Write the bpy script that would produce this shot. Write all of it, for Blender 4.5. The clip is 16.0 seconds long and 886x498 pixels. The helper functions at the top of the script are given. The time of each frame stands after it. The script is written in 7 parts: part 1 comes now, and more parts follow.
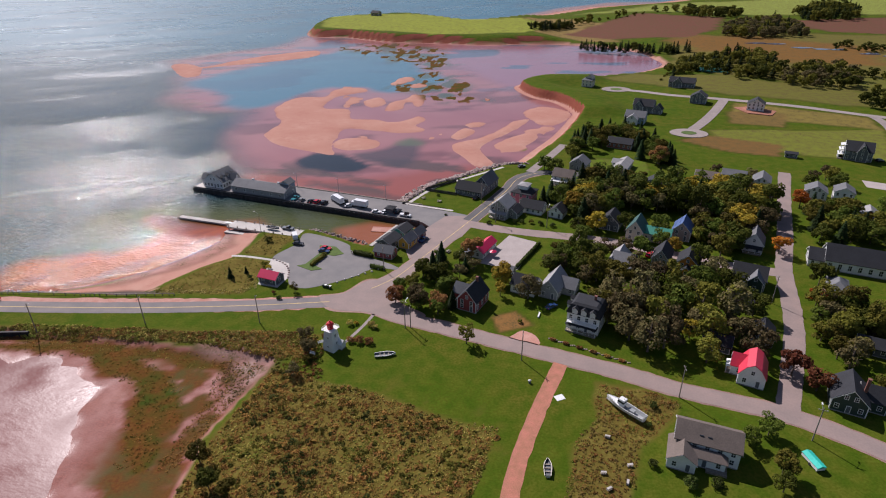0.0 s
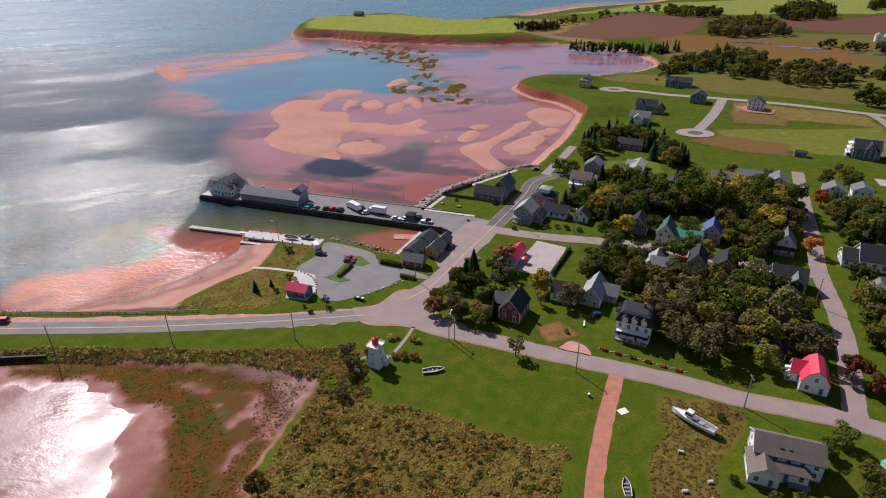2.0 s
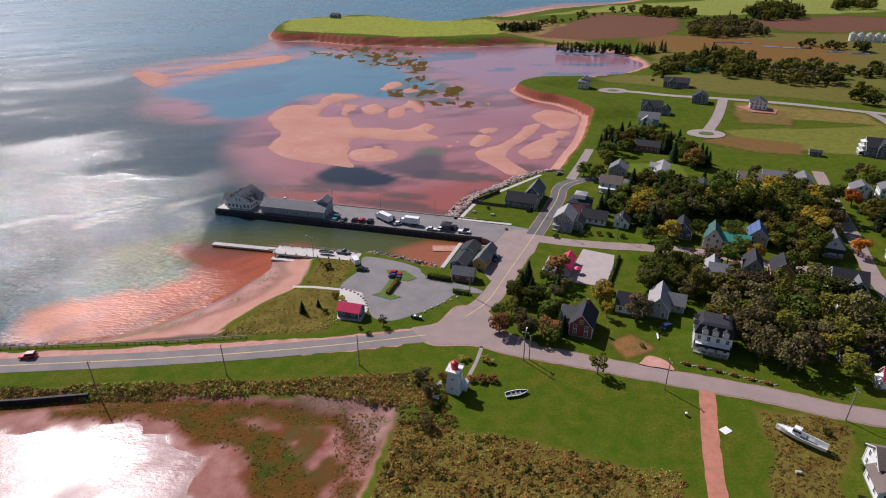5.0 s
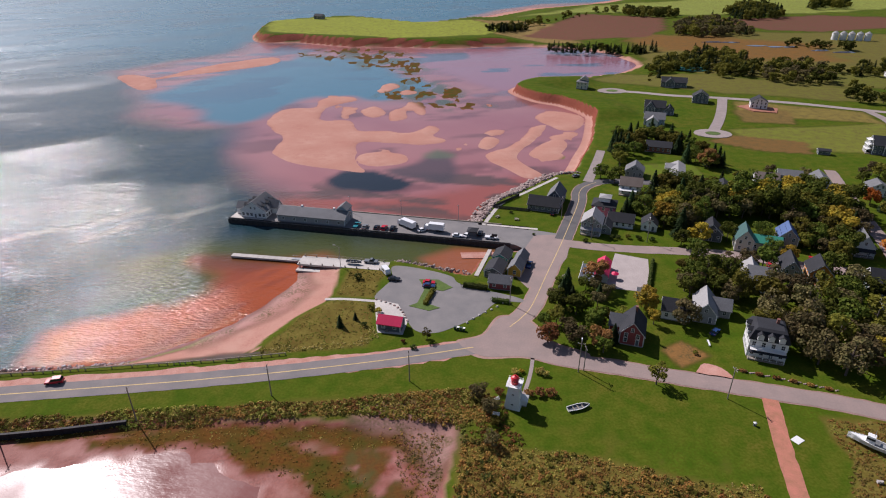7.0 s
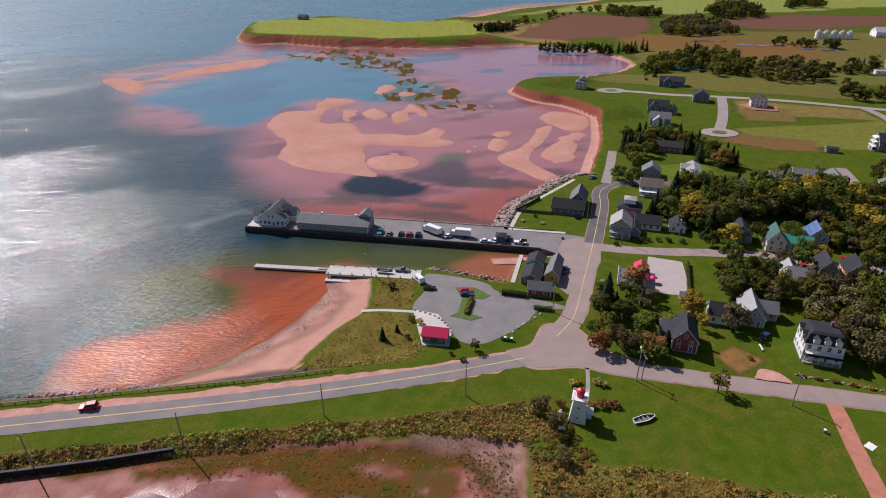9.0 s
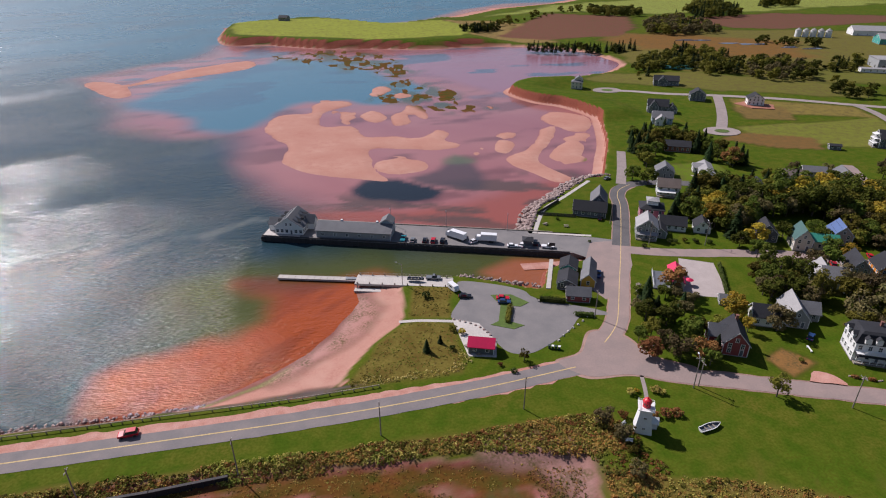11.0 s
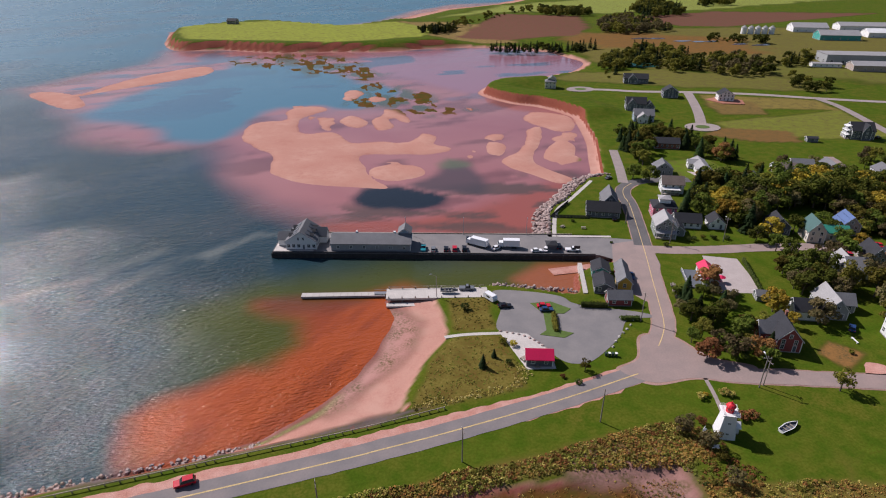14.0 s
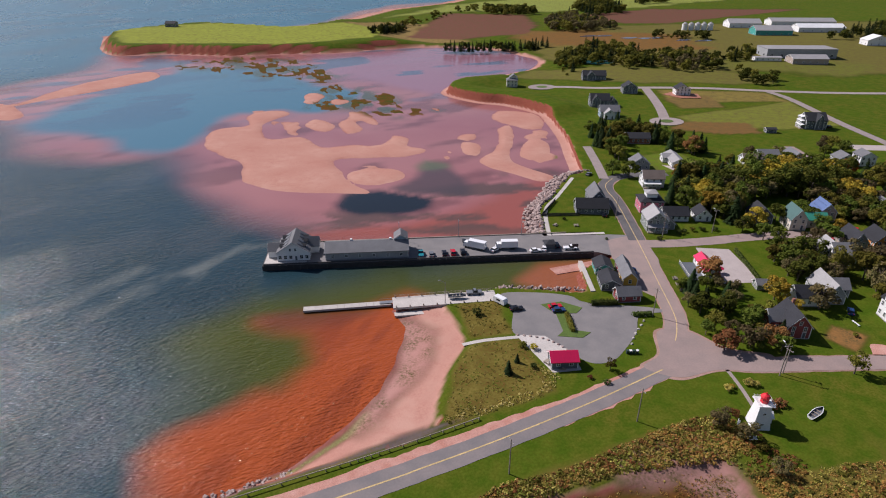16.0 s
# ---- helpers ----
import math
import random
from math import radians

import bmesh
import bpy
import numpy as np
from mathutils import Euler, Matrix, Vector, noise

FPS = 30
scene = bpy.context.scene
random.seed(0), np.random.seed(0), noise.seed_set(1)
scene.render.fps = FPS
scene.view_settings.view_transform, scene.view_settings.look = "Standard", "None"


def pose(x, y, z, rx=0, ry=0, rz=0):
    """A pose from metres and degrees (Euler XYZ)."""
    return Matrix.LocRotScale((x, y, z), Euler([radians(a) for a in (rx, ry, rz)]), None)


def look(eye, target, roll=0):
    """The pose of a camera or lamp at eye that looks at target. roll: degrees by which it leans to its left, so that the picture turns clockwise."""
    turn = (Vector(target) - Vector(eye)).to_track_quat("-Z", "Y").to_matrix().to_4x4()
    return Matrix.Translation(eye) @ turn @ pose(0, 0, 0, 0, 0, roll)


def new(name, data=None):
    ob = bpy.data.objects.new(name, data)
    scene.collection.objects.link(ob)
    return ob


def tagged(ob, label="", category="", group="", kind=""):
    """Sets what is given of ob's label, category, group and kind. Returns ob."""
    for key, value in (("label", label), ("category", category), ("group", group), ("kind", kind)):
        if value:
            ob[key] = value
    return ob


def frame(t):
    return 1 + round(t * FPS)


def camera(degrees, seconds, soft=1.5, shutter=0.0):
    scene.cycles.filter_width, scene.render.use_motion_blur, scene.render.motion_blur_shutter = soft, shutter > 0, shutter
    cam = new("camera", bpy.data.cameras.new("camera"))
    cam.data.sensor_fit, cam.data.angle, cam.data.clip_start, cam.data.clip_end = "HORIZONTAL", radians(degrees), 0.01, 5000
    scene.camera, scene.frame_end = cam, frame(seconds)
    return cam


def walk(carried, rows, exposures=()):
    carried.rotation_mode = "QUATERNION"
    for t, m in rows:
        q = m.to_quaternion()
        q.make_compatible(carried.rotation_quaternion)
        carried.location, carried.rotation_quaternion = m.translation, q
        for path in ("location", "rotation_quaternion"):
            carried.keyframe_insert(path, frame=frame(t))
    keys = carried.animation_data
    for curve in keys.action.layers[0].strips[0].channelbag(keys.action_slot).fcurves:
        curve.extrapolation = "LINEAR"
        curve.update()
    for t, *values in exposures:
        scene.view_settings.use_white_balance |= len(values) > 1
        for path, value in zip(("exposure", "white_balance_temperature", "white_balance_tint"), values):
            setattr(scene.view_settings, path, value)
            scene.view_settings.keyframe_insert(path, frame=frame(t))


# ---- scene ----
cam = camera(73.7, 16.0, soft=1.1)
PATH = [
    (0, (2.89, 0.91, 109.26), (-3.01, 89.66, 63.57), -0.55),
    (0.5, (-2.63, 2.57, 109.09), (-7.39, 91.39, 63.38), -0.51),
    (1, (-8.05, 4.27, 108.93), (-11.74, 93.14, 63.23), -0.48),
    (1.5, (-13.40, 5.99, 108.79), (-16.08, 94.91, 63.10), -0.44),
    (2, (-18.69, 7.75, 108.65), (-20.39, 96.70, 62.99), -0.41),
    (2.5, (-23.94, 9.55, 108.52), (-24.66, 98.53, 62.90), -0.38),
    (3, (-29.15, 11.39, 108.41), (-28.91, 100.39, 62.81), -0.35),
    (3.5, (-34.33, 13.27, 108.30), (-33.12, 102.27, 62.73), -0.32),
    (4, (-39.50, 15.19, 108.20), (-37.32, 104.19, 62.65), -0.29),
    (6.5, (-65.18, 25.35, 107.75), (-58.05, 114.12, 62.26), -0.17),
    (7, (-70.27, 27.49, 107.67), (-62.16, 116.18, 62.18), -0.15),
    (7.5, (-75.34, 29.66, 107.58), (-66.26, 118.25, 62.09), -0.13),
    (8, (-80.39, 31.86, 107.50), (-70.34, 120.34, 62.00), -0.11),
    (8.5, (-85.41, 34.08, 107.41), (-74.39, 122.44, 61.91), -0.10),
    (9, (-90.40, 36.33, 107.32), (-78.39, 124.56, 61.81), -0.08),
    (11.5, (-114.64, 48.03, 106.76), (-97.19, 135.37, 61.30), -0.03),
    (12, (-119.32, 50.47, 106.63), (-100.57, 137.55, 61.19), -0.02),
    (12.5, (-123.95, 52.96, 106.48), (-103.79, 139.74, 61.07), -0.02),
    (13, (-128.52, 55.50, 106.33), (-106.83, 141.94, 60.95), -0.02),
    (13.5, (-133.03, 58.11, 106.16), (-109.67, 144.12, 60.81), -0.01),
    (14, (-137.50, 60.79, 105.97), (-112.32, 146.31, 60.66), -0.01),
    (14.5, (-141.92, 63.56, 105.78), (-114.78, 148.48, 60.49), -0.01),
    (15, (-146.31, 66.43, 105.57), (-117.05, 150.66, 60.29), -0.02),
    (15.5, (-150.67, 69.42, 105.34), (-119.17, 152.83, 60.07), -0.02),
    (16, (-155.03, 72.54, 105.10), (-121.17, 155.02, 59.80), -0.02),
]
walk(cam, [(t, look(eye, target, roll)) for t, eye, target, roll in PATH], exposures=[(0, 0.17, 6250, 20), (16, 0.17, 6250, 20)])

# ---- world and light ----
SUN_AZ = radians(128)          # towards the sun, from the shadows
SUN_EL = radians(42)
sun_dir = Vector((math.cos(SUN_EL) * math.cos(SUN_AZ), math.cos(SUN_EL) * math.sin(SUN_AZ), math.sin(SUN_EL)))
sun = new("sun", bpy.data.lights.new("sun", "SUN"))
sun.data.energy, sun.data.angle, sun.data.color = 4.8, radians(0.6), (1.0, 0.96, 0.9)
sun.matrix_world = look((0, 0, 300), Vector((0, 0, 300)) - sun_dir)
world = bpy.data.worlds.new("world")
scene.world = world
world.use_nodes = True
wn = world.node_tree
sky = wn.nodes.new("ShaderNodeTexSky")
sky.sky_type, sky.sun_disc, sky.sun_elevation = "NISHITA", False, SUN_EL
sky.sun_rotation = math.pi / 2 - SUN_AZ
sky.air_density, sky.dust_density, sky.ozone_density = 1.0, 0.9, 2.0
wn.links.new(sky.outputs[0], wn.nodes["Background"].inputs[0])
wn.nodes["Background"].inputs[1].default_value = 0.062

# ---- materials ----
def material(name, base, rough=0.7, vary=0.25, scale=1.0, bump=0.0, bump_scale=None, metal=0.0, second=None, spec=0.5, island=False):
    """A surface with two scales of colour variation and fine relief; second: the colour that the coarse noise brings in."""
    m = bpy.data.materials.new(name)
    m.use_nodes = True
    n, l = m.node_tree.nodes, m.node_tree.links
    b = n["Principled BSDF"]
    b.inputs["Roughness"].default_value, b.inputs["Metallic"].default_value = rough, metal
    b.inputs["Specular IOR Level"].default_value = spec
    geo = n.new("ShaderNodeNewGeometry")
    big, small = n.new("ShaderNodeTexNoise"), n.new("ShaderNodeTexNoise")
    big.inputs["Scale"].default_value, small.inputs["Scale"].default_value = 0.22 * scale, 2.3 * scale
    for t in (big, small):
        t.inputs["Detail"].default_value = 5
        l.new(geo.outputs["Position"], t.inputs["Vector"])
    ramp = n.new("ShaderNodeMapRange")
    ramp.inputs[1].default_value, ramp.inputs[2].default_value = 0.35, 0.65
    l.new(big.outputs[0], ramp.inputs[0])
    mix = n.new("ShaderNodeMix")
    mix.data_type = "RGBA"
    second = second or [c * (1 - vary) for c in base]
    mix.inputs[6].default_value, mix.inputs[7].default_value = (*base, 1), (*second, 1)
    l.new(ramp.outputs[0], mix.inputs[0])
    hsv = n.new("ShaderNodeHueSaturation")
    val = n.new("ShaderNodeMapRange")
    val.inputs[1].default_value, val.inputs[2].default_value = 0.3, 0.7
    val.inputs[3].default_value, val.inputs[4].default_value = 1 - vary, 1 + vary
    l.new(small.outputs[0], val.inputs[0])
    l.new(val.outputs[0], hsv.inputs["Value"])
    l.new(mix.outputs[2], hsv.inputs["Color"])
    out = hsv.outputs[0]
    info = n.new("ShaderNodeObjectInfo")
    rnd = info.outputs["Random"]
    if island:
        rnd = geo.outputs["Random Per Island"]
    h2 = n.new("ShaderNodeHueSaturation")
    v2 = n.new("ShaderNodeMapRange")
    v2.inputs[3].default_value, v2.inputs[4].default_value = 1 - vary * 0.6, 1 + vary * 0.6
    l.new(rnd, v2.inputs[0])
    l.new(v2.outputs[0], h2.inputs["Value"])
    l.new(out, h2.inputs["Color"])
    l.new(h2.outputs[0], b.inputs["Base Color"])
    if bump:
        bt = n.new("ShaderNodeTexNoise")
        bt.inputs["Scale"].default_value = bump_scale or 6 * scale
        bt.inputs["Detail"].default_value = 4
        l.new(geo.outputs["Position"], bt.inputs["Vector"])
        bp = n.new("ShaderNodeBump")
        bp.inputs["Strength"].default_value, bp.inputs["Distance"].default_value = 0.6, bump
        l.new(bt.outputs[0], bp.inputs["Height"])
        l.new(bp.outputs[0], b.inputs["Normal"])
    return m


M = {}
def mat(key, *a, **k):
    M[key] = material(key, *a, **k)
    return M[key]


mat("verge_gravel", (0.33, 0.205, 0.165), 0.95, 0.2, 1.4, 0.03, 8, second=(0.26, 0.155, 0.115))
mat("asphalt", (0.25, 0.19, 0.17), 0.9, 0.06, 0.8, 0.01, 20, second=(0.295, 0.215, 0.19))
mat("causeway_asphalt", (0.165, 0.148, 0.145), 0.9, 0.06, 0.8, 0.01, 20, second=(0.21, 0.178, 0.168))
mat("new_asphalt", (0.085, 0.08, 0.08), 0.9, 0.15, 0.8, 0.01, 20, second=(0.11, 0.10, 0.098))
mat("lot_asphalt", (0.16, 0.15, 0.147), 0.9, 0.05, 0.8, 0.01, 20, second=(0.20, 0.183, 0.175))
mat("shoulder", (0.46, 0.25, 0.20), 0.95, 0.2, 1.4, 0.03, 8, second=(0.38, 0.17, 0.125))
mat("yellow_line", (0.66, 0.47, 0.20), 0.8, 0.25, 2.0)
mat("dirt", (0.40, 0.15, 0.10), 0.95, 0.25, 2.2, 0.04, 6, second=(0.30, 0.13, 0.075))
mat("concrete", (0.48, 0.44, 0.40), 0.85, 0.12, 1.0, 0.01, 15)
mat("gravel", (0.40, 0.34, 0.315), 0.95, 0.12, 1.2, 0.03, 10)
mat("lane_gravel", (0.30, 0.245, 0.225), 0.95, 0.15, 1.2, 0.03, 10)
mat("timber_dark", (0.05, 0.045, 0.045), 0.85, 0.3, 1.5, 0.03)
mat("bulkhead_black", (0.012, 0.013, 0.018), 0.7, 0.3, 1.5, 0.03)
mat("timber", (0.30, 0.25, 0.20), 0.85, 0.3, 1.5, 0.02)
mat("rock", (0.36, 0.28, 0.25), 0.9, 0.35, 1.0, 0.08, 3, second=(0.26, 0.18, 0.16))

# ---- small mathematics for outlines and fields ----
def curve_through(pts, step=2.0, closed=False):
    """A smooth line through the points of a plan."""
    p = [Vector(q) for q in pts]
    n = len(p)
    out = []
    for i in range(n if closed else n - 1):
        a, b, c, d = (p[(i + k) % n] if closed else p[min(max(i + k, 0), n - 1)] for k in (-1, 0, 1, 2))
        m = max(1, int((c - b).length / step))
        for j in range(m):
            t = j / m
            out.append(0.5 * (2 * b + (c - a) * t + (2 * a - 5 * b + 4 * c - d) * t * t + (3 * b - a - 3 * c + d) * t ** 3))
    if not closed:
        out.append(p[-1])
    return out


def field(x, y, poly):
    """Signed distance to a closed outline, positive inside."""
    best = np.full(x.shape, 1e18)
    inside = np.zeros(x.shape, bool)
    q = np.array([(v[0], v[1]) for v in poly], float)
    for (ax, ay), (bx, by) in zip(q, np.roll(q, -1, 0)):
        ex, ey = bx - ax, by - ay
        t = np.clip(((x - ax) * ex + (y - ay) * ey) / (ex * ex + ey * ey + 1e-12), 0, 1)
        best = np.minimum(best, (x - ax - t * ex) ** 2 + (y - ay - t * ey) ** 2)
        cross = (ay > y) != (by > y)
        inside ^= cross & (x < ex * (y - ay) / (ey + 1e-12) + ax)
    return np.where(inside, 1, -1) * np.sqrt(best)


def line_field(x, y, pts):
    best = np.full(x.shape, 1e18)
    for a, b in zip(pts, pts[1:]):
        ex, ey = b[0] - a[0], b[1] - a[1]
        t = np.clip(((x - a[0]) * ex + (y - a[1]) * ey) / (ex * ex + ey * ey + 1e-12), 0, 1)
        best = np.minimum(best, (x - a[0] - t * ex) ** 2 + (y - a[1] - t * ey) ** 2)
    return np.sqrt(best)


LATTICE = np.random.RandomState(5).rand(256, 256)
def wander(x, y, size, octaves=3):
    """Smooth random field from -1 to 1."""
    out, amp = np.zeros(x.shape), 0.5
    for k in range(octaves):
        u, v = x / size * 2 ** k + 17.3 * k, y / size * 2 ** k + 5.1 * k
        i, j = np.floor(u).astype(int), np.floor(v).astype(int)
        f, g = u - i, v - j
        f, g = f * f * (3 - 2 * f), g * g * (3 - 2 * g)
        s = lambda a, b: LATTICE[(i + a) % 256, (j + b) % 256]
        out += amp * ((s(0, 0) * (1 - f) + s(1, 0) * f) * (1 - g) + (s(0, 1) * (1 - f) + s(1, 1) * f) * g - 0.5) * 2
        amp *= 0.5
    return out


def step(v, a, b):
    t = np.clip((v - a) / (b - a), 0, 1)
    return t * t * (3 - 2 * t)


def axis(parts):
    """Grid lines: (from, to, spacing) one after another."""
    out = [np.arange(a, b, d) for a, b, d in parts] + [np.array([float(parts[-1][1])])]
    return np.concatenate(out)


def sheet(name, xs, ys, height, attributes, m, keep=None):
    """A grid over the plan with fields stored at its corners."""
    x, y = np.meshgrid(xs, ys)
    z = height(x, y)
    nx, ny = len(xs), len(ys)
    verts = np.stack([x, y, z], -1).reshape(-1, 3)
    i = (np.arange(ny - 1)[:, None] * nx + np.arange(nx - 1)[None]).ravel()
    faces = np.stack([i, i + 1, i + 1 + nx, i + nx], -1)
    if keep is not None:
        k = keep(x, y, z).ravel()
        faces = faces[k[faces].any(1)]
        used = np.unique(faces)
        remap = np.zeros(len(verts), int)
        remap[used] = np.arange(len(used))
        faces, verts = remap[faces], verts[used]
    else:
        used = slice(None)
    me = bpy.data.meshes.new(name)
    me.vertices.add(len(verts))
    me.vertices.foreach_set("co", verts.ravel())
    me.loops.add(len(faces) * 4)
    me.loops.foreach_set("vertex_index", faces.ravel().astype(np.int32))
    me.polygons.add(len(faces))
    me.polygons.foreach_set("loop_start", np.arange(0, len(faces) * 4, 4, dtype=np.int32))
    me.polygons.foreach_set("use_smooth", np.ones(len(faces), bool))
    me.update(calc_edges=True)
    me.validate()
    for key, f in attributes.items():
        v = f(x, y, z)
        if v.ndim == 3:
            a = me.attributes.new(key, "FLOAT_COLOR", "POINT")
            rgba = np.concatenate([v.reshape(-1, 3), np.ones((v.size // 3, 1))], 1)[used]
            a.data.foreach_set("color", rgba.ravel().astype(np.float32))
        else:
            a = me.attributes.new(key, "FLOAT", "POINT")
            a.data.foreach_set("value", v.reshape(-1)[used].astype(np.float32))
    me.materials.append(m)
    return new(name, me)

# ---- the plan ----
WATER = -2.2
POND = -1.55
COAST = [(-1500, 178), (-400, 174), (-168, 173), (-143, 172.5), (-116, 174), (-111, 181), (-103, 193), (-93, 203), (-91, 213), (-89, 227),
         (-70, 229.5), (-58, 223.5), (-43, 216), (-36, 228), (-26, 232), (-16, 237), (-38, 262), (-33, 263), (-20, 286), (-5, 299), (16, 318), (27, 320),
         (42, 349), (57, 380), (74, 427), (77, 444), (66, 477), (50, 494), (39, 522), (42, 537), (65, 560), (97, 567), (135, 584), (161, 596), (194, 637),
         (195, 678), (185, 728), (132, 775), (63, 788), (6, 779), (-56, 795), (-117, 807), (-176, 845), (-235, 865), (-251, 989), (-227, 1041), (-176, 1076),
         (-113, 1080), (-26, 992), (26, 1007), (98, 1086), (230, 1250), (395, 1357), (700, 1700), (1500, 2500), (6000, 5500), (6000, -3000), (-1500, -3000)]
BIG_BAR = [(-155, 449), (-153, 479), (-141, 489), (-126, 491), (-125, 516), (-107, 525), (-95, 512), (-116, 490), (-121, 463), (-115, 450), (-99, 449), (-91, 422), (-76, 419), (-57, 414),
           (-43, 430), (-37, 420), (-42, 405), (-35, 393), (-47, 385), (-67, 391), (-88, 394), (-91, 373), (-90, 355), (-85, 338), (-102, 345), (-125, 357), (-141, 379), (-139, 407), (-146, 425)]
BARS = [[(-90, 364), (-85, 372), (-73, 373), (-61, 365), (-62, 352), (-78, 347), (-88, 353)],
        [(38, 423), (29, 420), (20, 404), (11, 386), (0, 374), (-13, 363), (-13, 350), (-7, 338), (1, 320), (11, 322), (6, 339), (3, 348), (3, 357), (11, 372), (21, 389), (31, 407)],
        [(-15, 386), (-8, 400), (0, 392), (-5, 378), (-12, 371), (-16, 376)], [(-8, 406), (-2, 413), (6, 412), (2, 401), (-5, 400)],
        [(11, 360), (24, 378), (36, 388), (39, 379), (31, 360), (19, 349), (13, 353)], [(33, 392), (45, 401), (53, 400), (47, 391), (36, 388)],
        [(34, 440), (50, 461), (69, 442), (59, 413), (45, 409), (38, 425)],
        [(-79, 544), (-69, 574), (-60, 561), (-73, 537)], [(-60, 538), (-50, 546), (-45, 532), (-57, 526)], [(-91, 473), (-81, 489), (-72, 468), (-82, 455)], [(-69, 473), (-58, 480), (-58, 452), (-69, 445)],
        [(-328, 634), (-314, 641), (-286, 612), (-274, 579), (-281, 568), (-304, 593)],
        [(-286, 618), (-263, 670), (-230, 709), (-195, 730), (-188, 689), (-231, 652), (-267, 631)]]
BEACH = [(-160, 172.5), (-143, 172.5), (-116, 174), (-103, 193), (-93, 203), (-90, 215), (-89, 228), (-107, 232), (-106, 221), (-114, 206), (-123, 194), (-136, 184), (-150, 177), (-164, 175)]
POND_EDGE = [(-600, 152), (-151, 150), (-104, 146), (-73, 142), (-58, 140), (-58, 135), (-61, 125), (-63, 116), (-66, 106), (-65, 90), (-70, 40), (-600, 40)]
POND_POOL = [(-600, 140), (-146, 140), (-131, 140), (-114, 139), (-107, 132), (-97, 131), (-98, 124), (-100, 116), (-93, 103), (-88, 90), (-92, 50), (-600, 50)]
REEDS = [(-148, 144), (-137, 146), (-119, 148), (-105, 143), (-95, 138), (-86, 132), (-79, 123), (-74, 115), (-76, 110), (-74, 97), (-77, 96), (-82, 99), (-89, 112), (-92, 122), (-100, 130), (-107, 132), (-113, 139), (-128, 140), (-145, 141)]
DUNE_A = [(-93, 203), (-78, 199), (-79, 185), (-80, 174.5), (-112, 174.5), (-103, 193)]
DUNE_B = [(-88, 225), (-73, 222), (-79, 204), (-91, 206)]
BANK = [(-240, 152.5), (-151, 152), (-95, 152.5), (-58, 153), (-46, 152), (-46, 140), (-58, 140), (-73, 144), (-104, 147.5), (-148, 148), (-240, 148)]
BRAMBLE = [(37, 133), (51, 130), (58, 126), (52, 118), (44, 110), (37, 94), (34, 80), (20, 80), (24, 94), (28, 109), (34, 119)]
REEDS_B = [(-240, 149), (-150, 149), (-104, 146), (-66, 141), (-70, 134), (-100, 139), (-118, 143), (-150, 145), (-240, 146)]
MEADOW = [(-56, 135), (-37, 129), (-18, 123), (9, 113), (2, 92), (-2, 60), (-66, 60), (-62, 110)]
WEED_A = [(-182, 764), (-155, 786), (-103, 795), (-56, 754), (-37, 694), (-34, 653), (-21, 642), (-37, 617), (-64, 612), (-79, 649), (-96, 652), (-124, 685), (-161, 722)]
WEED_B = [(-62, 588), (-39, 600), (-17, 574), (-4, 537), (-5, 500), (12, 480), (4, 465), (-31, 470), (-44, 493), (-59, 507), (-72, 509), (-77, 527), (-61, 551)]
FLAT_CORE = [(-120, 530), (-30, 515), (60, 470), (62, 430), (30, 350), (-30, 335), (-80, 380), (-100, 440)]
MAIN_ROAD = [(-700, 150), (-400, 158), (-160, 163), (-121, 164.2), (-99, 165.5), (-73, 168), (-48, 171.5), (-38, 177), (-33, 183), (-25, 193), (-14, 215), (-2, 239), (16, 277), (21, 291), (26, 299), (34, 304.5), (48, 305), (65, 300)]
EAST_ROAD = [(-40, 174), (-24, 164), (-8, 158), (13, 150), (29, 144), (45, 138), (59, 131.5), (79, 125), (91, 119), (102, 111), (125, 92), (200, 40)]
SIDE_ROAD = [(-2, 238), (12, 233), (26, 229.5), (42, 226.5), (60, 222), (72, 216), (93, 206), (116, 199)]
RIGHT_ROAD = [(84, 123), (101, 157), (109, 177), (117, 201), (128, 225), (149, 274), (165, 310)]
SUBDIVISION = [(113, 514), (135, 502), (155, 487), (190, 470), (235, 447), (273, 424), (330, 395), (420, 360)]
SUB_RIGHT = [(273, 424), (268, 394), (239, 327), (225, 292), (215, 270)]
SPUR = [(189, 469), (172, 438), (155, 410), (137, 384)]
TRACK = [(28, 142), (20, 122), (14, 105), (11, 93), (6, 70), (0, 40)]
LANE = [(54, 356), (41, 328), (30, 306)]
PARKING = [(-71, 225), (-59, 221), (-50, 215), (-47, 209), (-30, 199), (-27, 195), (-36, 196), (-43, 189), (-52, 183), (-59, 180), (-65, 182), (-68, 190), (-71, 197), (-78, 203), (-72, 215)]
PLAZA = [(-78, 202), (-70, 198), (-67, 188), (-69, 180), (-77, 182)]
WHITE_LOT = [(16, 227), (27, 221), (18, 197), (3, 202)]
COAST_S = curve_through(COAST[1:52], 4) + [Vector(p) for p in COAST[52:] + COAST[:1]]
BIG_S = curve_through(BIG_BAR, 4, True)
BARS_S = [curve_through(b, 4, True) for b in BARS]


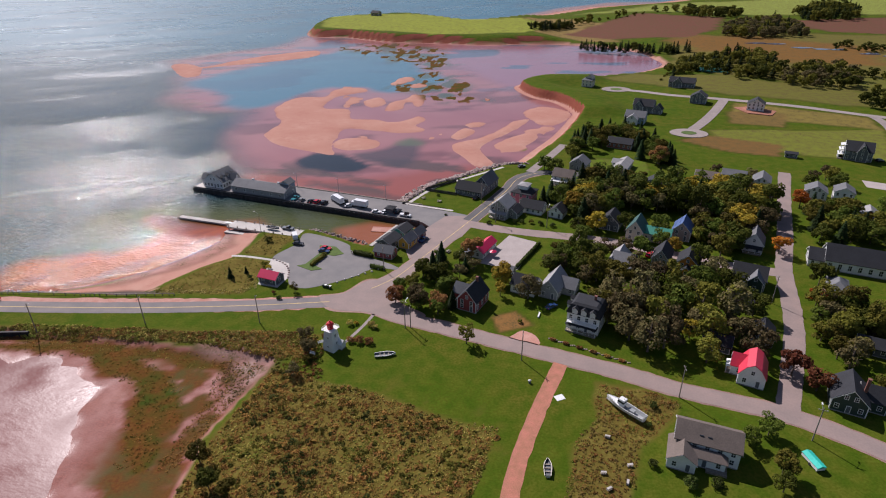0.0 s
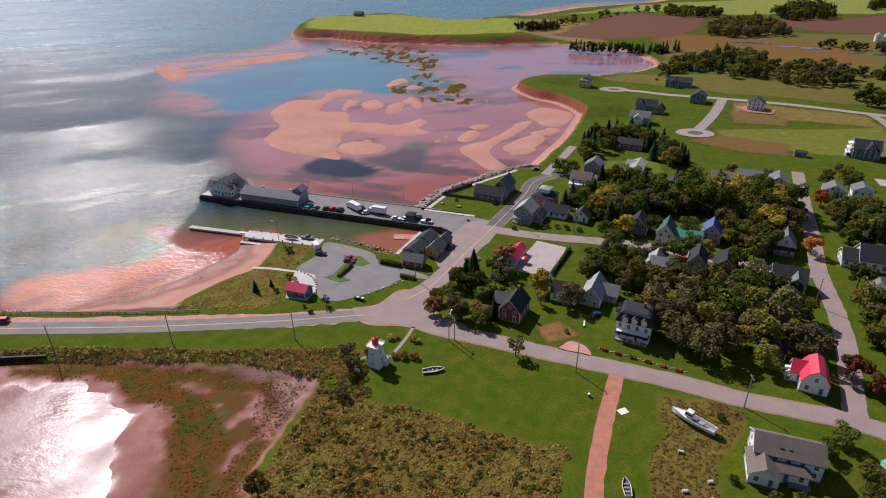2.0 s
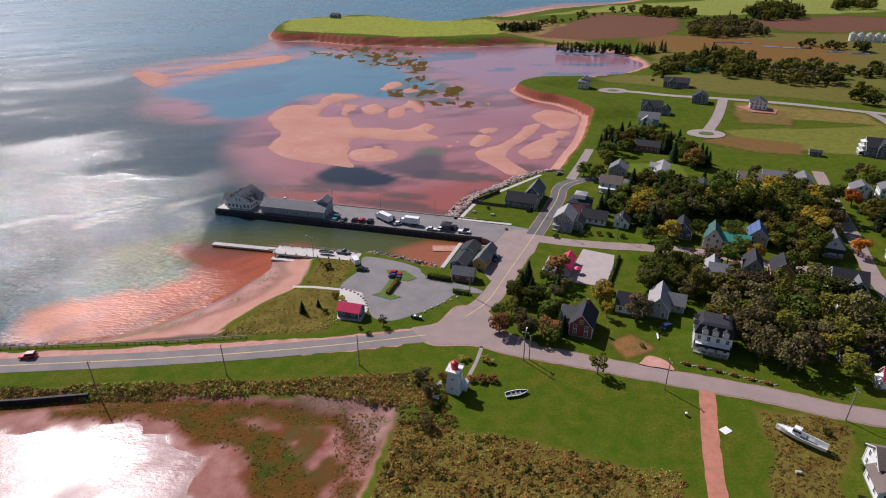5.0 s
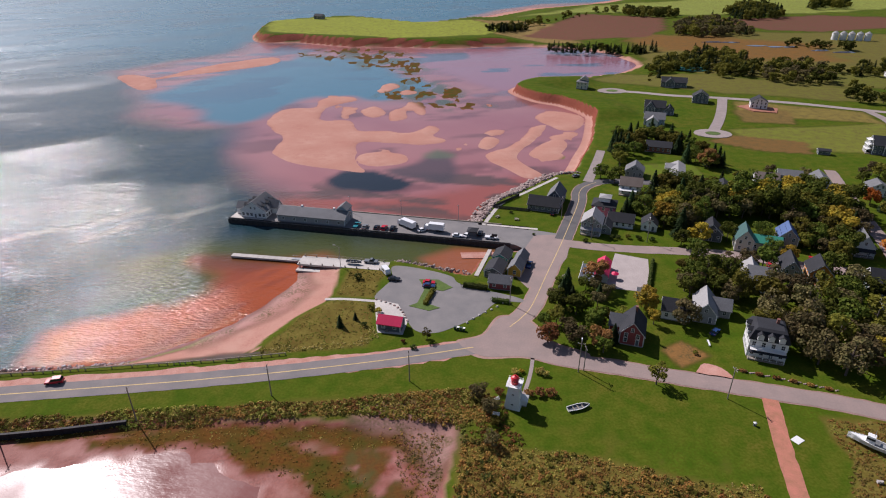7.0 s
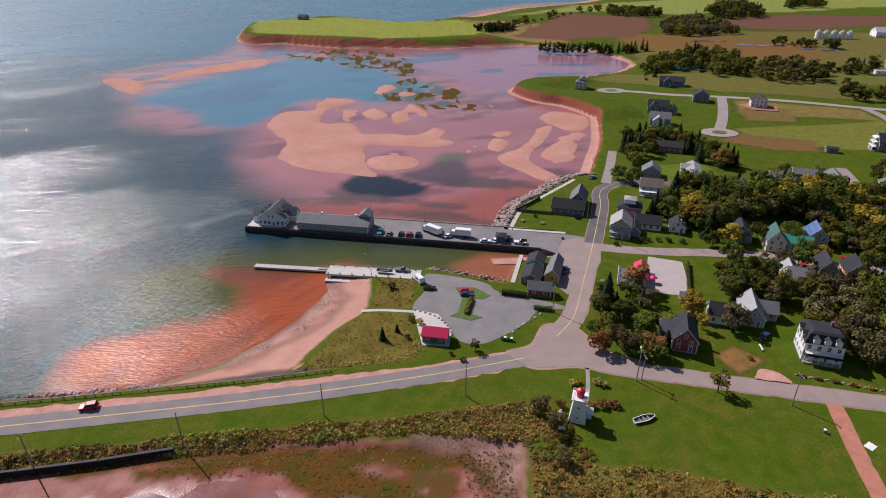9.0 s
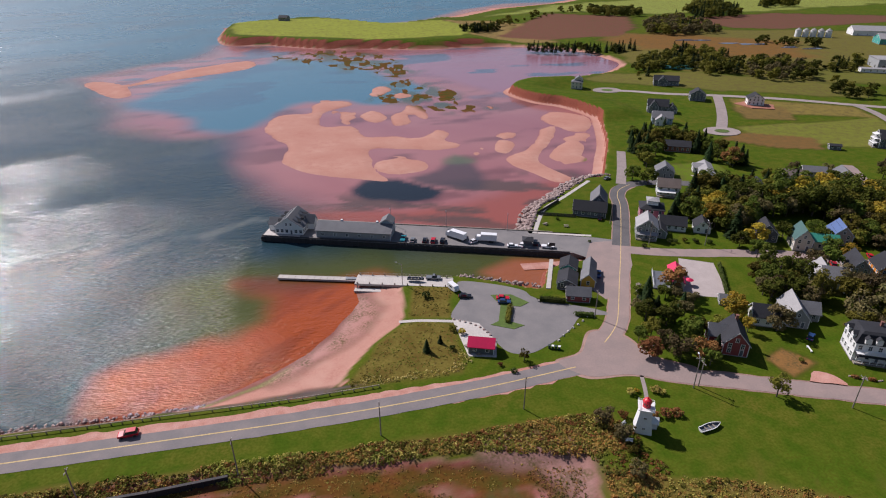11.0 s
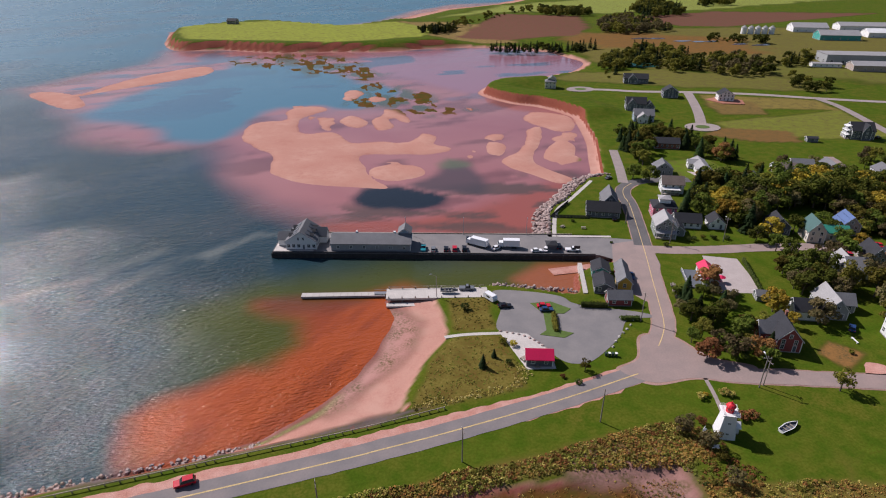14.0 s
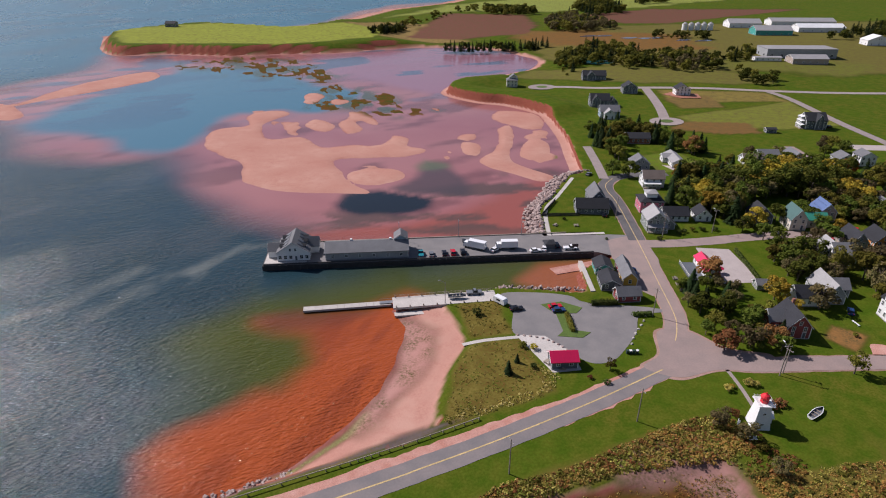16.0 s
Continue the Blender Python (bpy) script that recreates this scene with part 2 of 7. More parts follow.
def land_height(x, y):
    wob = 1.5 * wander(x, y, 9, 2)
    sd = field(x, y, COAST_S)
    bar = field(x, y, BIG_S)
    for b in BARS_S:
        bar = np.maximum(bar, field(x, y, b))
    bar = bar + (1.5 * wander(x, y, 30, 3) + 2.2 * wander(x, y * 0.7, 9, 4)) * step(y, 300, 420)
    core = field(x, y, FLAT_CORE)
    bar = np.maximum(bar, np.minimum(core * 0.4, 18 * wander(x * 0.9, y * 0.5, 22, 4) - 6.5))
    bed = np.clip(WATER - 0.5 + 0.075 * (bar + 6.9), WATER - 0.9, WATER + 0.35)
    weed = np.maximum(field(x, y, WEED_A), field(x, y, WEED_B))
    bed = np.maximum(bed, WATER - 0.3 + 0.335 * step(weed + 14 * wander(x, y, 40, 3), -8, 6) * step(wander(x, y * 0.5, 7, 4), -0.1, 0.14))
    inside = field(x, y, BEACH) + 0.8 * wander(x, y, 8, 2)
    up, down = line_field(x, y, BEACH[:7]), line_field(x, y, BEACH[7:])
    sand = -0.45 + (WATER + 0.5) * up / (up + down + 0.01)
    bed = np.where(inside > 0, np.maximum(bed, sand), np.where(inside > -9, np.maximum(bed, WATER + 0.05 + 0.06 * inside), bed))
    north = step(y, 318, 330) * step(x, 0, 15) * step(y, 800, 700)
    bed = np.where(north > 0.5, np.maximum(bed, -1.5 + 0.10 * np.minimum(sd, 0)), bed)
    far = step(y, 650, 760)
    bed = np.where(far > 0.5, np.maximum(bed, -1.8 + (0.07 - 0.055 * step(y, 960, 1040)) * np.minimum(sd, 0) + 0.2 * wander(x, y, 40, 3)), bed)
    t = step(sd + 0.5 * wob, -2.2, 0.3)
    h = bed * (1 - t)
    pond = step(field(x, y, POND_EDGE) + 1.2 * wob, -2.5, 2.0)
    pool = field(x, y, POND_POOL) + 7 * wander(x, y, 18, 4)
    h = np.where(pond > 0, h * (1 - pond) + pond * (POND + 0.14 - 0.20 * step(pool, -1, 6) + 0.1 * step(field(x, y, REEDS), -1, 2) + 0.05 * wander(x + 0.4 * y, y - 0.5 * x, 16, 4) + 0.1 * step(field(x, y, POND_EDGE), 9, 1) * wander(x, y, 5, 3)), h)
    hill = 6 * step(y, 330, 600) * step(x, 90, 260) 
    cape = step(y, 770, 800) * step(x, 130, 60) * step(y, 1300, 1150)
    bluff = 4.5 * step(y, 415, 440) * step(y, 575, 555) * step(x, 120, 100)
    edge = sd + 2.5 * wander(x, y, 14, 3)
    return h + hill * step(sd, 0, 60) + cape * 7.5 * step(edge, -3, 6) + bluff * step(edge, -2.5, 2.0) * step(sd, 45, 12)


def land_cover(x, y, z):
    """red: rough meadow, green: bare soil or sand, blue: marsh."""
    c = np.zeros((*x.shape, 3))
    w = wander(x, y, 12, 3)
    rough = field(x, y, MEADOW)
    for q in (DUNE_A, DUNE_B, BANK, BRAMBLE):
        rough = np.maximum(rough, field(x, y, q))
    c[..., 0] = step(rough + 2 * w, -1, 1)
    c[..., 1] = step(z, -0.25, -0.6)
    scuff = step(wander(x, y, 5, 3) + 0.5 * wander(x, y, 1.7, 2), 0.25, 0.5)
    c[..., 0] = np.maximum(c[..., 0], 0.35 * scuff * step(field(x, y, MEADOW), -14, 0))
    reed = np.maximum(field(x, y, REEDS), field(x, y, REEDS_B))
    c[..., 2] = step(reed + 2.5 * w + 3 * wander(x, y, 4, 3), -1.2, 1.2) * step(z, -0.6, -1.2)
    shelf = field(x, y, POND_EDGE)
    c[..., 2] = np.maximum(c[..., 2], 0.9 * step(shelf, -1, 1) * step(shelf, 30, 16) * step(x, -100, -84) * step(wander(x, y, 6, 4), -0.2, 0.05) * step(z, -0.6, -1.2))
    weed = np.maximum(field(x, y, WEED_A), field(x, y, WEED_B))
    c[..., 2] = np.maximum(c[..., 2], step(weed + 14 * wander(x, y, 40, 3), -8, 2) * step(wander(x, y * 0.5, 7, 4), -0.14, 0.02) * step(y, 455, 480))
    return c


def ground_material():
    m = bpy.data.materials.new("ground")
    m.use_nodes = True
    n, l = m.node_tree.nodes, m.node_tree.links
    b = n["Principled BSDF"]
    geo, att = n.new("ShaderNodeNewGeometry"), n.new("ShaderNodeAttribute")
    att.attribute_name = "cover"
    sep = n.new("ShaderNodeSeparateColor")
    l.new(att.outputs["Color"], sep.inputs[0])
    def noise_at(scale, detail=5, lo=0.35, hi=0.65):
        t, r = n.new("ShaderNodeTexNoise"), n.new("ShaderNodeMapRange")
        t.inputs["Scale"].default_value, t.inputs["Detail"].default_value = scale, detail
        r.inputs[1].default_value, r.inputs[2].default_value = lo, hi
        l.new(geo.outputs["Position"], t.inputs["Vector"])
        l.new(t.outputs[0], r.inputs[0])
        return r.outputs[0]
    def blend(f, a, c):
        x = n.new("ShaderNodeMix")
        x.data_type = "RGBA"
        for s, v in ((0, f), (6, a), (7, c)):
            if isinstance(v, tuple):
                x.inputs[s].default_value = (*v, 1)
            else:
                l.new(v, x.inputs[s])
        return x.outputs[2]
    coarse, mid, fine = noise_at(0.045, 6), noise_at(0.22, 6), noise_at(1.4)
    lawn = blend(coarse, blend(mid, (0.050, 0.092, 0.005), (0.074, 0.116, 0.008)), blend(mid, (0.066, 0.096, 0.007), (0.118, 0.110, 0.016)))
    lawn = blend(fine, lawn, blend(mid, (0.042, 0.074, 0.004), (0.070, 0.084, 0.007)))
    meadow = blend(mid, blend(fine, (0.11, 0.092, 0.016), (0.19, 0.145, 0.036)), blend(fine, (0.13, 0.072, 0.02), (0.085, 0.085, 0.013)))
    dry = blend(mid, blend(fine, (0.45, 0.235, 0.18), (0.40, 0.195, 0.15)), blend(coarse, (0.47, 0.265, 0.205), (0.40, 0.19, 0.145)))
    mud = blend(mid, blend(fine, (0.24, 0.066, 0.046), (0.17, 0.046, 0.032)), blend(coarse, (0.36, 0.17, 0.145), (0.20, 0.052, 0.035)))
    wet = n.new("ShaderNodeAttribute")
    wet.attribute_name = "wet"
    sand = blend(wet.outputs["Fac"], dry, mud)
    marsh = blend(mid, blend(fine, (0.10, 0.036, 0.010), (0.14, 0.062, 0.014)), blend(coarse, (0.045, 0.060, 0.008), (0.085, 0.046, 0.010)))
    col = blend(sep.outputs[0], lawn, meadow)
    col = blend(sep.outputs[1], col, sand)
    col = blend(sep.outputs[2], col, marsh)
    extra = n.new("ShaderNodeAttribute")
    extra.attribute_name = "crop"
    soil = n.new("ShaderNodeAttribute")
    soil.attribute_name = "crop_amount"
    col = blend(soil.outputs["Fac"], col, blend(fine, extra.outputs["Color"], blend(mid, extra.outputs["Color"], (0.10, 0.075, 0.03))))
    up, steep = n.new("ShaderNodeSeparateXYZ"), n.new("ShaderNodeMapRange")
    steep.inputs[1].default_value, steep.inputs[2].default_value = 0.90, 0.78
    l.new(geo.outputs["True Normal"], up.inputs[0])
    l.new(up.outputs[2], steep.inputs[0])
    col = blend(steep.outputs[0], col, blend(fine, (0.17, 0.045, 0.028), (0.26, 0.085, 0.055)))
    l.new(col, b.inputs["Base Color"])
    rr, sr = n.new("ShaderNodeMapRange"), n.new("ShaderNodeMapRange")
    rr.inputs[2].default_value = sr.inputs[2].default_value = 2.0
    rr.inputs[3].default_value, rr.inputs[4].default_value = 0.92, 0.28
    bare, damp = n.new("ShaderNodeMath"), n.new("ShaderNodeMath")
    bare.operation, damp.operation = "SUBTRACT", "MULTIPLY"
    bare.inputs[0].default_value = 1.0
    l.new(sep.outputs[2], bare.inputs[1])
    l.new(wet.outputs["Fac"], damp.inputs[0])
    l.new(bare.outputs[0], damp.inputs[1])
    l.new(damp.outputs[0], rr.inputs[0])
    l.new(rr.outputs[0], b.inputs["Roughness"])
    sr.inputs[3].default_value, sr.inputs[4].default_value = 0.03, 0.26
    l.new(damp.outputs[0], sr.inputs[0])
    l.new(sr.outputs[0], b.inputs["Specular IOR Level"])
    bt, bp = n.new("ShaderNodeTexNoise"), n.new("ShaderNodeBump")
    bt.inputs["Scale"].default_value, bt.inputs["Detail"].default_value = 2.2, 6
    bp.inputs["Strength"].default_value, bp.inputs["Distance"].default_value = 0.5, 0.15
    l.new(geo.outputs["Position"], bt.inputs["Vector"])
    l.new(bt.outputs[0], bp.inputs["Height"])
    l.new(bp.outputs[0], b.inputs["Normal"])
    return m


def wetness(x, y, z):
    pondside = step(field(x, y, POND_EDGE), -6, -1) * step(z, -0.3, -0.7)
    edge = step(z, WATER + 0.75, WATER + 0.1) * step(y, 330, 300)
    shelf = 0.5 * step(y, 330, 440) * step(z, WATER + 0.09, WATER + 0.01)
    edge = np.maximum(edge, shelf) * step(z, -0.3, -0.7)
    film = step(field(x, y, POND_EDGE), 2, 8) * step(z, POND + 0.13, POND - 0.01) * step(wander(x + 0.5 * y, (y - 0.6 * x) * 2, 10, 3), -0.35, 0.25)
    return film + np.clip(np.maximum(pondside * (1.0 + 0.4 * wander(x, y, 12, 3)), edge), 0, 1)


CROPS = [  # outline, colour, softness
    ([(190, 640), (250, 800), (420, 820), (900, 700), (1500, 500), (1500, 200), (600, 300), (420, 440), (290, 490), (215, 560)], (0.130, 0.117, 0.026), 20),
    ([(225, 763), (308, 811), (439, 702), (378, 589), (294, 616), (245, 682)], (0.182, 0.091, 0.026), 25),
    ([(300, 560), (420, 520), (470, 460), (400, 440), (310, 500)], (0.124, 0.130, 0.023), 12),
    ([(200, 560), (290, 500), (330, 470), (300, 440), (200, 480), (110, 560), (150, 585)], (0.130, 0.124, 0.026), 8),
    ([(150, 392), (262, 392), (240, 330), (190, 340), (150, 372)], (0.150, 0.163, 0.026), 3),
    ([(192, 462), (270, 420), (262, 392), (178, 420)], (0.195, 0.150, 0.039), 4),
    ([(180, 437), (218, 430), (204, 394), (171, 407)], (0.169, 0.111, 0.036), 4),
    ([(126, 368), (147, 379), (185, 359), (174, 337), (148, 344)], (0.169, 0.094, 0.031), 2),
    ([(98, 838), (263, 1078), (378, 1010), (320, 865), (252, 786), (144, 801)], (0.150, 0.062, 0.044), 6),
    ([(425, 958), (640, 1010), (900, 900), (506, 811), (446, 837)], (0.143, 0.060, 0.043), 6),
    ([(150, 1080), (330, 1230), (900, 1500), (1200, 1200), (640, 1040), (400, 1030), (300, 1100)], (0.221, 0.260, 0.052), 25),
    ([(-230, 880), (-240, 1030), (-120, 1070), (-20, 985), (60, 1000), (110, 930), (60, 815), (-60, 805), (-170, 855)], (0.247, 0.280, 0.039), 10),
    ([(60, 1000), (110, 930), (70, 830), (130, 790), (190, 770), (110, 850), (180, 960), (130, 1050)], (0.247, 0.169, 0.058), 10),
    ([(8, 165), (16, 169), (21, 161), (10, 156)], (0.24, 0.12, 0.04), 2),
    ([(60, 330), (96, 330), (92, 296), (60, 300)], (0.10, 0.15, 0.012), 2),
    ([(-165, 175.4), (-150, 177.2), (-136, 184), (-129, 190), (-126, 188), (-134, 181), (-150, 174.5)], (0.21, 0.22, 0.07), 1.5),
    ([(14, 329), (22, 340), (44, 375), (53, 396), (40, 368), (26, 339), (17, 326)], (0.17, 0.18, 0.05), 3),
    ([(-108, 228), (-109, 215), (-116, 203), (-129, 191), (-138, 181), (-133, 178), (-121, 188), (-106, 202), (-101, 215)], (0.40, 0.205, 0.17), 6),
    ([(-81, 145), (-75, 147.5), (-66, 144), (-58, 142), (-56, 134), (-60, 119), (-64, 111), (-67, 116), (-67, 125), (-69, 141), (-77, 142)], (0.29, 0.155, 0.13), 8),
    ([(-300, 172.3), (-120, 172.6), (-104, 174.8), (-118, 176.6), (-150, 174.4), (-300, 174.6)], (0.11, 0.085, 0.08), 1.2),
]


def crop_fields(x, y, z):
    col, amount = np.zeros((*x.shape, 3)), np.zeros(x.shape)
    w = wander(x, y, 30, 3)
    for poly, c, soft in CROPS:
        f = step(field(x, y, poly) + soft * w, -soft * 0.5, soft * 0.5)
        col = col * (1 - f[..., None]) + np.array(c) * f[..., None]
        amount = np.maximum(amount, f)
    return col, amount


GX = axis([(-6000, -1000, 500), (-1000, -340, 30), (-340, -200, 6), (-200, 110, 1.3), (110, 300, 4), (300, 1000, 14), (1000, 6000, 250)])
GY = axis([(-3000, 0, 300), (0, 80, 6), (80, 245, 1.3), (245, 560, 2.6), (560, 900, 6), (900, 1500, 15), (1500, 6000, 250)])
HX, HY = np.meshgrid(GX, GY)
GROUND_Z = land_height(HX, HY)


def ground_at(x, y):
    """Heights between the ground's grid lines."""
    i = np.clip(np.searchsorted(GX, x) - 1, 0, len(GX) - 2)
    j = np.clip(np.searchsorted(GY, y) - 1, 0, len(GY) - 2)
    f, g = (x - GX[i]) / (GX[i + 1] - GX[i]), (y - GY[j]) / (GY[j + 1] - GY[j])
    z = GROUND_Z
    return (z[j, i] * (1 - f) + z[j, i + 1] * f) * (1 - g) + (z[j + 1, i] * (1 - f) + z[j + 1, i + 1] * f) * g


ground = sheet("ground", GX, GY, lambda x, y: GROUND_Z, {"cover": land_cover, "wet": wetness, "crop": lambda x, y, z: crop_fields(x, y, z)[0], "crop_amount": lambda x, y, z: crop_fields(x, y, z)[1]}, ground_material())
tagged(ground, "grassy coastal land with red sand beaches and marsh", "ground", kind="structure")


# ---- water ----
def shade(x, y, poly, soft, wobble=1.0):
    return step(field(x, y, poly) + soft * wobble * wander(x, y, soft * 4 + 6, 3), -soft, soft)[..., None]


FLATS = [(-330, 660), (-285, 568), (-251, 483), (-206, 447), (-167, 448), (-171, 383), (-145, 334), (-126, 313), (-89, 285), (-36, 262), (40, 318), (110, 430), (30, 520), (260, 620), (200, 780), (-240, 850), (-240, 760)]
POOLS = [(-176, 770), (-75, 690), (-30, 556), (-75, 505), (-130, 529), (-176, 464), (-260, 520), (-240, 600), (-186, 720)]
DARK_1 = [(-105, 332), (-97, 339), (-80, 338), (-69, 325), (-58, 318), (-65, 310), (-82, 307), (-97, 311), (-103, 320)]
DARK_2 = [(-52, 361), (-42, 373), (-34, 362), (-32, 341), (-36, 318), (-44, 311), (-52, 319), (-65, 327), (-75, 340), (-63, 345), (-55, 349)]
RED_NEAR = [(-126, 300), (-60, 300), (10, 330), (10, 300), (-36, 262), (-89, 284)]
HARBOUR = [(-176, 200), (-176, 240), (-162, 262), (-140, 292), (-140, 270), (-10, 236), (-40, 210), (-90, 225), (-120, 170)]
ORANGE = [(-131, 242), (-147, 242), (-136, 228), (-137, 215), (-148, 204), (-172, 203), (-183, 195), (-175, 172), (-116, 172), (-88, 220), (-100, 240)]
SLIP = [(-60, 234), (-45, 240), (-10, 238), (-30, 210), (-48, 214)]
PURPLE = [(-30, 780), (-40, 640), (30, 520), (60, 560), (260, 620), (190, 780)]


def water_colour(x, y, z):
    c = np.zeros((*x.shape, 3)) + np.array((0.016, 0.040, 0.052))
    # blue of the sky reflected far out, put into the sea's colour
    far_blue = step(y, 520, 900)[..., None]
    c = c * (1 - far_blue) + np.array((0.035, 0.13, 0.185)) * far_blue
    drift = step(wander(x * 0.4 + y * 0.2, y * 0.8 - x * 0.5, 30, 4), 0.0, 0.4)[..., None]
    c = c * (1 - 0.35 * drift) + np.array((0.075, 0.085, 0.095)) * 0.35 * drift
    def lay(poly, colour, soft, wobble=1.0, most=1.0):
        nonlocal c
        f = shade(x, y, poly, soft, wobble) * most
        c = c * (1 - f) + np.array(colour) * f
    lay(FLATS, (0.29, 0.112, 0.112), 22)
    f = np.clip(0.5 + 1.1 * wander(x * 0.6 + y * 0.3, y * 0.55, 26, 4), 0, 1)[..., None] * shade(x, y, FLATS, 22)
    c = c * (1 - 0.5 * f) + np.array((0.38, 0.18, 0.16)) * 0.5 * f
    f = step(wander(x * 0.35 + y * 0.1, y * 0.8 - x * 0.2, 13, 4), 0.05, 0.4)[..., None] * shade(x, y, FLATS, 22)
    c = c * (1 - 0.4 * f)
    # purple of sky reflected over red sand, put into the tint
    lay(PURPLE, (0.28, 0.135, 0.165), 15)
    lay([(-150, 1120), (-110, 1085), (-26, 998), (26, 1012), (98, 1091), (230, 1255), (395, 1362), (330, 1440), (144, 1245), (46, 1090), (-31, 1050)], (0.30, 0.15, 0.12), 14)
    # pools carry the blue of the reflected sky in their own tint
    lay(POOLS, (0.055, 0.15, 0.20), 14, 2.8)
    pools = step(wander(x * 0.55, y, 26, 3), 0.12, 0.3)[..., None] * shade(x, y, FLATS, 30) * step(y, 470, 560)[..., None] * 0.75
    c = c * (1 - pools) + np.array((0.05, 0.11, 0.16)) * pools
    for poly in (WEED_A, WEED_B):
        f = shade(x, y, poly, 14) * step(wander(x, y * 0.6, 12, 3), -0.1, 0.12)[..., None] * 0.9
        c = c * (1 - f) + np.array((0.055, 0.075, 0.035)) * f
    lay(RED_NEAR, (0.27, 0.07, 0.045), 8, 1.0, 0.85)
    f = shade(x, y, [(-135, 318), (-60, 330), (20, 345), (20, 320), (-36, 262), (-92, 284)], 10) * step(wander(x * 0.35 - y * 0.12, y + x * 0.32, 9, 4), -0.12, 0.2)[..., None] * 0.88
    c = c * (1 - f) + np.array((0.085, 0.055, 0.042)) * f
    lay(DARK_2, (0.06, 0.045, 0.045), 5, 1.6, 0.85)
    lay([(-51, 366), (-42, 374), (-33, 364), (-33, 358), (-45, 356), (-52, 359)], (0.10, 0.12, 0.06), 4, 1.0, 0.8)
    lay(DARK_1, (0.012, 0.016, 0.020), 3, 2.2)
    lay(HARBOUR, (0.058, 0.066, 0.008), 16, 1.8)
    lay([(-84, 281), (-48, 270), (-44, 263), (-90, 277)], (0.34, 0.075, 0.03), 2.5, 1.0, 0.9)
    lay(ORANGE, (0.31, 0.064, 0.015), 6, 1.2)
    lay([(-150, 246), (-146, 236), (-126, 230), (-112, 234), (-120, 240), (-136, 246)], (0.10, 0.04, 0.02), 4, 1.2, 0.7)
    f = shade(x, y, ORANGE, 6) * step(wander((x + y) * 0.3, x - y, 10, 4), 0.1, 0.4)[..., None] * 0.5
    c = c * (1 - f) + np.array((0.17, 0.035, 0.012)) * f
    lay(SLIP, (0.26, 0.085, 0.035), 4)
    # sheen along the tidal current lines, painted as paler streaks in the tint
    for sheen_line, wide in (([(-200, 268), (-176, 285), (-149, 299), (-125, 297)], 3.2), ([(-170, 276), (-166, 288), (-158, 298)], 2.2), ([(-260, 262), (-215, 276), (-186, 296)], 3.0)):
        f = step(wide - line_field(x, y, sheen_line) + 7 * wander((x + y) * 0.6, (y - x) * 1.4, 9, 4), -2.0, 5.0)[..., None] * 0.4
        c = c * (1 - f) + np.array((0.17, 0.18, 0.16)) * f
    return c


def water_ripple(x, y, z):
    calm = shade(x, y, FLATS, 20)[..., 0]
    calm = np.maximum(calm, 0.8 * shade(x, y, [(-146, 222), (-150, 262), (-136, 286), (-10, 236), (-40, 210), (-90, 225)], 10)[..., 0])
    gust = 0.8 + 0.6 * wander(x + y * 0.5, (y - x * 0.6) * 2, 60, 4)
    return np.clip((1 - 0.88 * calm) * gust * (1.3 - 0.8 * step(y, 215, 370)) * (1 - 0.15 * shade(x, y, ORANGE, 6)[..., 0]), 0.05, 1.7)


def water_chop(x, y, z):
    """Spread of the ripples too fine to see, as roughness."""
    calm = shade(x, y, FLATS, 20)[..., 0]
    slick = step(wander(x * 0.5 + y * 0.25, (y - x * 0.5) * 1.6, 34, 4), 0.05, 0.4)
    return np.clip(0.08 + 0.21 * step(y, 270, 700) * (1 - 0.6 * calm) - 0.04 * slick, 0.08, 0.5)


def water_material(name, gloss=0.5, waves=((0.05, 1.2), (0.35, 0.8), (1.0, 0.85)), turn=0.6, lift_m=0.7):
    m = bpy.data.materials.new(name)
    m.use_nodes = True
    n, l = m.node_tree.nodes, m.node_tree.links
    b = n["Principled BSDF"]
    tint, rip, geo = n.new("ShaderNodeAttribute"), n.new("ShaderNodeAttribute"), n.new("ShaderNodeNewGeometry")
    tint.attribute_name, rip.attribute_name = "tint", "ripple"
    l.new(tint.outputs["Color"], b.inputs["Base Color"])
    chop = n.new("ShaderNodeAttribute")
    chop.attribute_name = "chop"
    l.new(chop.outputs["Fac"], b.inputs["Roughness"])
    b.inputs["IOR"].default_value = 1.33
    b.inputs["Specular IOR Level"].default_value = gloss
    height = None
    for scale, amount in waves:
        t = n.new("ShaderNodeTexNoise")
        t.inputs["Scale"].default_value, t.inputs["Detail"].default_value = scale, 3
        mp = n.new("ShaderNodeMapping")
        mp.inputs["Rotation"].default_value[2] = turn
        mp.inputs["Scale"].default_value = (0.6, 1.4, 1)
        l.new(geo.outputs["Position"], mp.inputs[0])
        l.new(mp.outputs[0], t.inputs["Vector"])
        k = n.new("ShaderNodeMath")
        k.operation = "MULTIPLY"
        k.inputs[1].default_value = amount
        l.new(t.outputs[0], k.inputs[0])
        if height is None:
            height = k.outputs[0]
        else:
            s = n.new("ShaderNodeMath")
            l.new(height, s.inputs[0])
            l.new(k.outputs[0], s.inputs[1])
            height = s.outputs[0]
    bp = n.new("ShaderNodeBump")
    bp.inputs["Distance"].default_value = lift_m
    l.new(height, bp.inputs["Height"])
    l.new(rip.outputs["Fac"], bp.inputs["Strength"])
    l.new(bp.outputs[0], b.inputs["Normal"])
    return m


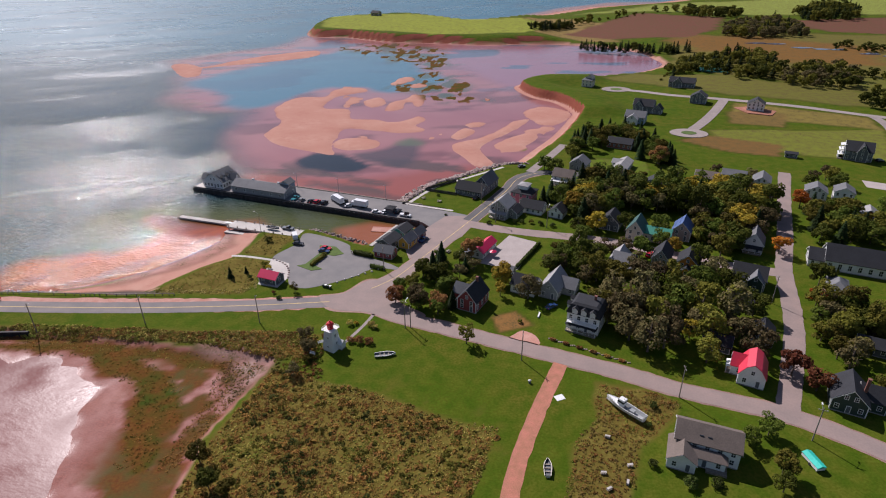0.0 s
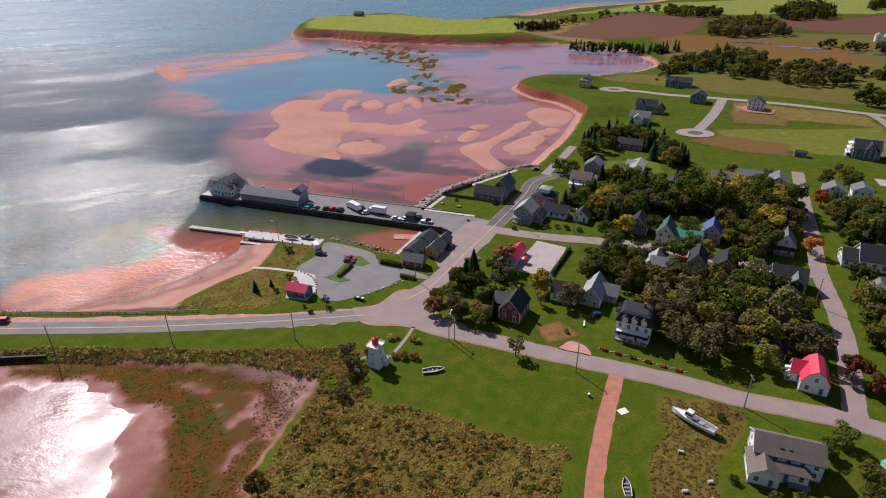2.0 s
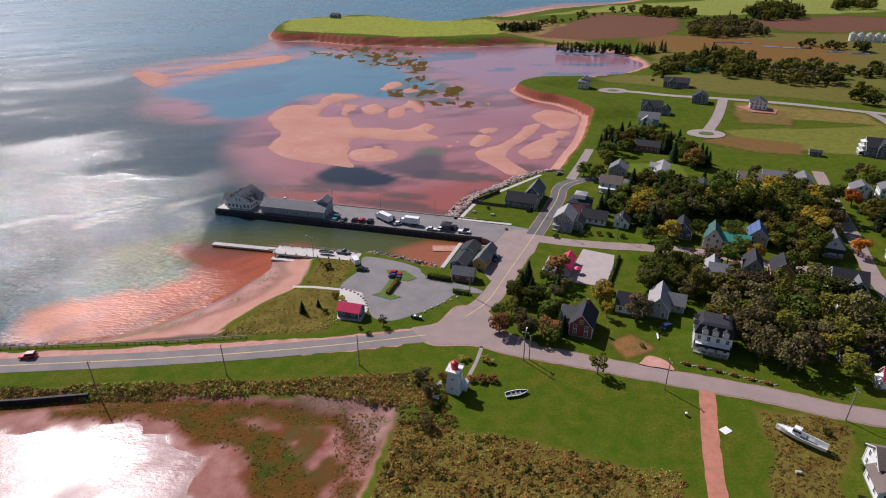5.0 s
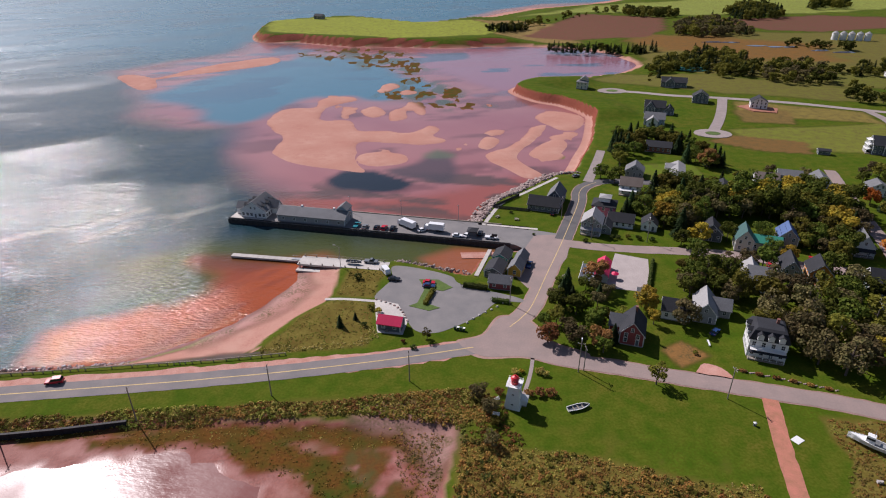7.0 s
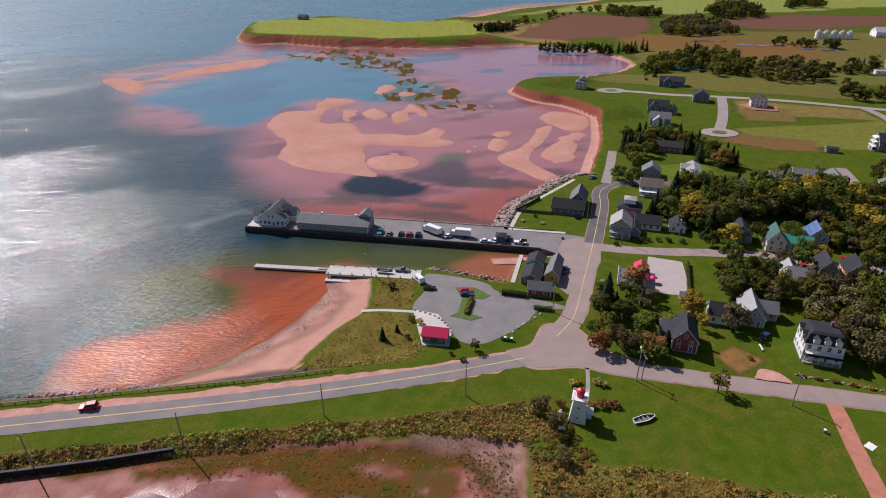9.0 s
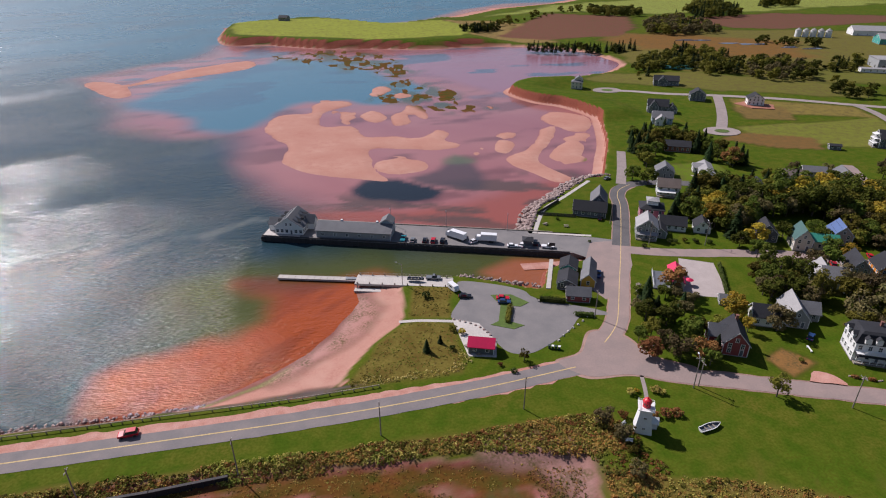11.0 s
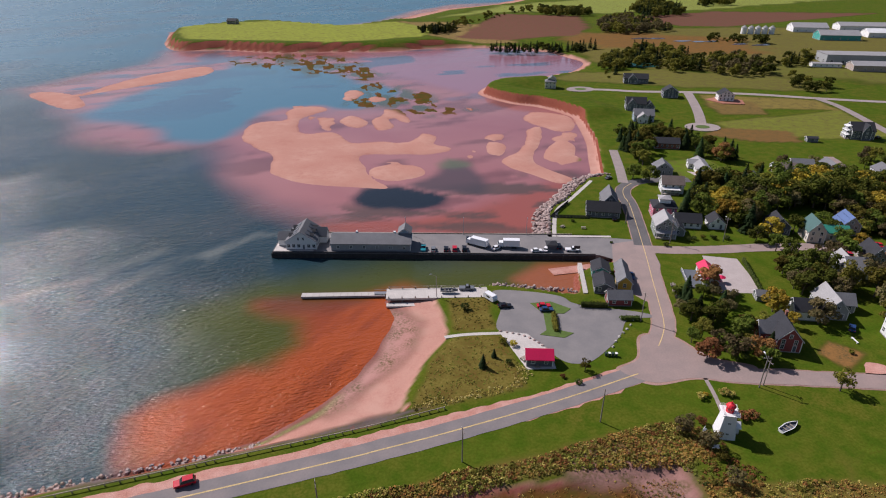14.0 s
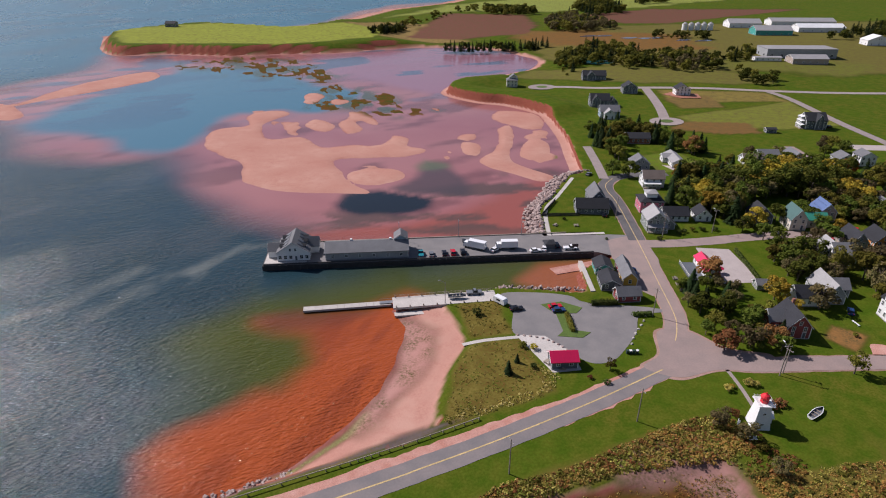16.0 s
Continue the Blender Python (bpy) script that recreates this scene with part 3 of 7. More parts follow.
SX = axis([(-6000, -1000, 250), (-1000, -340, 20), (-340, -200, 5), (-200, 60, 2), (60, 270, 6), (270, 1500, 100)])
SY = axis([(165, 320, 2), (320, 800, 4), (800, 1500, 15), (1500, 6000, 150)])
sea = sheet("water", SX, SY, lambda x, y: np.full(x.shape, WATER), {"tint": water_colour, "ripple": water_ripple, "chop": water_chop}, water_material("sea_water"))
tagged(sea, "shallow tidal sea over red sand flats", "sea", kind="structure")
def pond_colour(x, y, z):
    f = np.clip(0.5 + 0.9 * wander(x + 0.5 * y, y - 0.6 * x, 22, 4), 0, 1)[..., None]
    return np.array((0.16, 0.045, 0.036)) * (1 - f) + np.array((0.22, 0.09, 0.08)) * f


PX, PY = axis([(-600, -200, 40), (-200, -50, 3)]), axis([(40, 155, 3)])
pond = sheet("water_pond", PX, PY, lambda x, y: np.full(x.shape, POND), {"tint": pond_colour, "ripple": lambda x, y, z: 0.30 + 0.25 * wander(x, y, 20, 2), "chop": lambda x, y, z: np.clip(0.29 + 0.2 * wander(x + 0.5 * y, (y - 0.6 * x) * 1.8, 12, 4), 0.1, 0.45)}, water_material("pond_water", 0.3, ((0.07, 0.9), (0.5, 0.5), (1.6, 0.25)), 1.0, 0.35), keep=lambda x, y, z: field(x, y, POND_EDGE) > -3)
tagged(pond, "shallow reddish tidal pond behind the causeway", "pond", kind="structure")


# ---- roads ----
def ribbon(name, pts, width, z, m, label="", category="road", wobble=0.0, step_m=2.0, parent=None, smooth=True):
    line = curve_through(pts, step_m) if smooth else [Vector(p) for p in pts]
    me, verts, faces = bpy.data.meshes.new(name), [], []
    for i, p in enumerate(line):
        d = (line[min(i + 1, len(line) - 1)] - line[max(i - 1, 0)]).normalized()
        s = Vector((-d.y, d.x))
        t = i / max(1, len(line) - 1)
        wide = width if not isinstance(width, tuple) else width[0] + (width[1] - width[0]) * t
        a = wide / 2 + wobble * noise.noise((p.x * 0.3, p.y * 0.3, 1.0))
        b = wide / 2 + wobble * noise.noise((p.x * 0.3, p.y * 0.3, 9.0))
        verts += [(*(p + s * a), z), (*(p - s * b), z)]
        if i:
            k = 2 * i
            faces.append((k - 2, k - 1, k + 1, k))
    me.from_pydata(verts, [], faces)
    me.materials.append(m)
    ob = new(name, me)
    if parent:
        ob.parent = parent
    elif label:
        tagged(ob, label, category, kind="structure")
    return ob


def slab(name, outline, z0, z1, m, label="", category="", kind="structure", smooth=False, parent=None):
    pts = curve_through(outline, 1.5, True) if smooth else [Vector(p) for p in outline]
    bm = bmesh.new()
    f = bm.faces.new([bm.verts.new((p.x, p.y, z0)) for p in pts])
    if f.normal.z < 0:
        f.normal_flip()
    f.normal_update()
    up = bmesh.ops.extrude_face_region(bm, geom=[f])
    for v in up["geom"]:
        if isinstance(v, bmesh.types.BMVert):
            v.co.z = z1
    bmesh.ops.recalc_face_normals(bm, faces=bm.faces)
    bmesh.ops.triangulate(bm, faces=[q for q in bm.faces if len(q.verts) > 4])
    me = bpy.data.meshes.new(name)
    bm.to_mesh(me)
    bm.free()
    me.materials.append(m)
    ob = new(name, me)
    if parent:
        ob.parent = parent
    if label:
        tagged(ob, label, category, kind=kind)
    return ob


ribbon("road_shoulder", [(x, y + 1.7) for x, y in MAIN_ROAD[:4]] + [(-99, 166.9), (-85, 167.6), (-73, 168.4), (-60, 170), (-48, 172)], (13.0, 8.2), 0.02, M["shoulder"], "red gravel shoulder beside the causeway road", "road shoulder", 0.9)
slab("road_shoulder", [(-53, 175.0), (-44.6, 178.0), (-37.1, 187.8), (-27.4, 184), (-23.3, 172.4), (-14, 164.8), (-20.8, 159.8), (-34, 164.8), (-47, 166.2)], -0.1, 0.03, M["verge_gravel"], "red gravel edge where the roads meet", "road shoulder", smooth=True)
ribbon("road_shoulder", MAIN_ROAD[7:16], 7.7, 0.022, M["verge_gravel"], "pale gravel edge of the main street", "road shoulder", 0.3)
ribbon("road", MAIN_ROAD[:7], 6.8, 0.06, M["causeway_asphalt"], "worn grey asphalt causeway road with red verges", "road", 0.2)
ribbon("road", MAIN_ROAD[6:], 6.8, 0.064, M["asphalt"], "worn grey two-lane asphalt road through the village", "road", 0.2)
ribbon("road", [(-1, 241)] + MAIN_ROAD[12:], 6.9, 0.072, M["new_asphalt"], "darker resurfaced stretch of the main street", "road", 0.15)
ribbon("road_shoulder", EAST_ROAD, 7.3, 0.025, M["verge_gravel"], "red gravel edge of the village road", "road shoulder", 0.5)
ribbon("road", EAST_ROAD, 6.2, 0.07, M["asphalt"], "worn reddish grey asphalt village road", "road", 0.25)
ribbon("road", SIDE_ROAD, 6.5, 0.075, M["asphalt"], "worn asphalt side street among trees", "road", 0.3)
ribbon("road", RIGHT_ROAD, 6.0, 0.08, M["asphalt"], "wide worn asphalt street among trees", "road", 0.4)
ribbon("dirt_track", TRACK, 4.2, 0.03, M["dirt"], "red dirt track across the lawn", "dirt track", 0.35)

# ---- shapes ----
class Shape:
    """Corners and faces of one part."""
    def __init__(self):
        self.v, self.f = [], []

    def add(self, verts, faces):
        k = len(self.v)
        self.v += [tuple(p) for p in verts]
        self.f += [tuple(i + k for i in q) for q in faces]
        return self

    def box(self, x, y, z, sx, sy, sz, turn=0.0, taper=1.0):
        """Centre in plan, underside at z."""
        c, s = math.cos(turn), math.sin(turn)
        pts = []
        for h, w in ((0, 1), (sz, taper)):
            for a, b in ((-1, -1), (1, -1), (1, 1), (-1, 1)):
                u, t = a * sx / 2 * w, b * sy / 2 * w
                pts.append((x + u * c - t * s, y + u * s + t * c, z + h))
        return self.add(pts, [(3, 2, 1, 0), (4, 5, 6, 7), (0, 1, 5, 4), (1, 2, 6, 5), (2, 3, 7, 6), (3, 0, 4, 7)])

    def cyl(self, a, b, r0, r1, n=8):
        a, b = Vector(a), Vector(b)
        d = (b - a).normalized()
        u = d.orthogonal().normalized()
        w = d.cross(u)
        pts = []
        for p, r in ((a, r0), (b, r1)):
            pts += [p + r * (math.cos(2 * math.pi * i / n) * u + math.sin(2 * math.pi * i / n) * w) for i in range(n)]
        faces = [(i, (i + 1) % n, n + (i + 1) % n, n + i) for i in range(n)] + [tuple(range(n - 1, -1, -1)), tuple(range(n, 2 * n))]
        return self.add(pts, faces)

    def prism(self, section, y0, y1):
        """A section in x and z, drawn out along y."""
        n = len(section)
        pts = [(x, y0, z) for x, z in section] + [(x, y1, z) for x, z in section]
        return self.add(pts, [(i, (i + 1) % n, n + (i + 1) % n, n + i) for i in range(n)] + [tuple(range(n - 1, -1, -1)), tuple(range(n, 2 * n))])

    def prism_x(self, section, x0, x1):
        n = len(section)
        pts = [(x0, y, z) for y, z in section] + [(x1, y, z) for y, z in section]
        return self.add(pts, [(i, (i + 1) % n, n + (i + 1) % n, n + i) for i in range(n)] + [tuple(range(n - 1, -1, -1)), tuple(range(n, 2 * n))])

    def mesh(self, name, m, weld=False):
        me = bpy.data.meshes.new(name)
        me.from_pydata(self.v, [], self.f)
        bm = bmesh.new()
        bm.from_mesh(me)
        if weld:
            bmesh.ops.remove_doubles(bm, verts=bm.verts, dist=0.0005)
        bmesh.ops.recalc_face_normals(bm, faces=bm.faces)
        bm.to_mesh(me)
        bm.free()
        me.materials.append(m)
        return me


def part(name, shape, m, parent, label="", at=None, smooth=False):
    me = shape if isinstance(shape, bpy.types.Mesh) else shape.mesh(name, m)
    if smooth:
        me.polygons.foreach_set("use_smooth", [True] * len(me.polygons))
    ob = new(name, me)
    ob.parent = parent
    if at is not None:
        ob.matrix_basis = at
    if label:
        tagged(ob, label)
    return ob


def thing(name, label, category, m, group=""):
    ob = new(name)
    ob.empty_display_size = 0.5
    ob.matrix_basis = m
    return tagged(ob, label, category, group)


def single(name, shape, m, label, category, at=None, group="", smooth=False):
    ob = part(name, shape, m, None, "", at, smooth)
    return tagged(ob, label, category, group)


# ---- more materials ----
mat("white_paint", (0.74, 0.74, 0.72), 0.55, 0.05, 1.0, 0.004, 20, second=(0.66, 0.66, 0.64))
mat("cream_paint", (0.62, 0.56, 0.46), 0.6, 0.06, 1.0, 0.004, 20)
mat("grey_paint", (0.30, 0.31, 0.31), 0.65, 0.1, 1.0, 0.004, 20)
mat("slate_paint", (0.10, 0.11, 0.125), 0.65, 0.12, 1.0)
mat("sage_paint", (0.21, 0.235, 0.21), 0.65, 0.1, 1.0)
mat("red_paint", (0.26, 0.045, 0.045), 0.6, 0.12, 1.0)
mat("pink_paint", (0.60, 0.15, 0.22), 0.6, 0.08, 1.0)
mat("orange_paint", (0.62, 0.22, 0.03), 0.6, 0.08, 1.0)
mat("yellow_paint", (0.62, 0.36, 0.05), 0.6, 0.08, 1.0)
mat("green_paint", (0.02, 0.045, 0.035), 0.6, 0.12, 1.0)
mat("teal_paint", (0.05, 0.30, 0.26), 0.6, 0.1, 1.0)
mat("blue_paint", (0.25, 0.34, 0.42), 0.6, 0.1, 1.0)
mat("tan_paint", (0.40, 0.32, 0.27), 0.7, 0.1, 1.0)
mat("brick_red", (0.30, 0.10, 0.06), 0.8, 0.15, 1.5)
mat("roof_dark", (0.022, 0.023, 0.028), 0.9, 0.25, 1.4, 0.02, 9)
mat("roof_grey", (0.15, 0.15, 0.155), 0.9, 0.15, 1.4, 0.02, 9)
mat("roof_light", (0.30, 0.29, 0.285), 0.9, 0.12, 1.4, 0.02, 9)
mat("roof_brown", (0.155, 0.12, 0.10), 0.9, 0.15, 1.4, 0.02, 9)
mat("roof_red", (0.62, 0.035, 0.07), 0.5, 0.08, 1.0)
mat("roof_crimson", (0.60, 0.01, 0.075), 0.45, 0.06, 1.0)
mat("roof_green", (0.04, 0.27, 0.19), 0.5, 0.1, 1.0)
mat("roof_teal_dark", (0.03, 0.10, 0.09), 0.6, 0.15, 1.0)
mat("roof_blue", (0.05, 0.10, 0.24), 0.55, 0.1, 1.0)
mat("glass", (0.02, 0.025, 0.03), 0.08, 0.1, 1.0)
mat("stone_base", (0.28, 0.26, 0.25), 0.9, 0.2, 1.5)
mat("brick_chimney", (0.24, 0.10, 0.075), 0.9, 0.2, 2.0)
mat("bark", (0.12, 0.09, 0.07), 0.95, 0.3, 2.0, 0.02)
mat("metal_grey", (0.35, 0.36, 0.37), 0.4, 0.1, 1.0, metal=0.6)
mat("pole_wood", (0.26, 0.22, 0.19), 0.9, 0.2, 2.0)
mat("tyre", (0.02, 0.02, 0.02), 0.85, 0.1)
mat("red_light", (0.60, 0.02, 0.03), 0.4, 0.05)


# ---- houses ----
def frame_shape(w, h):
    """Casing, sill and glazing bars as one piece round four lights."""
    xs = [-w / 2 - 0.12, -w / 2, -0.025, 0.025, w / 2, w / 2 + 0.12]
    zs = [-0.1, 0, h / 2 - 0.03, h / 2 + 0.03, h, h + 0.12]
    k = {}
    f = Shape()
    for i, x in enumerate(xs):
        for j, z in enumerate(zs):
            for q, y in enumerate((-0.06, 0.06)):
                k[i, j, q] = len(f.v)
                f.v.append((x, y, z))
    solid = lambda i, j: 0 <= i < 5 and 0 <= j < 5 and not (i in (1, 3) and j in (1, 3))
    for i in range(5):
        for j in range(5):
            if solid(i, j):
                c = [(i, j), (i + 1, j), (i + 1, j + 1), (i, j + 1)]
                f.f.append(tuple(k[a, b, 0] for a, b in c))
                for (a, b), n in zip(((0, 1), (1, 2), (2, 3), (3, 0)), ((0, -1), (1, 0), (0, 1), (-1, 0))):
                    if not solid(i + n[0], j + n[1]):
                        f.f.append((k[(*c[b], 0)], k[(*c[a], 0)], k[(*c[a], 1)], k[(*c[b], 1)]))
    return f


WINDOWS = {}
def window_meshes(w, h, frame_m):
    key = (round(w, 2), round(h, 2), frame_m)
    if key not in WINDOWS:
        f = frame_shape(w, h)
        p = Shape().box(0, 0.0, 0, w, 0.05, h)
        WINDOWS[key] = f.mesh("window_frame", M[frame_m]), p.mesh("pane", M["glass"])
    return WINDOWS[key]


def window_at(parent, x, y, z, turn, w=0.9, h=1.4, frame_m="white_paint"):
    fm, pm = window_meshes(w, h, frame_m)
    f = part("window", fm, None, parent, "", pose(x, y, z, 0, 0, turn))
    part("pane", pm, None, f)
    return f


def roof_shape(w, d, eave, rise, over=0.45, thick=0.22, kind="gable"):
    """Roof whose ridge runs along y, over a body w wide and d deep."""
    r = Shape()
    hw = w / 2
    k = rise / hw
    if kind in ("gable", "gambrel"):
        if kind == "gable":
            side = [(0, eave + rise), (hw + over, eave - over * k)]
        else:
            side = [(0, eave + rise), (hw * 0.55, eave + rise * 0.68), (hw + over * 0.5, eave - 0.15)]
        for s in (-1, 1):
            for (xa, za), (xb, zb) in zip(side, side[1:]):
                n = 0.0
                sec = [(s * xa, za), (s * xb, zb), (s * xb, zb + thick), (s * xa, za + thick)]
                r.prism(sec, -d / 2 - over, d / 2 + over)
    elif kind == "hip":
        o, t = over, min(hw, d / 2) * 0.95
        a = [(-hw - o, -d / 2 - o, eave), (hw + o, -d / 2 - o, eave), (hw + o, d / 2 + o, eave), (-hw - o, d / 2 + o, eave)]
        b = [(-hw + t, -d / 2 + t, eave + rise), (hw - t, -d / 2 + t, eave + rise), (hw - t, d / 2 - t, eave + rise), (-hw + t, d / 2 - t, eave + rise)]
        lo = [(x, y, z - 0.2) for x, y, z in a]
        r.add(a + b + lo, [(0, 1, 5, 4), (1, 2, 6, 5), (2, 3, 7, 6), (3, 0, 4, 7), (4, 5, 6, 7), (8, 9, 1, 0), (9, 10, 2, 1), (10, 11, 3, 2), (11, 8, 0, 3), (11, 10, 9, 8)])
    elif kind == "mansard":
        rings = []
        for inset, z in ((-0.4, eave - 0.15), (-0.35, eave + 0.05), (0.75, eave + rise * 0.82), (1.6, eave + rise)):
            rings += [(sx * (hw - inset), sy * (d / 2 - inset), z) for sx, sy in ((-1, -1), (1, -1), (1, 1), (-1, 1))]
        faces = [(3, 2, 1, 0), (12, 13, 14, 15)]
        for q in range(3):
            faces += [(4 * q + i, 4 * q + (i + 1) % 4, 4 * q + 4 + (i + 1) % 4, 4 * q + 4 + i) for i in range(4)]
        r.add(rings, faces)
    return r


def body_shape(w, d, eave, rise, kind):
    hw = w / 2
    if kind == "gable":
        sec = [(-hw, 0), (hw, 0), (hw, eave), (0, eave + rise - 0.02), (-hw, eave)]
    elif kind == "gambrel":
        sec = [(-hw, 0), (hw, 0), (hw, eave), (hw * 0.55, eave + rise * 0.66), (0, eave + rise - 0.02), (-hw * 0.55, eave + rise * 0.66), (-hw, eave)]
    else:
        sec = [(-hw, 0), (hw, 0), (hw, eave), (-hw, eave)]
    return Shape().prism(sec, -d / 2, d / 2)


def volume(top, w, d, eave, rise, wall, roof, x=0, y=0, turn=0, kind="gable", storeys=2, windows=True, trim="white_paint", win=(0.9, 1.35), gap=2.6, loft=True):
    """One block of a house with its roof and windows, ridge along its own y."""
    p = pose(x, y, 0, 0, 0, turn)
    part("wall", body_shape(w, d, eave, rise, kind), M[wall], top, at=p)
    part("foundation", Shape().box(0, 0, -0.3, w + 0.1, d + 0.1, 0.6), M["stone_base"], top, at=p)
    part("roof", roof_shape(w, d, eave, rise, kind=kind), M[roof], top, at=p)
    if kind == "gable":
        for s in (-1, 1):
            b = Shape()
            k = rise / (w / 2)
            for q in (-1, 1):
                b.prism([(0, eave + rise - 0.16), (q * (w / 2 + 0.45), eave - 0.45 * k - 0.16), (q * (w / 2 + 0.45), eave - 0.45 * k + 0.1), (0, eave + rise + 0.1)], s * (d / 2 + 0.47) - 0.03, s * (d / 2 + 0.47) + 0.03)
            part("rake_board", b, M[trim], top, at=p)
        for sx in (-1, 1):
            for sy in (-1, 1):
                part("corner_board", Shape().box(sx * (w / 2 + 0.012), sy * (d / 2 + 0.012), 0.3, 0.22, 0.22, eave - 0.3), M[trim], top, at=p)
    if windows:
        rise_per = (eave - 0.4) / storeys
        for s in range(storeys):
            z = 0.4 + s * rise_per + 0.75
            if z + win[1] > eave - 0.05:
                z = eave - win[1] - 0.15
            for length, side in ((w, 0), (w, 180), (d, 90), (d, -90)):
                n = max(1, int(length / gap))
                off = d / 2 if side in (0, 180) else w / 2
                for i in range(n):
                    u = (i + 0.5) * length / n - length / 2
                    if s == 0 and side == 0 and i == n // 2 and n > 1:
                        q = p @ pose(u, -off - 0.02, 0, 0, 0, 0)
                        door = part("door", Shape().box(0, 0, 0.3, 1.15, 0.12, 2.25), M[trim], top, at=q)
                        part("door_panel", Shape().box(0, -0.05, 0.4, 0.85, 0.1, 2.0), M["slate_paint"], door)
                        continue
                    q = p @ pose(0, 0, 0, 0, 0, side) @ pose(u, -off - 0.02, z)
                    f, pane = window_meshes(*win, trim)
                    o = part("window", f, None, top, at=q)
                    part("pane", pane, None, o)
        if loft and kind in ("gable", "gambrel") and rise > 2.2:
            for side in (0, 180):
                us = (0,) if w < 7.5 else (-1.1, 1.1)
                for u in us:
                    q = p @ pose(0, 0, 0, 0, 0, side) @ pose(u, -d / 2 - 0.02, eave + rise * 0.12)
                    f, pane = window_meshes(0.8, 1.2, trim)
                    o = part("window", f, None, top, at=q)
                    part("pane", pane, None, o)


def chimney(top, x, y, z0, z1, m="brick_chimney"):
    part("chimney", Shape().box(x, y, z0, 0.7, 0.7, z1 - z0).box(x, y, z1, 0.86, 0.86, 0.18), M[m], top)


def dormer(top, x, y, z, wall, roof, w=1.6, depth=2.2, h=1.5, turn=0):
    p = pose(x, y, z, 0, 0, turn)
    d = part("dormer", body_shape(w, depth, h, 0.7, "gable"), M[wall], top, at=p)
    part("dormer_roof", roof_shape(w, depth, h, 0.7, 0.2, 0.12), M[roof], d)
    f, pane = window_meshes(0.8, 1.0, "white_paint")
    o = part("window", f, None, d, at=pose(0, -depth / 2 - 0.02, 0.3))


def porch(top, x, y, w, d, h, turn=0, roof="roof_grey", posts=4, deck="white_paint"):
    p = pose(x, y, 0, 0, 0, turn)
    part("porch_deck", Shape().box(0, 0, 0, w, d, 0.45), M["timber"], top, at=p)
    sec = [(-d / 2 - 0.2, h - 0.1), (d / 2, h + 0.5), (d / 2, h + 0.65), (-d / 2 - 0.2, h + 0.05)]
    part("porch_roof", Shape().prism_x(sec, -w / 2 - 0.2, w / 2 + 0.2), M[roof], top, at=p)
    for i in range(posts):
        u = -w / 2 + 0.15 + (w - 0.3) * i / (posts - 1)
        part("post", Shape().box(u, -d / 2 + 0.12, 0.45, 0.16, 0.16, h - 0.5), M["white_paint"], top, at=p)
    part("rail", Shape().box(0, -d / 2 + 0.12, 1.3, w, 0.07, 0.08).box(0, -d / 2 + 0.12, 0.65, w, 0.05, 0.06), M["white_paint"], top, at=p)


GRID = -25.0        # the village's streets run this way
FOOT = []           # plots that trees keep off
def house(name, label, corner, w, d, eave, rise, wall, roof, ridge="d", turn=GRID, kind="gable", storeys=2, category="house", keep=2.0, **k):
    """corner: the front right corner on the plan; w along the front, d away from the road; ridge: which of the two it follows."""
    a = radians(turn)
    ux, uy = math.cos(a), math.sin(a)
    cx, cy = corner[0] - ux * w / 2 - uy * d / 2, corner[1] - uy * w / 2 + ux * d / 2
    top = thing(name, label, category, pose(cx, cy, lift(cx, cy), 0, 0, turn))
    if ridge == "d":
        volume(top, w, d, eave, rise, wall, roof, kind=kind, storeys=storeys, **k)
    else:
        volume(top, d, w, eave, rise, wall, roof, turn=90, kind=kind, storeys=storeys, **k)
    FOOT.append((cx, cy, max(w, d) / 2 + keep))
    return top


def lift(x, y):
    return max(-0.05, float(ground_at(np.array([float(x)]), np.array([float(y)]))[0]))


h = house("red_house", "dark red wooden house with a black gable roof", (2.6, 166.4), 6.9, 9.8, 4.4, 3.9, "red_paint", "roof_dark")
volume(h, 5.0, 4.5, 3.9, 2.6, "red_paint", "roof_grey", x=-4.6, y=1.5, turn=90, storeys=1)
chimney(h, 0.3, 2.4, 7, 9.6)
h = house("mansard_house", "white three-storey house with a dark mansard roof and dormers", (40.7, 155.5), 10.2, 9.2, 6.4, 3.1, "white_paint", "roof_dark", kind="mansard", storeys=2, gap=2.1)
for u in (-2.6, 0.2, 3.0):
    dormer(h, u, -4.2, 6.6, "white_paint", "roof_dark", h=1.5)
for v in (-2, 1.6):
    dormer(h, -4.7, v, 6.6, "white_paint", "roof_dark", turn=-90)
porch(h, 0, -5.3, 9.6, 2.0, 2.9, roof="roof_dark", posts=6)
part("balcony", Shape().box(0, -5.4, 3.55, 9.4, 1.8, 0.12).box(0, -6.2, 4.4, 9.4, 0.06, 0.07).box(0, -6.2, 4.0, 9.4, 0.05, 0.05), M["white_paint"], h)
chimney(h, 2, 1, 8.5, 10.8)
h = house("grey_cottage", "grey shingled cottage with a pale grey roof among trees", (30.3, 175.8), 6.6, 11.5, 3.6, 3.8, "grey_paint", "roof_light", storeys=1)
volume(h, 6.0, 6.5, 3.0, 2.6, "grey_paint", "roof_grey", x=4.5, y=2.5, turn=90, storeys=1)
h = house("blue_roofed_house", "white house with a very dark blue gable roof", (22.5, 177.5), 8.5, 6.5, 3.6, 2.8, "white_paint", "roof_dark", ridge="w", storeys=1)
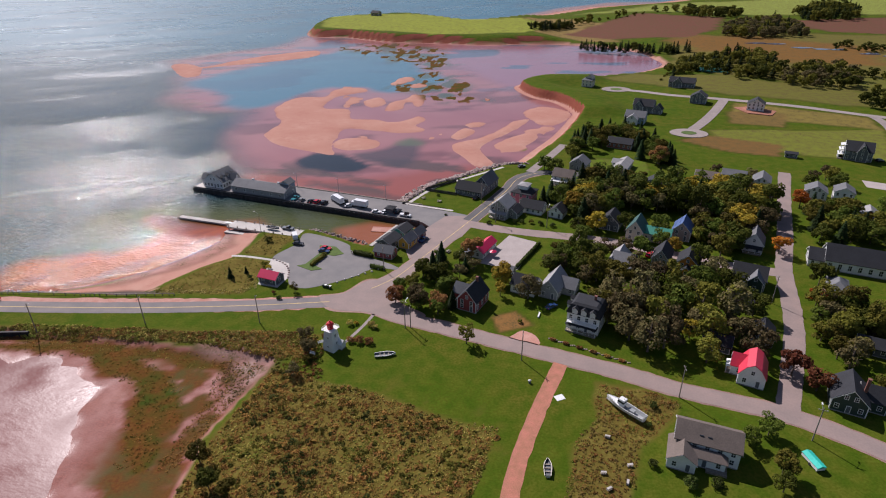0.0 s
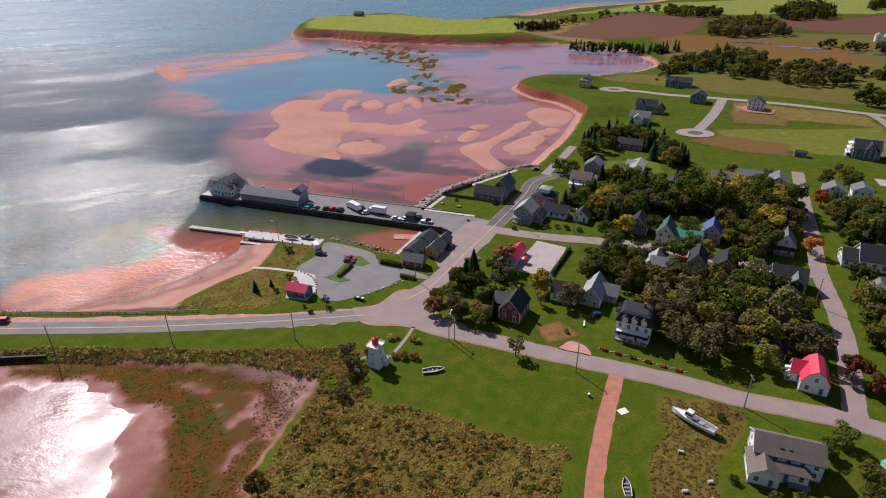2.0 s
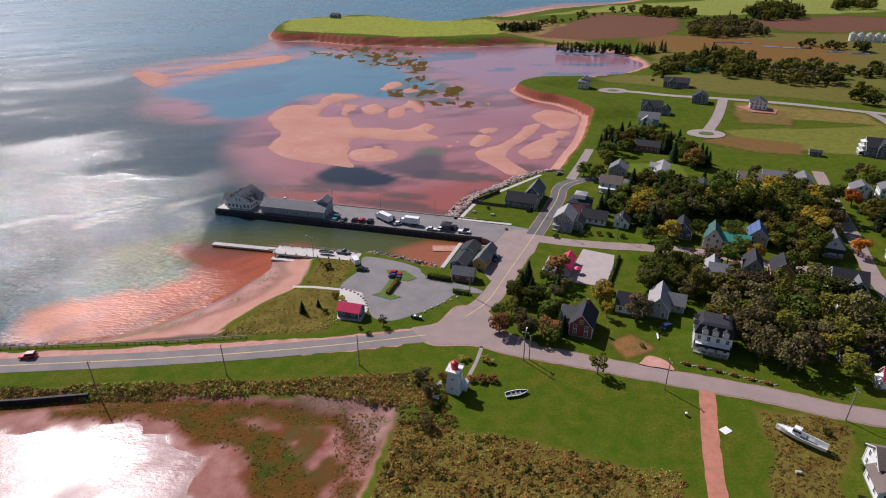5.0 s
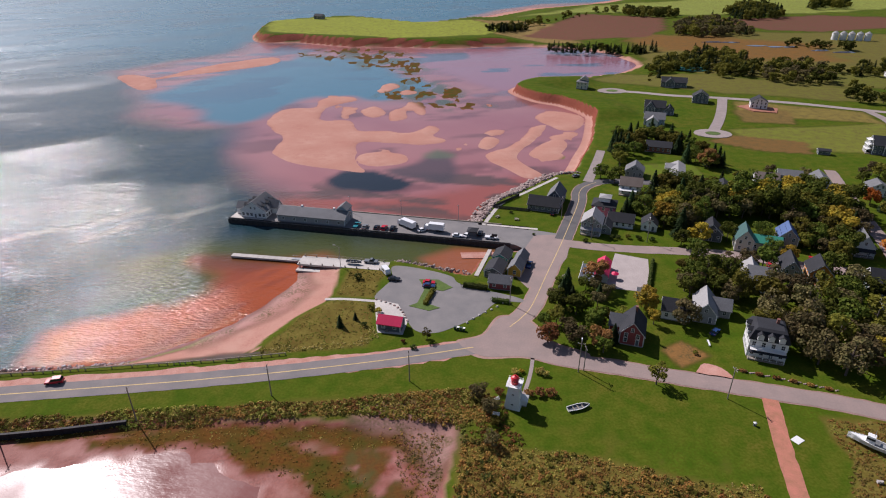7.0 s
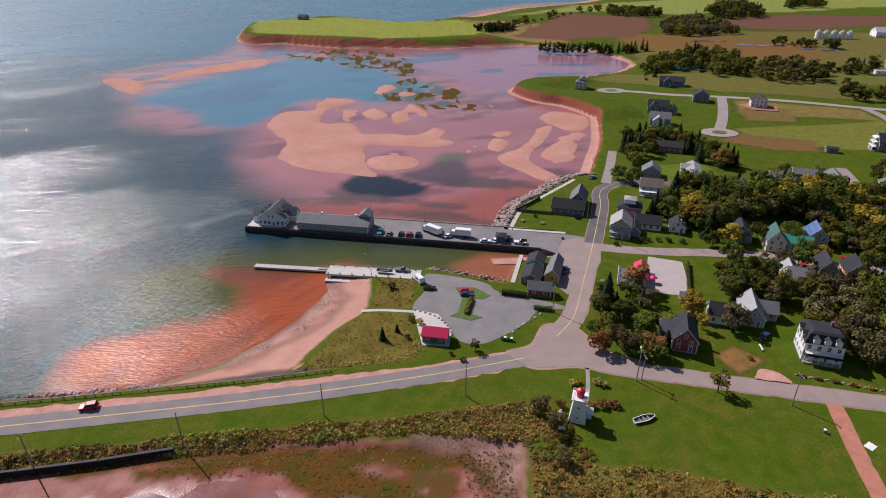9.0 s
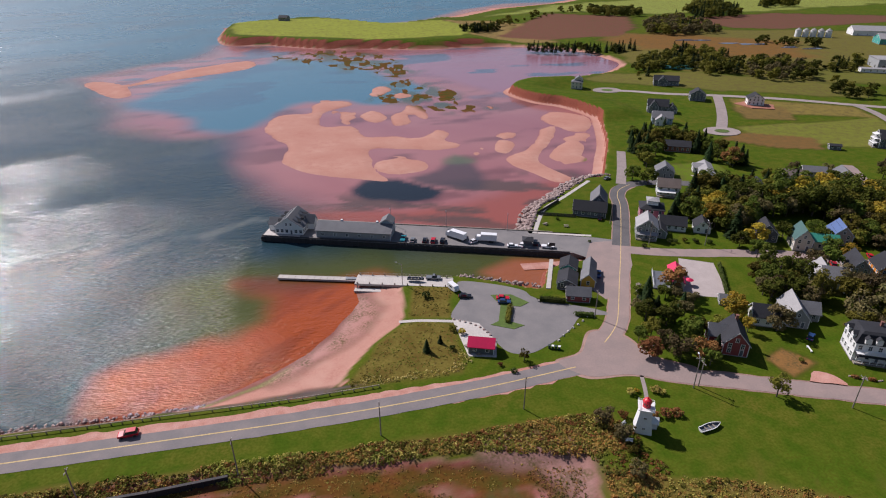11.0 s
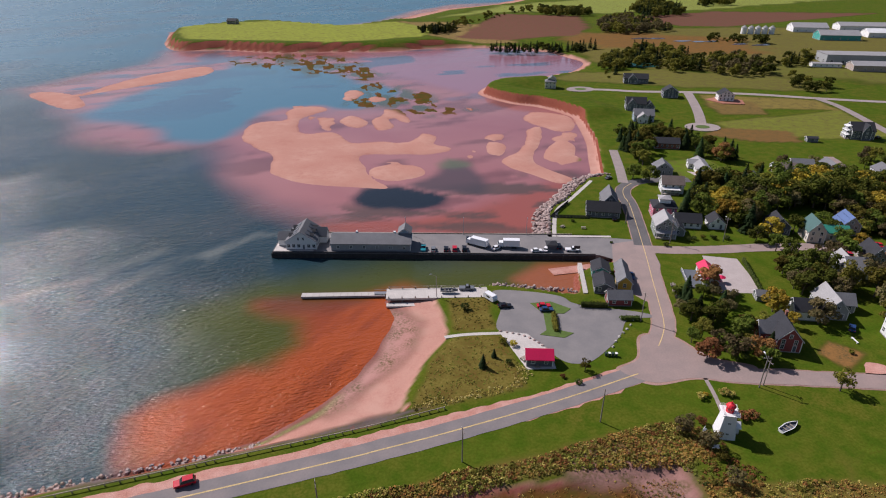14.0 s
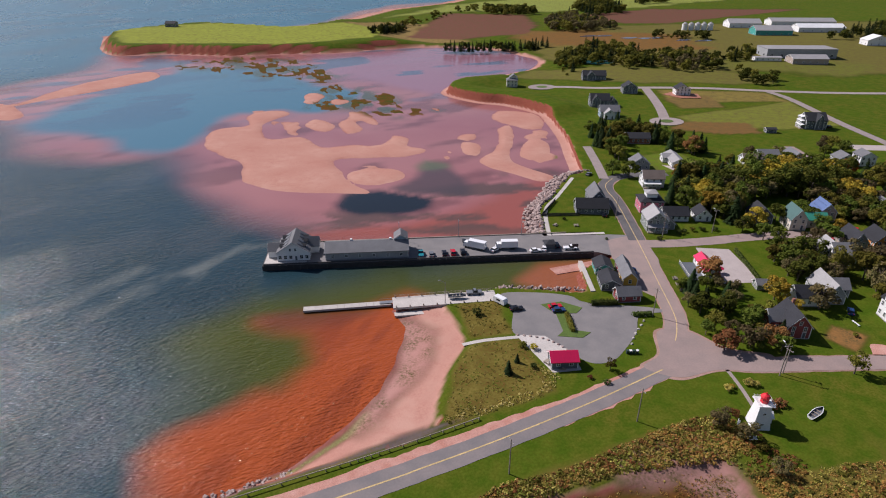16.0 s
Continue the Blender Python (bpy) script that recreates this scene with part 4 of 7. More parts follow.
h = house("red_roofed_house", "white house with a bright red gambrel roof", (81.6, 132.3), 6.8, 8.5, 3.6, 3.8, "white_paint", "roof_red", kind="gambrel", storeys=1)
volume(h, 4.2, 4.0, 3.6, 2.6, "white_paint", "roof_red", x=-3.4, y=1.5, turn=90, storeys=1)
porch(h, -5.6, 1.0, 3.4, 2.2, 2.5, turn=-90, roof="white_paint", posts=3)
h = house("large_white_house", "large white two-storey house with a brown roof and sunroom", (64.0, 103.8), 14.0, 7.6, 5.2, 2.6, "white_paint", "roof_brown", ridge="w", turn=-19, storeys=2)
volume(h, 6.0, 7.5, 3.2, 2.0, "white_paint", "roof_brown", x=-5.2, y=-5.2, storeys=1)
volume(h, 9.0, 3.0, 3.0, 1.2, "white_paint", "roof_brown", x=-0.2, y=-4.6, kind="hip", storeys=1)
part("deck", Shape().box(2.6, -5.6, 0, 4.5, 3.6, 0.5), M["timber"], h)
for u in (-1.6, 0.2):
    part("skylight", Shape().box(u, -2.0, 6.28, 0.9, 1.2, 0.15), M["glass"], h, at=pose(0, 0, 0, 0, 0, 0))
h = house("dark_green_house", "dark green house with white trim and black roof", (103.0, 122.6), 8.0, 9.5, 4.0, 3.6, "green_paint", "roof_dark", storeys=1)
volume(h, 6.5, 6.0, 3.6, 2.8, "green_paint", "roof_dark", x=5.5, y=2.0, turn=90, storeys=1)
chimney(h, 3.2, 0, 5, 9.0)
h = house("long_hall", "long white hall with a dark grey gable roof", (168.0, 188.6), 38.5, 11.0, 4.2, 4.4, "white_paint", "roof_dark", ridge="w", storeys=1, gap=3.2, win=(1.1, 1.9), turn=-22)
volume(h, 8.5, 5.5, 3.2, 3.0, "white_paint", "roof_dark", x=-21.8, y=-0.6, turn=90, storeys=1)
h = house("brick_house", "brown-red two-storey house with a grey hip roof", (126.6, 177.3), 6.2, 9.6, 5.0, 2.2, "brick_red", "roof_grey", kind="hip")
house("white_gabled_house", "white house with a steep black roof by the hall", (147.0, 170.5), 7.5, 10.0, 4.4, 4.0, "cream_paint", "roof_dark")
h = house("green_roofed_house", "white house with dark green roof and bright green wing roof", (69.5, 222.0), 6.4, 9.0, 5.2, 4.0, "cream_paint", "roof_teal_dark")
volume(h, 6.0, 10.5, 3.8, 2.0, "cream_paint", "roof_green", x=8.2, y=1.4, turn=90, storeys=1)
h = house("blue_roofed_cottage", "pale cottage with blue solar panels on its roof", (89.0, 223.5), 7.0, 8.5, 4.6, 3.6, "tan_paint", "roof_blue")
for q in range(3):
    for j in range(2):
        part("solar_panel", Shape().box(-2.9 + 1.6 * j, -2.6 + 2.4 * q, 5.75 + 1.63 * j, 0.05, 2.2, 0.05), M["glass"], h)
h = house("tan_house", "weathered tan house with a dark gable roof", (73.7, 198.9), 6.0, 9.5, 4.4, 3.6, "tan_paint", "roof_dark")
h = house("orange_house", "orange wooden house with a dark grey gable roof", (83.2, 195.1), 7.4, 8.6, 4.4, 3.6, "orange_paint", "roof_dark")
volume(h, 3.0, 3.0, 2.8, 1.4, "orange_paint", "roof_dark", x=0, y=-5.4, storeys=1, loft=False)
h = house("dark_teal_house", "dark teal house with grey roof and white trim", (103.1, 185.3), 10.6, 9.0, 4.2, 3.4, "green_paint", "roof_dark", ridge="w", storeys=1)
volume(h, 5.0, 6.0, 4.2, 2.6, "green_paint", "roof_grey", x=2.2, y=-3.6, storeys=1)
porch(h, -2.6, -5.6, 5.0, 2.0, 2.6)
house("garage", "white garage with a dark gable roof", (94.1, 172.2), 8.0, 6.0, 2.8, 2.0, "white_paint", "roof_dark", ridge="w", storeys=1, category="garage")
h = house("white_gable_cottage", "white cottage with steep gable and dark porch", (114.1, 214.0), 7.0, 8.5, 4.2, 4.2, "white_paint", "roof_grey", storeys=1)
porch(h, 0, -5.2, 6.6, 2.0, 2.6, roof="roof_dark")
h = house("sage_house", "grey-green shingled two-storey house with a pale grey roof", (15.5, 243.2), 8.2, 9.4, 5.2, 3.4, "sage_paint", "roof_light")
volume(h, 5.0, 7.0, 2.8, 2.0, "sage_paint", "roof_dark", x=5.4, y=1.0, storeys=1)
porch(h, 0, -5.6, 8.0, 2.0, 2.6, roof="roof_light")
h = house("pink_house", "bright pink square house with a hip roof and white cupola", (27.0, 259.0), 10.0, 9.0, 5.4, 2.2, "pink_paint", "roof_dark", kind="hip")
volume(h, 4.6, 4.6, 8.6, 0.9, "white_paint", "roof_light", kind="hip", storeys=1, windows=False)
house("long_cottage", "low white cottage with a dark gable roof", (31.0, 247.6), 10.5, 7.0, 2.9, 2.7, "white_paint", "roof_dark", ridge="w", storeys=1)
house("white_shed", "small white shed with a dark gable roof", (40.0, 244.0), 6.2, 6.8, 3.0, 2.6, "white_paint", "roof_dark", storeys=1, category="shed")
h = house("seaside_house", "weathered dark shingled house with a grey roof beside the seawall", (4.0, 267.2), 14.0, 7.5, 3.0, 3.2, "slate_paint", "roof_dark", ridge="w", storeys=1)
volume(h, 7.0, 12.0, 4.4, 4.0, "slate_paint", "roof_grey", x=3.6, y=9.5, storeys=2)
h = house("restaurant", "low white restaurant with a bright crimson roof", (4.8, 204.5), 4.4, 12.5, 2.9, 1.6, "white_paint", "roof_crimson", storeys=1)
part("parasol", Shape().cyl((4.4, -1.5, 0), (4.4, -1.5, 2.4), 0.04, 0.04, 6).cyl((4.4, -1.5, 2.1), (4.4, -1.5, 2.8), 1.5, 0.05, 10), M["roof_crimson"], h)
part("terrace", Shape().box(-5.2, -1.0, 0, 5.2, 13, 0.5), M["slate_paint"], h)
for s in (-1, 1):
    part("terrace_rail", Shape().box(-5.2 + s * 2.55, -1.0, 1.35, 0.1, 13, 0.1).box(-5.2 + s * 2.55, -1.0, 0.85, 0.07, 13, 0.07), M["white_paint"], h)
house("dark_shop", "black-stained waterfront shop building", (-27.9, 221.5), 6.0, 6.8, 2.8, 1.6, "teal_paint", "roof_dark", storeys=1, category="shop")
house("dark_workshop", "black-roofed waterfront workshop with grey walls", (-32.3, 211.0), 6.4, 8.2, 2.8, 1.6, "slate_paint", "roof_dark", storeys=1, category="shop")
house("red_shop", "small dark red gift shop with a grey roof", (-21.8, 219.0), 4.2, 6.0, 3.0, 2.0, "red_paint", "roof_grey", storeys=1, category="shop")
house("yellow_shop", "small yellow shop with a grey gable roof", (-25.0, 211.6), 4.8, 6.5, 3.2, 2.2, "yellow_paint", "roof_grey", storeys=1, category="shop")
house("shop_cabin", "small red and white cabin with a grey roof", (-30.6, 202.8), 7.6, 4.6, 2.8, 2.0, "red_paint", "roof_grey", ridge="w", storeys=1, category="shop", turn=-18)
h = house("kiosk", "small grey kiosk with white trim and a crimson roof", (-69.8, 181.0), 7.3, 4.8, 2.7, 1.7, "slate_paint", "roof_crimson", ridge="w", storeys=1, category="kiosk", turn=-19, loft=False)

# houses beyond the village
h = house("white_villa", "white two-storey villa with a grey hip roof on the point", (97, 520), 9, 9, 5.5, 2.6, "cream_paint", "roof_grey", kind="hip")
volume(h, 6, 6, 7.5, 2.2, "cream_paint", "roof_grey", x=1, y=1)
h = house("slate_house", "slate grey house with steep dark gables", (126, 432), 14, 9, 5.0, 4.0, "slate_paint", "roof_dark", ridge="w")
volume(h, 6, 8, 5.0, 3.6, "slate_paint", "roof_dark", x=-3, y=-2)
volume(h, 6, 7, 3.4, 3.2, "slate_paint", "roof_dark", x=10, y=-1, storeys=1)
h = house("grey_house", "light grey house with a broad dark roof and pale front", (113, 403), 13, 9, 4.6, 3.4, "blue_paint", "roof_grey", ridge="w")
volume(h, 7, 7, 4.0, 2.6, "white_paint", "roof_light", x=-1, y=-5, storeys=1)
house("black_barn", "black two-storey barn-like house", (171, 457), 11, 9, 5.0, 3.6, "slate_paint", "roof_dark")
h = house("dark_bungalow", "long dark bungalow with a black hip roof", (178, 508), 20, 9, 4.2, 3.4, "slate_paint", "roof_dark", ridge="w", storeys=1)
volume(h, 7, 9, 4.2, 3.4, "slate_paint", "roof_dark", x=-3, y=-2, storeys=1)
house("white_farmhouse", "white farmhouse with dark roof on red bare earth", (204, 434), 11, 9, 5.0, 3.4, "white_paint", "roof_dark", ridge="d")
h = house("porch_house", "dark blue house with white trim and stepped white porches", (219, 328), 13, 11, 5.6, 4.2, "slate_paint", "roof_dark", ridge="w")
volume(h, 5, 6, 5.6, 4.0, "slate_paint", "roof_dark", x=1.5, y=-3.6)
for q in range(3):
    porch(h, -8.2 + 0.3 * q, -1.5 + q * 0.6, 7 - q, 2.6, 2.6 + 2.4 * q, turn=-90, roof="white_paint")
h = house("porch_cottage", "white house with brown roof and a columned porch", (49, 284), 10, 7.5, 4.8, 3.0, "white_paint", "roof_brown", ridge="w")
porch(h, -1, -4.8, 8, 2.2, 2.7, roof="white_paint", posts=5)
h = house("grey_gable_house", "weathered grey gabled house with a pale green roof", (60, 308), 9, 8, 3.6, 3.2, "grey_paint", "roof_grey", storeys=1)
h = house("long_white_house", "long low white house with a metal roof", (80, 303), 7, 17, 3.0, 1.8, "white_paint", "roof_light", storeys=1)
volume(h, 5, 6, 3.0, 1.6, "white_paint", "roof_light", x=-3, y=3, turn=90, storeys=1)
house("brown_house", "red-brown house with a dark roof among spruces", (92, 346), 14, 8, 3.4, 2.4, "brick_red", "roof_dark", ridge="w", storeys=1)
house("brown_bungalow", "low bungalow with a brown roof among trees", (123, 290), 11, 8, 3.0, 2.4, "white_paint", "roof_brown", ridge="w", storeys=1)
house("blue_bungalow", "low house with a blue-grey metal roof", (138, 294), 11, 7, 3.0, 2.0, "grey_paint", "roof_grey", ridge="w", storeys=1)
house("white_bungalow", "white bungalow with a grey gable roof", (146, 284), 8, 11, 3.4, 2.6, "white_paint", "roof_grey", storeys=1)
house("teal_cottage", "small cottage with teal gables among trees", (92, 278), 9, 8, 3.6, 3.0, "teal_paint", "roof_dark", storeys=1)
h = house("white_twin_house", "white house with two parallel grey gables", (58, 192), 7, 11, 4.4, 3.2, "white_paint", "roof_grey", ridge="w")
volume(h, 6, 7, 4.4, 3.0, "white_paint", "roof_light", x=-2, y=3.5)
h = house("white_corner_house", "white house with a dark grey roof", (166, 270), 9, 8, 4.2, 2.6, "white_paint", "roof_grey")
h = house("white_two_storey_house", "tall white house with a shallow grey roof", (176, 266), 8, 8, 5.6, 2.2, "white_paint", "roof_grey")
house("red_cottage", "small faded red cottage under trees", (176, 246), 7, 7, 3.2, 2.2, "brick_red", "roof_light", storeys=1)
house("street_shed", "small dark shed with white doors under trees", (78, 148), 7.5, 5.5, 2.8, 2.2, "slate_paint", "roof_dark", ridge="w", storeys=1, category="shed")
house("blue_shed", "pale blue shed with a dark roof", (92, 152), 6, 7, 3.4, 2.6, "blue_paint", "roof_dark", storeys=1, category="shed")
house("long_garage", "long dark garage with pale trim", (128, 146), 13, 6, 2.8, 1.8, "slate_paint", "roof_dark", ridge="w", storeys=1, category="garage")
house("garden_shed", "small grey garden shed beside the gravel lot", (15.5, 192), 4.2, 3.6, 2.2, 1.2, "sage_paint", "roof_grey", ridge="w", storeys=1, category="shed", loft=False)
house("black_shed", "low black field shed", (182, 334), 6, 3.5, 2.4, 0.8, "slate_paint", "roof_dark", ridge="w", storeys=1, category="shed", loft=False)
house("dark_cottage", "dark shingled cottage under trees", (62, 232), 8, 8, 4.0, 3.6, "slate_paint", "roof_dark", storeys=1)
house("headland_house", "lone dark house on the headland", (-168, 1026), 14, 10, 4.5, 3.0, "slate_paint", "roof_dark", ridge="w", category="house")
house("boxy_plant", "large grey flat-roofed plant building", (455, 500), 70, 26, 9, 1.0, "grey_paint", "roof_light", kind="hip", storeys=1, category="factory", gap=9, win=(2.5, 2.5))
house("plant_annex", "pale low annex of the plant", (420, 482), 34, 16, 5, 3, "tan_paint", "roof_light", ridge="w", storeys=1, category="factory", gap=6)
house("white_trailer", "long white trailer building", (390, 510), 26, 7, 3.4, 0.8, "white_paint", "roof_light", ridge="w", storeys=1, category="trailer", gap=5)
house("barn", "white barn with a pale green metal roof", (590, 715), 44, 24, 6, 5, "white_paint", "roof_light", ridge="w", storeys=1, category="barn", gap=9)
house("barn", "teal-sided barn with a pale roof", (560, 640), 46, 22, 6, 5, "teal_paint", "roof_light", ridge="w", storeys=1, category="barn", gap=9)
house("warehouse", "long white warehouse with a pale roof", (705, 690), 90, 24, 6, 4, "white_paint", "roof_light", ridge="w", storeys=1, category="warehouse", gap=12)
house("warehouse", "long white farm warehouse", (650, 635), 60, 22, 6, 4, "white_paint", "white_paint", ridge="w", storeys=1, category="warehouse", gap=12)
house("white_barn", "white gabled barn at the field edge", (590, 535), 26, 16, 6, 5, "white_paint", "white_paint", storeys=1, category="barn", gap=8)
for q in range(5):
    s = thing("silo", "white cylindrical grain silo with a conical roof", "silo", pose(474 + 8.2 * q, 738 - 3.2 * q, lift(480, 735)), "farm silos")
    part("barrel", Shape().cyl((0, 0, -0.3), (0, 0, 8), 3.6, 3.6, 16), M["white_paint"], s, smooth=False)
    part("cone", Shape().cyl((0, 0, 8), (0, 0, 10.5), 3.8, 0.3, 16), M["roof_light"], s)

# ---- waterfront ----
WA = radians(-17.5)                       # the wharf's line
WU, WV = Vector((math.cos(WA), math.sin(WA))), Vector((-math.sin(WA), math.cos(WA)))
WO = Vector((-143.5, 277.0))              # seaward corner towards the dock
def on_wharf(u, v, z=0.0, turn=0.0):
    p = WO + WU * u + WV * v
    return pose(p.x, p.y, z, 0, 0, math.degrees(WA) + turn)


quay = thing("wharf", "long timber-faced wharf with a worn grey deck", "wharf", on_wharf(0, 0))
tagged(quay, kind="structure")
part("deck", Shape().box(66, 9.2, -3.4, 132, 18.4, 3.4), M["lot_asphalt"], quay)
part("apron", Shape().box(8, 9.2, 0.004, 15.6, 18.0, 0.05), M["concrete"], quay)
part("fender_wall", Shape().box(63, -0.2, -3.2, 126, 0.4, 2.9).box(-0.2, 9, -3.2, 0.4, 18.6, 2.9), M["timber_dark"], quay)
part("kerb_beam", Shape().box(63, 0.1, 0.0, 126, 0.45, 0.4), M["timber_dark"], quay)
part("kerb_beam", Shape().box(60, 18.2, 0.0, 120, 0.4, 0.35), M["timber"], quay)
for q in range(50):
    part("fender_pile", Shape().box(1 + q * 2.5, -0.52, -3.4, 0.34, 0.34, 3.3), M["timber_dark"], quay)

h = thing("wharf_restaurant", "white harbour building with dark windows and grey gabled roofs", "restaurant", on_wharf(11.0, 8.6) @ Matrix.Scale(0.88, 4))
volume(h, 13.5, 14.0, 4.2, 4.6, "white_paint", "roof_grey", storeys=1, win=(1.2, 1.5), gap=2.2)
volume(h, 5.0, 13.5, 3.6, 2.4, "white_paint", "roof_grey", x=-4.2, y=-1.0, turn=90, storeys=1, windows=False)
volume(h, 4.5, 12.0, 4.0, 3.0, "white_paint", "roof_grey", x=4.0, y=2.0, turn=90, storeys=1, windows=False)
for s in (-1, 1):
    for v in (-4.2, 0.2, 4.4):
        dormer(h, s * 4.2, v, 5.0, "slate_paint", "roof_dark", w=2.0, depth=2.6, h=1.2, turn=90 * s)
for s in (-1, 1):
    for v in (-5.0, -1.6, 2.4, 5.2):
        part("skylight", Shape().box(0, 0, 0.0, 2.6, 1.9, 0.16), M["slate_paint"], h, at=pose(s * 3.0, v, 4.2 + 4.6 * (1 - 3.0 / 6.75) + 0.3, 0, s * math.degrees(math.atan(4.6 / 6.75)), 0))
h = thing("wharf_shed", "long low grey shed with a pale metal roof on the wharf", "shed", on_wharf(38.5, 6.6))
volume(h, 9.8, 31.0, 3.2, 2.2, "grey_paint", "roof_grey", turn=90, storeys=1, gap=4.5, win=(1.0, 1.0), loft=False)
volume(h, 4.6, 5.0, 6.0, 1.6, "blue_paint", "roof_grey", x=13.0, y=2.4, storeys=1, loft=False)
for u in (-6.0, 9.0):
    part("roof_vent", Shape().box(u, 0.6, 5.0, 1.2, 1.2, 1.1, taper=0.7), M["white_paint"], h)
sign = thing("notice_board", "dark notice board on two posts at the wharf entrance", "notice board", on_wharf(119, 2.0))
part("board", Shape().box(0, 0, 1.6, 2.4, 0.15, 1.3), M["timber_dark"], sign)
for s in (-1, 1):
    part("post", Shape().box(s * 1.0, 0, 0, 0.15, 0.15, 1.7), M["timber_dark"], sign)
for u in (75, 101, 51):
    lp = thing("lamp_post", "thin grey lamp post on the wharf edge", "lamp post", on_wharf(u, 17.6), "wharf lamps")
    part("pole", Shape().cyl((0, 0, 0), (0, 0, 8), 0.12, 0.08, 8), M["metal_grey"], lp)
    part("arm", Shape().cyl((0, 0, 7.9), (0, -1.4, 8.2), 0.06, 0.05, 6).box(0, -1.5, 8.1, 0.25, 0.6, 0.15), M["metal_grey"], lp)
hut = thing("hut", "small dark wharf booth with a black roof", "hut", on_wharf(109.5, 5.0))
volume(hut, 3.6, 3.6, 2.6, 1.0, "slate_paint", "roof_dark", kind="hip", storeys=1, windows=False)

DA = -14.5
dock = thing("dock", "grey timber dock with a long floating finger", "dock", pose(-90, 229.3, 0, 0, 0, DA))
part("landing", Shape().box(0, 0, -0.7, 35, 6.6, 0.75), M["concrete"], dock)
for q in range(8):
    for s in (-1, 1):
        part("dock_post", Shape().box(-16.5 + 4.5 * q, s * 3.1, -3.2, 0.35, 0.35, 3.9), M["timber"], dock)
fing = part("finger", Shape().box(-32.5, 2.2, -1.9, 29, 2.5, 0.7), M["concrete"], dock)
for q in range(12):
    part("deck_joint", Shape().box(-45.5 + 2.4 * q, 2.2, -1.195, 0.08, 2.45, 0.02), M["timber"], fing)
part("gangway", Shape().box(-18.6, 2.2, -1.0, 6.5, 1.4, 0.12).box(-18.6, 1.55, 0.0, 6.5, 0.06, 0.06).box(-18.6, 2.85, 0.0, 6.5, 0.06, 0.06), M["metal_grey"], dock)
part("ramp_float", Shape().box(-12.5, -4.8, -2.0, 9.5, 2.2, 0.6), M["concrete"], dock)
part("rail", Shape().box(0, 3.2, 0.95, 34, 0.07, 0.08).box(0, 3.2, 0.5, 34, 0.05, 0.06), M["timber"], dock)
lp = thing("lamp_post", "tall curved grey lamp post on the dock", "lamp post", pose(-91, 226.6, 0))
part("pole", Shape().cyl((0, 0, 0), (0, 0, 8.2), 0.13, 0.08, 8), M["metal_grey"], lp)
part("arm", Shape().cyl((0, 0, 8.1), (-1.6, 0.4, 9.0), 0.07, 0.05, 6).box(-1.9, 0.45, 8.95, 0.8, 0.3, 0.15), M["metal_grey"], lp)

slab("slipway_wall", [(-33.2, 235), (-31.8, 234.5), (-40.2, 214.2), (-41.8, 214.6)], -2.6, 0.25, M["concrete"], "pale concrete retaining wall beside the slipway", "wall")
slab("slipway", [(-44, 237.5), (-31, 236.6), (-14, 236.2), (-16, 233.6), (-32.5, 231.6), (-44, 232.5)], -2.6, -1.95, M["shoulder"], "reddish concrete boat slipway", "slipway")


def lump(r, seed):
    """A rough boulder of about fifty faces."""
    bm = bmesh.new()
    bmesh.ops.create_icosphere(bm, subdivisions=1, radius=r)
    rs = random.Random(seed)
    for v in bm.verts:
        v.co *= rs.uniform(0.75, 1.2)
        v.co.z *= 0.75
    me = bpy.data.meshes.new("boulder")
    bm.to_mesh(me)
    bm.free()
    me.materials.append(M["rock"])
    return me


BOULDERS = [lump(1.0, s) for s in range(6)]
rs = random.Random(11)
SEA_OUT = [(-38, 264), (-27, 287), (-11, 302), (8, 320), (24, 326), (31, 323)]
SEA_IN = [(-32, 262.5), (-20, 285), (-6, 297.5), (15, 316), (24, 320), (30, 319)]
rampart = thing("seawall", "sloping rampart of rough red-grey boulders", "seawall", pose(0, 0, 0))
tagged(rampart, kind="structure")
out_l, in_l = curve_through(SEA_OUT, 1.7), curve_through(SEA_IN, 1.7)
for i in range(64):
    a, b = out_l[min(int(i * len(out_l) / 64), len(out_l) - 1)], in_l[min(int(i * len(in_l) / 64), len(in_l) - 1)]
    for k in range(4):
        t = (k + rs.random() * 0.7) / 3.6
        p = a.lerp(b, t)
        s = rs.uniform(0.75, 1.35)
        part("boulder", BOULDERS[rs.randrange(6)], None, rampart, at=pose(p.x + rs.uniform(-0.5, 0.5), p.y + rs.uniform(-0.5, 0.5), -2.1 + 2.2 * t + rs.uniform(-0.1, 0.3), rs.uniform(-25, 25), rs.uniform(-25, 25), rs.uniform(0, 360)) @ Matrix.Diagonal((s, s, s, 1)))
part("rubble_core", Shape().add([(*p, -2.4) for p in out_l] + [(*p, 0.0) for p in in_l], [(i, i + 1, len(out_l) + min(i + 1, len(in_l) - 1), len(out_l) + min(i, len(in_l) - 1)) for i in range(min(len(out_l), len(in_l)) - 1)]), M["rock"], rampart)
bank = thing("harbour_riprap", "low riprap bank of small grey stones along the harbour", "riprap", pose(0, 0, 0))
tagged(bank, kind="structure")
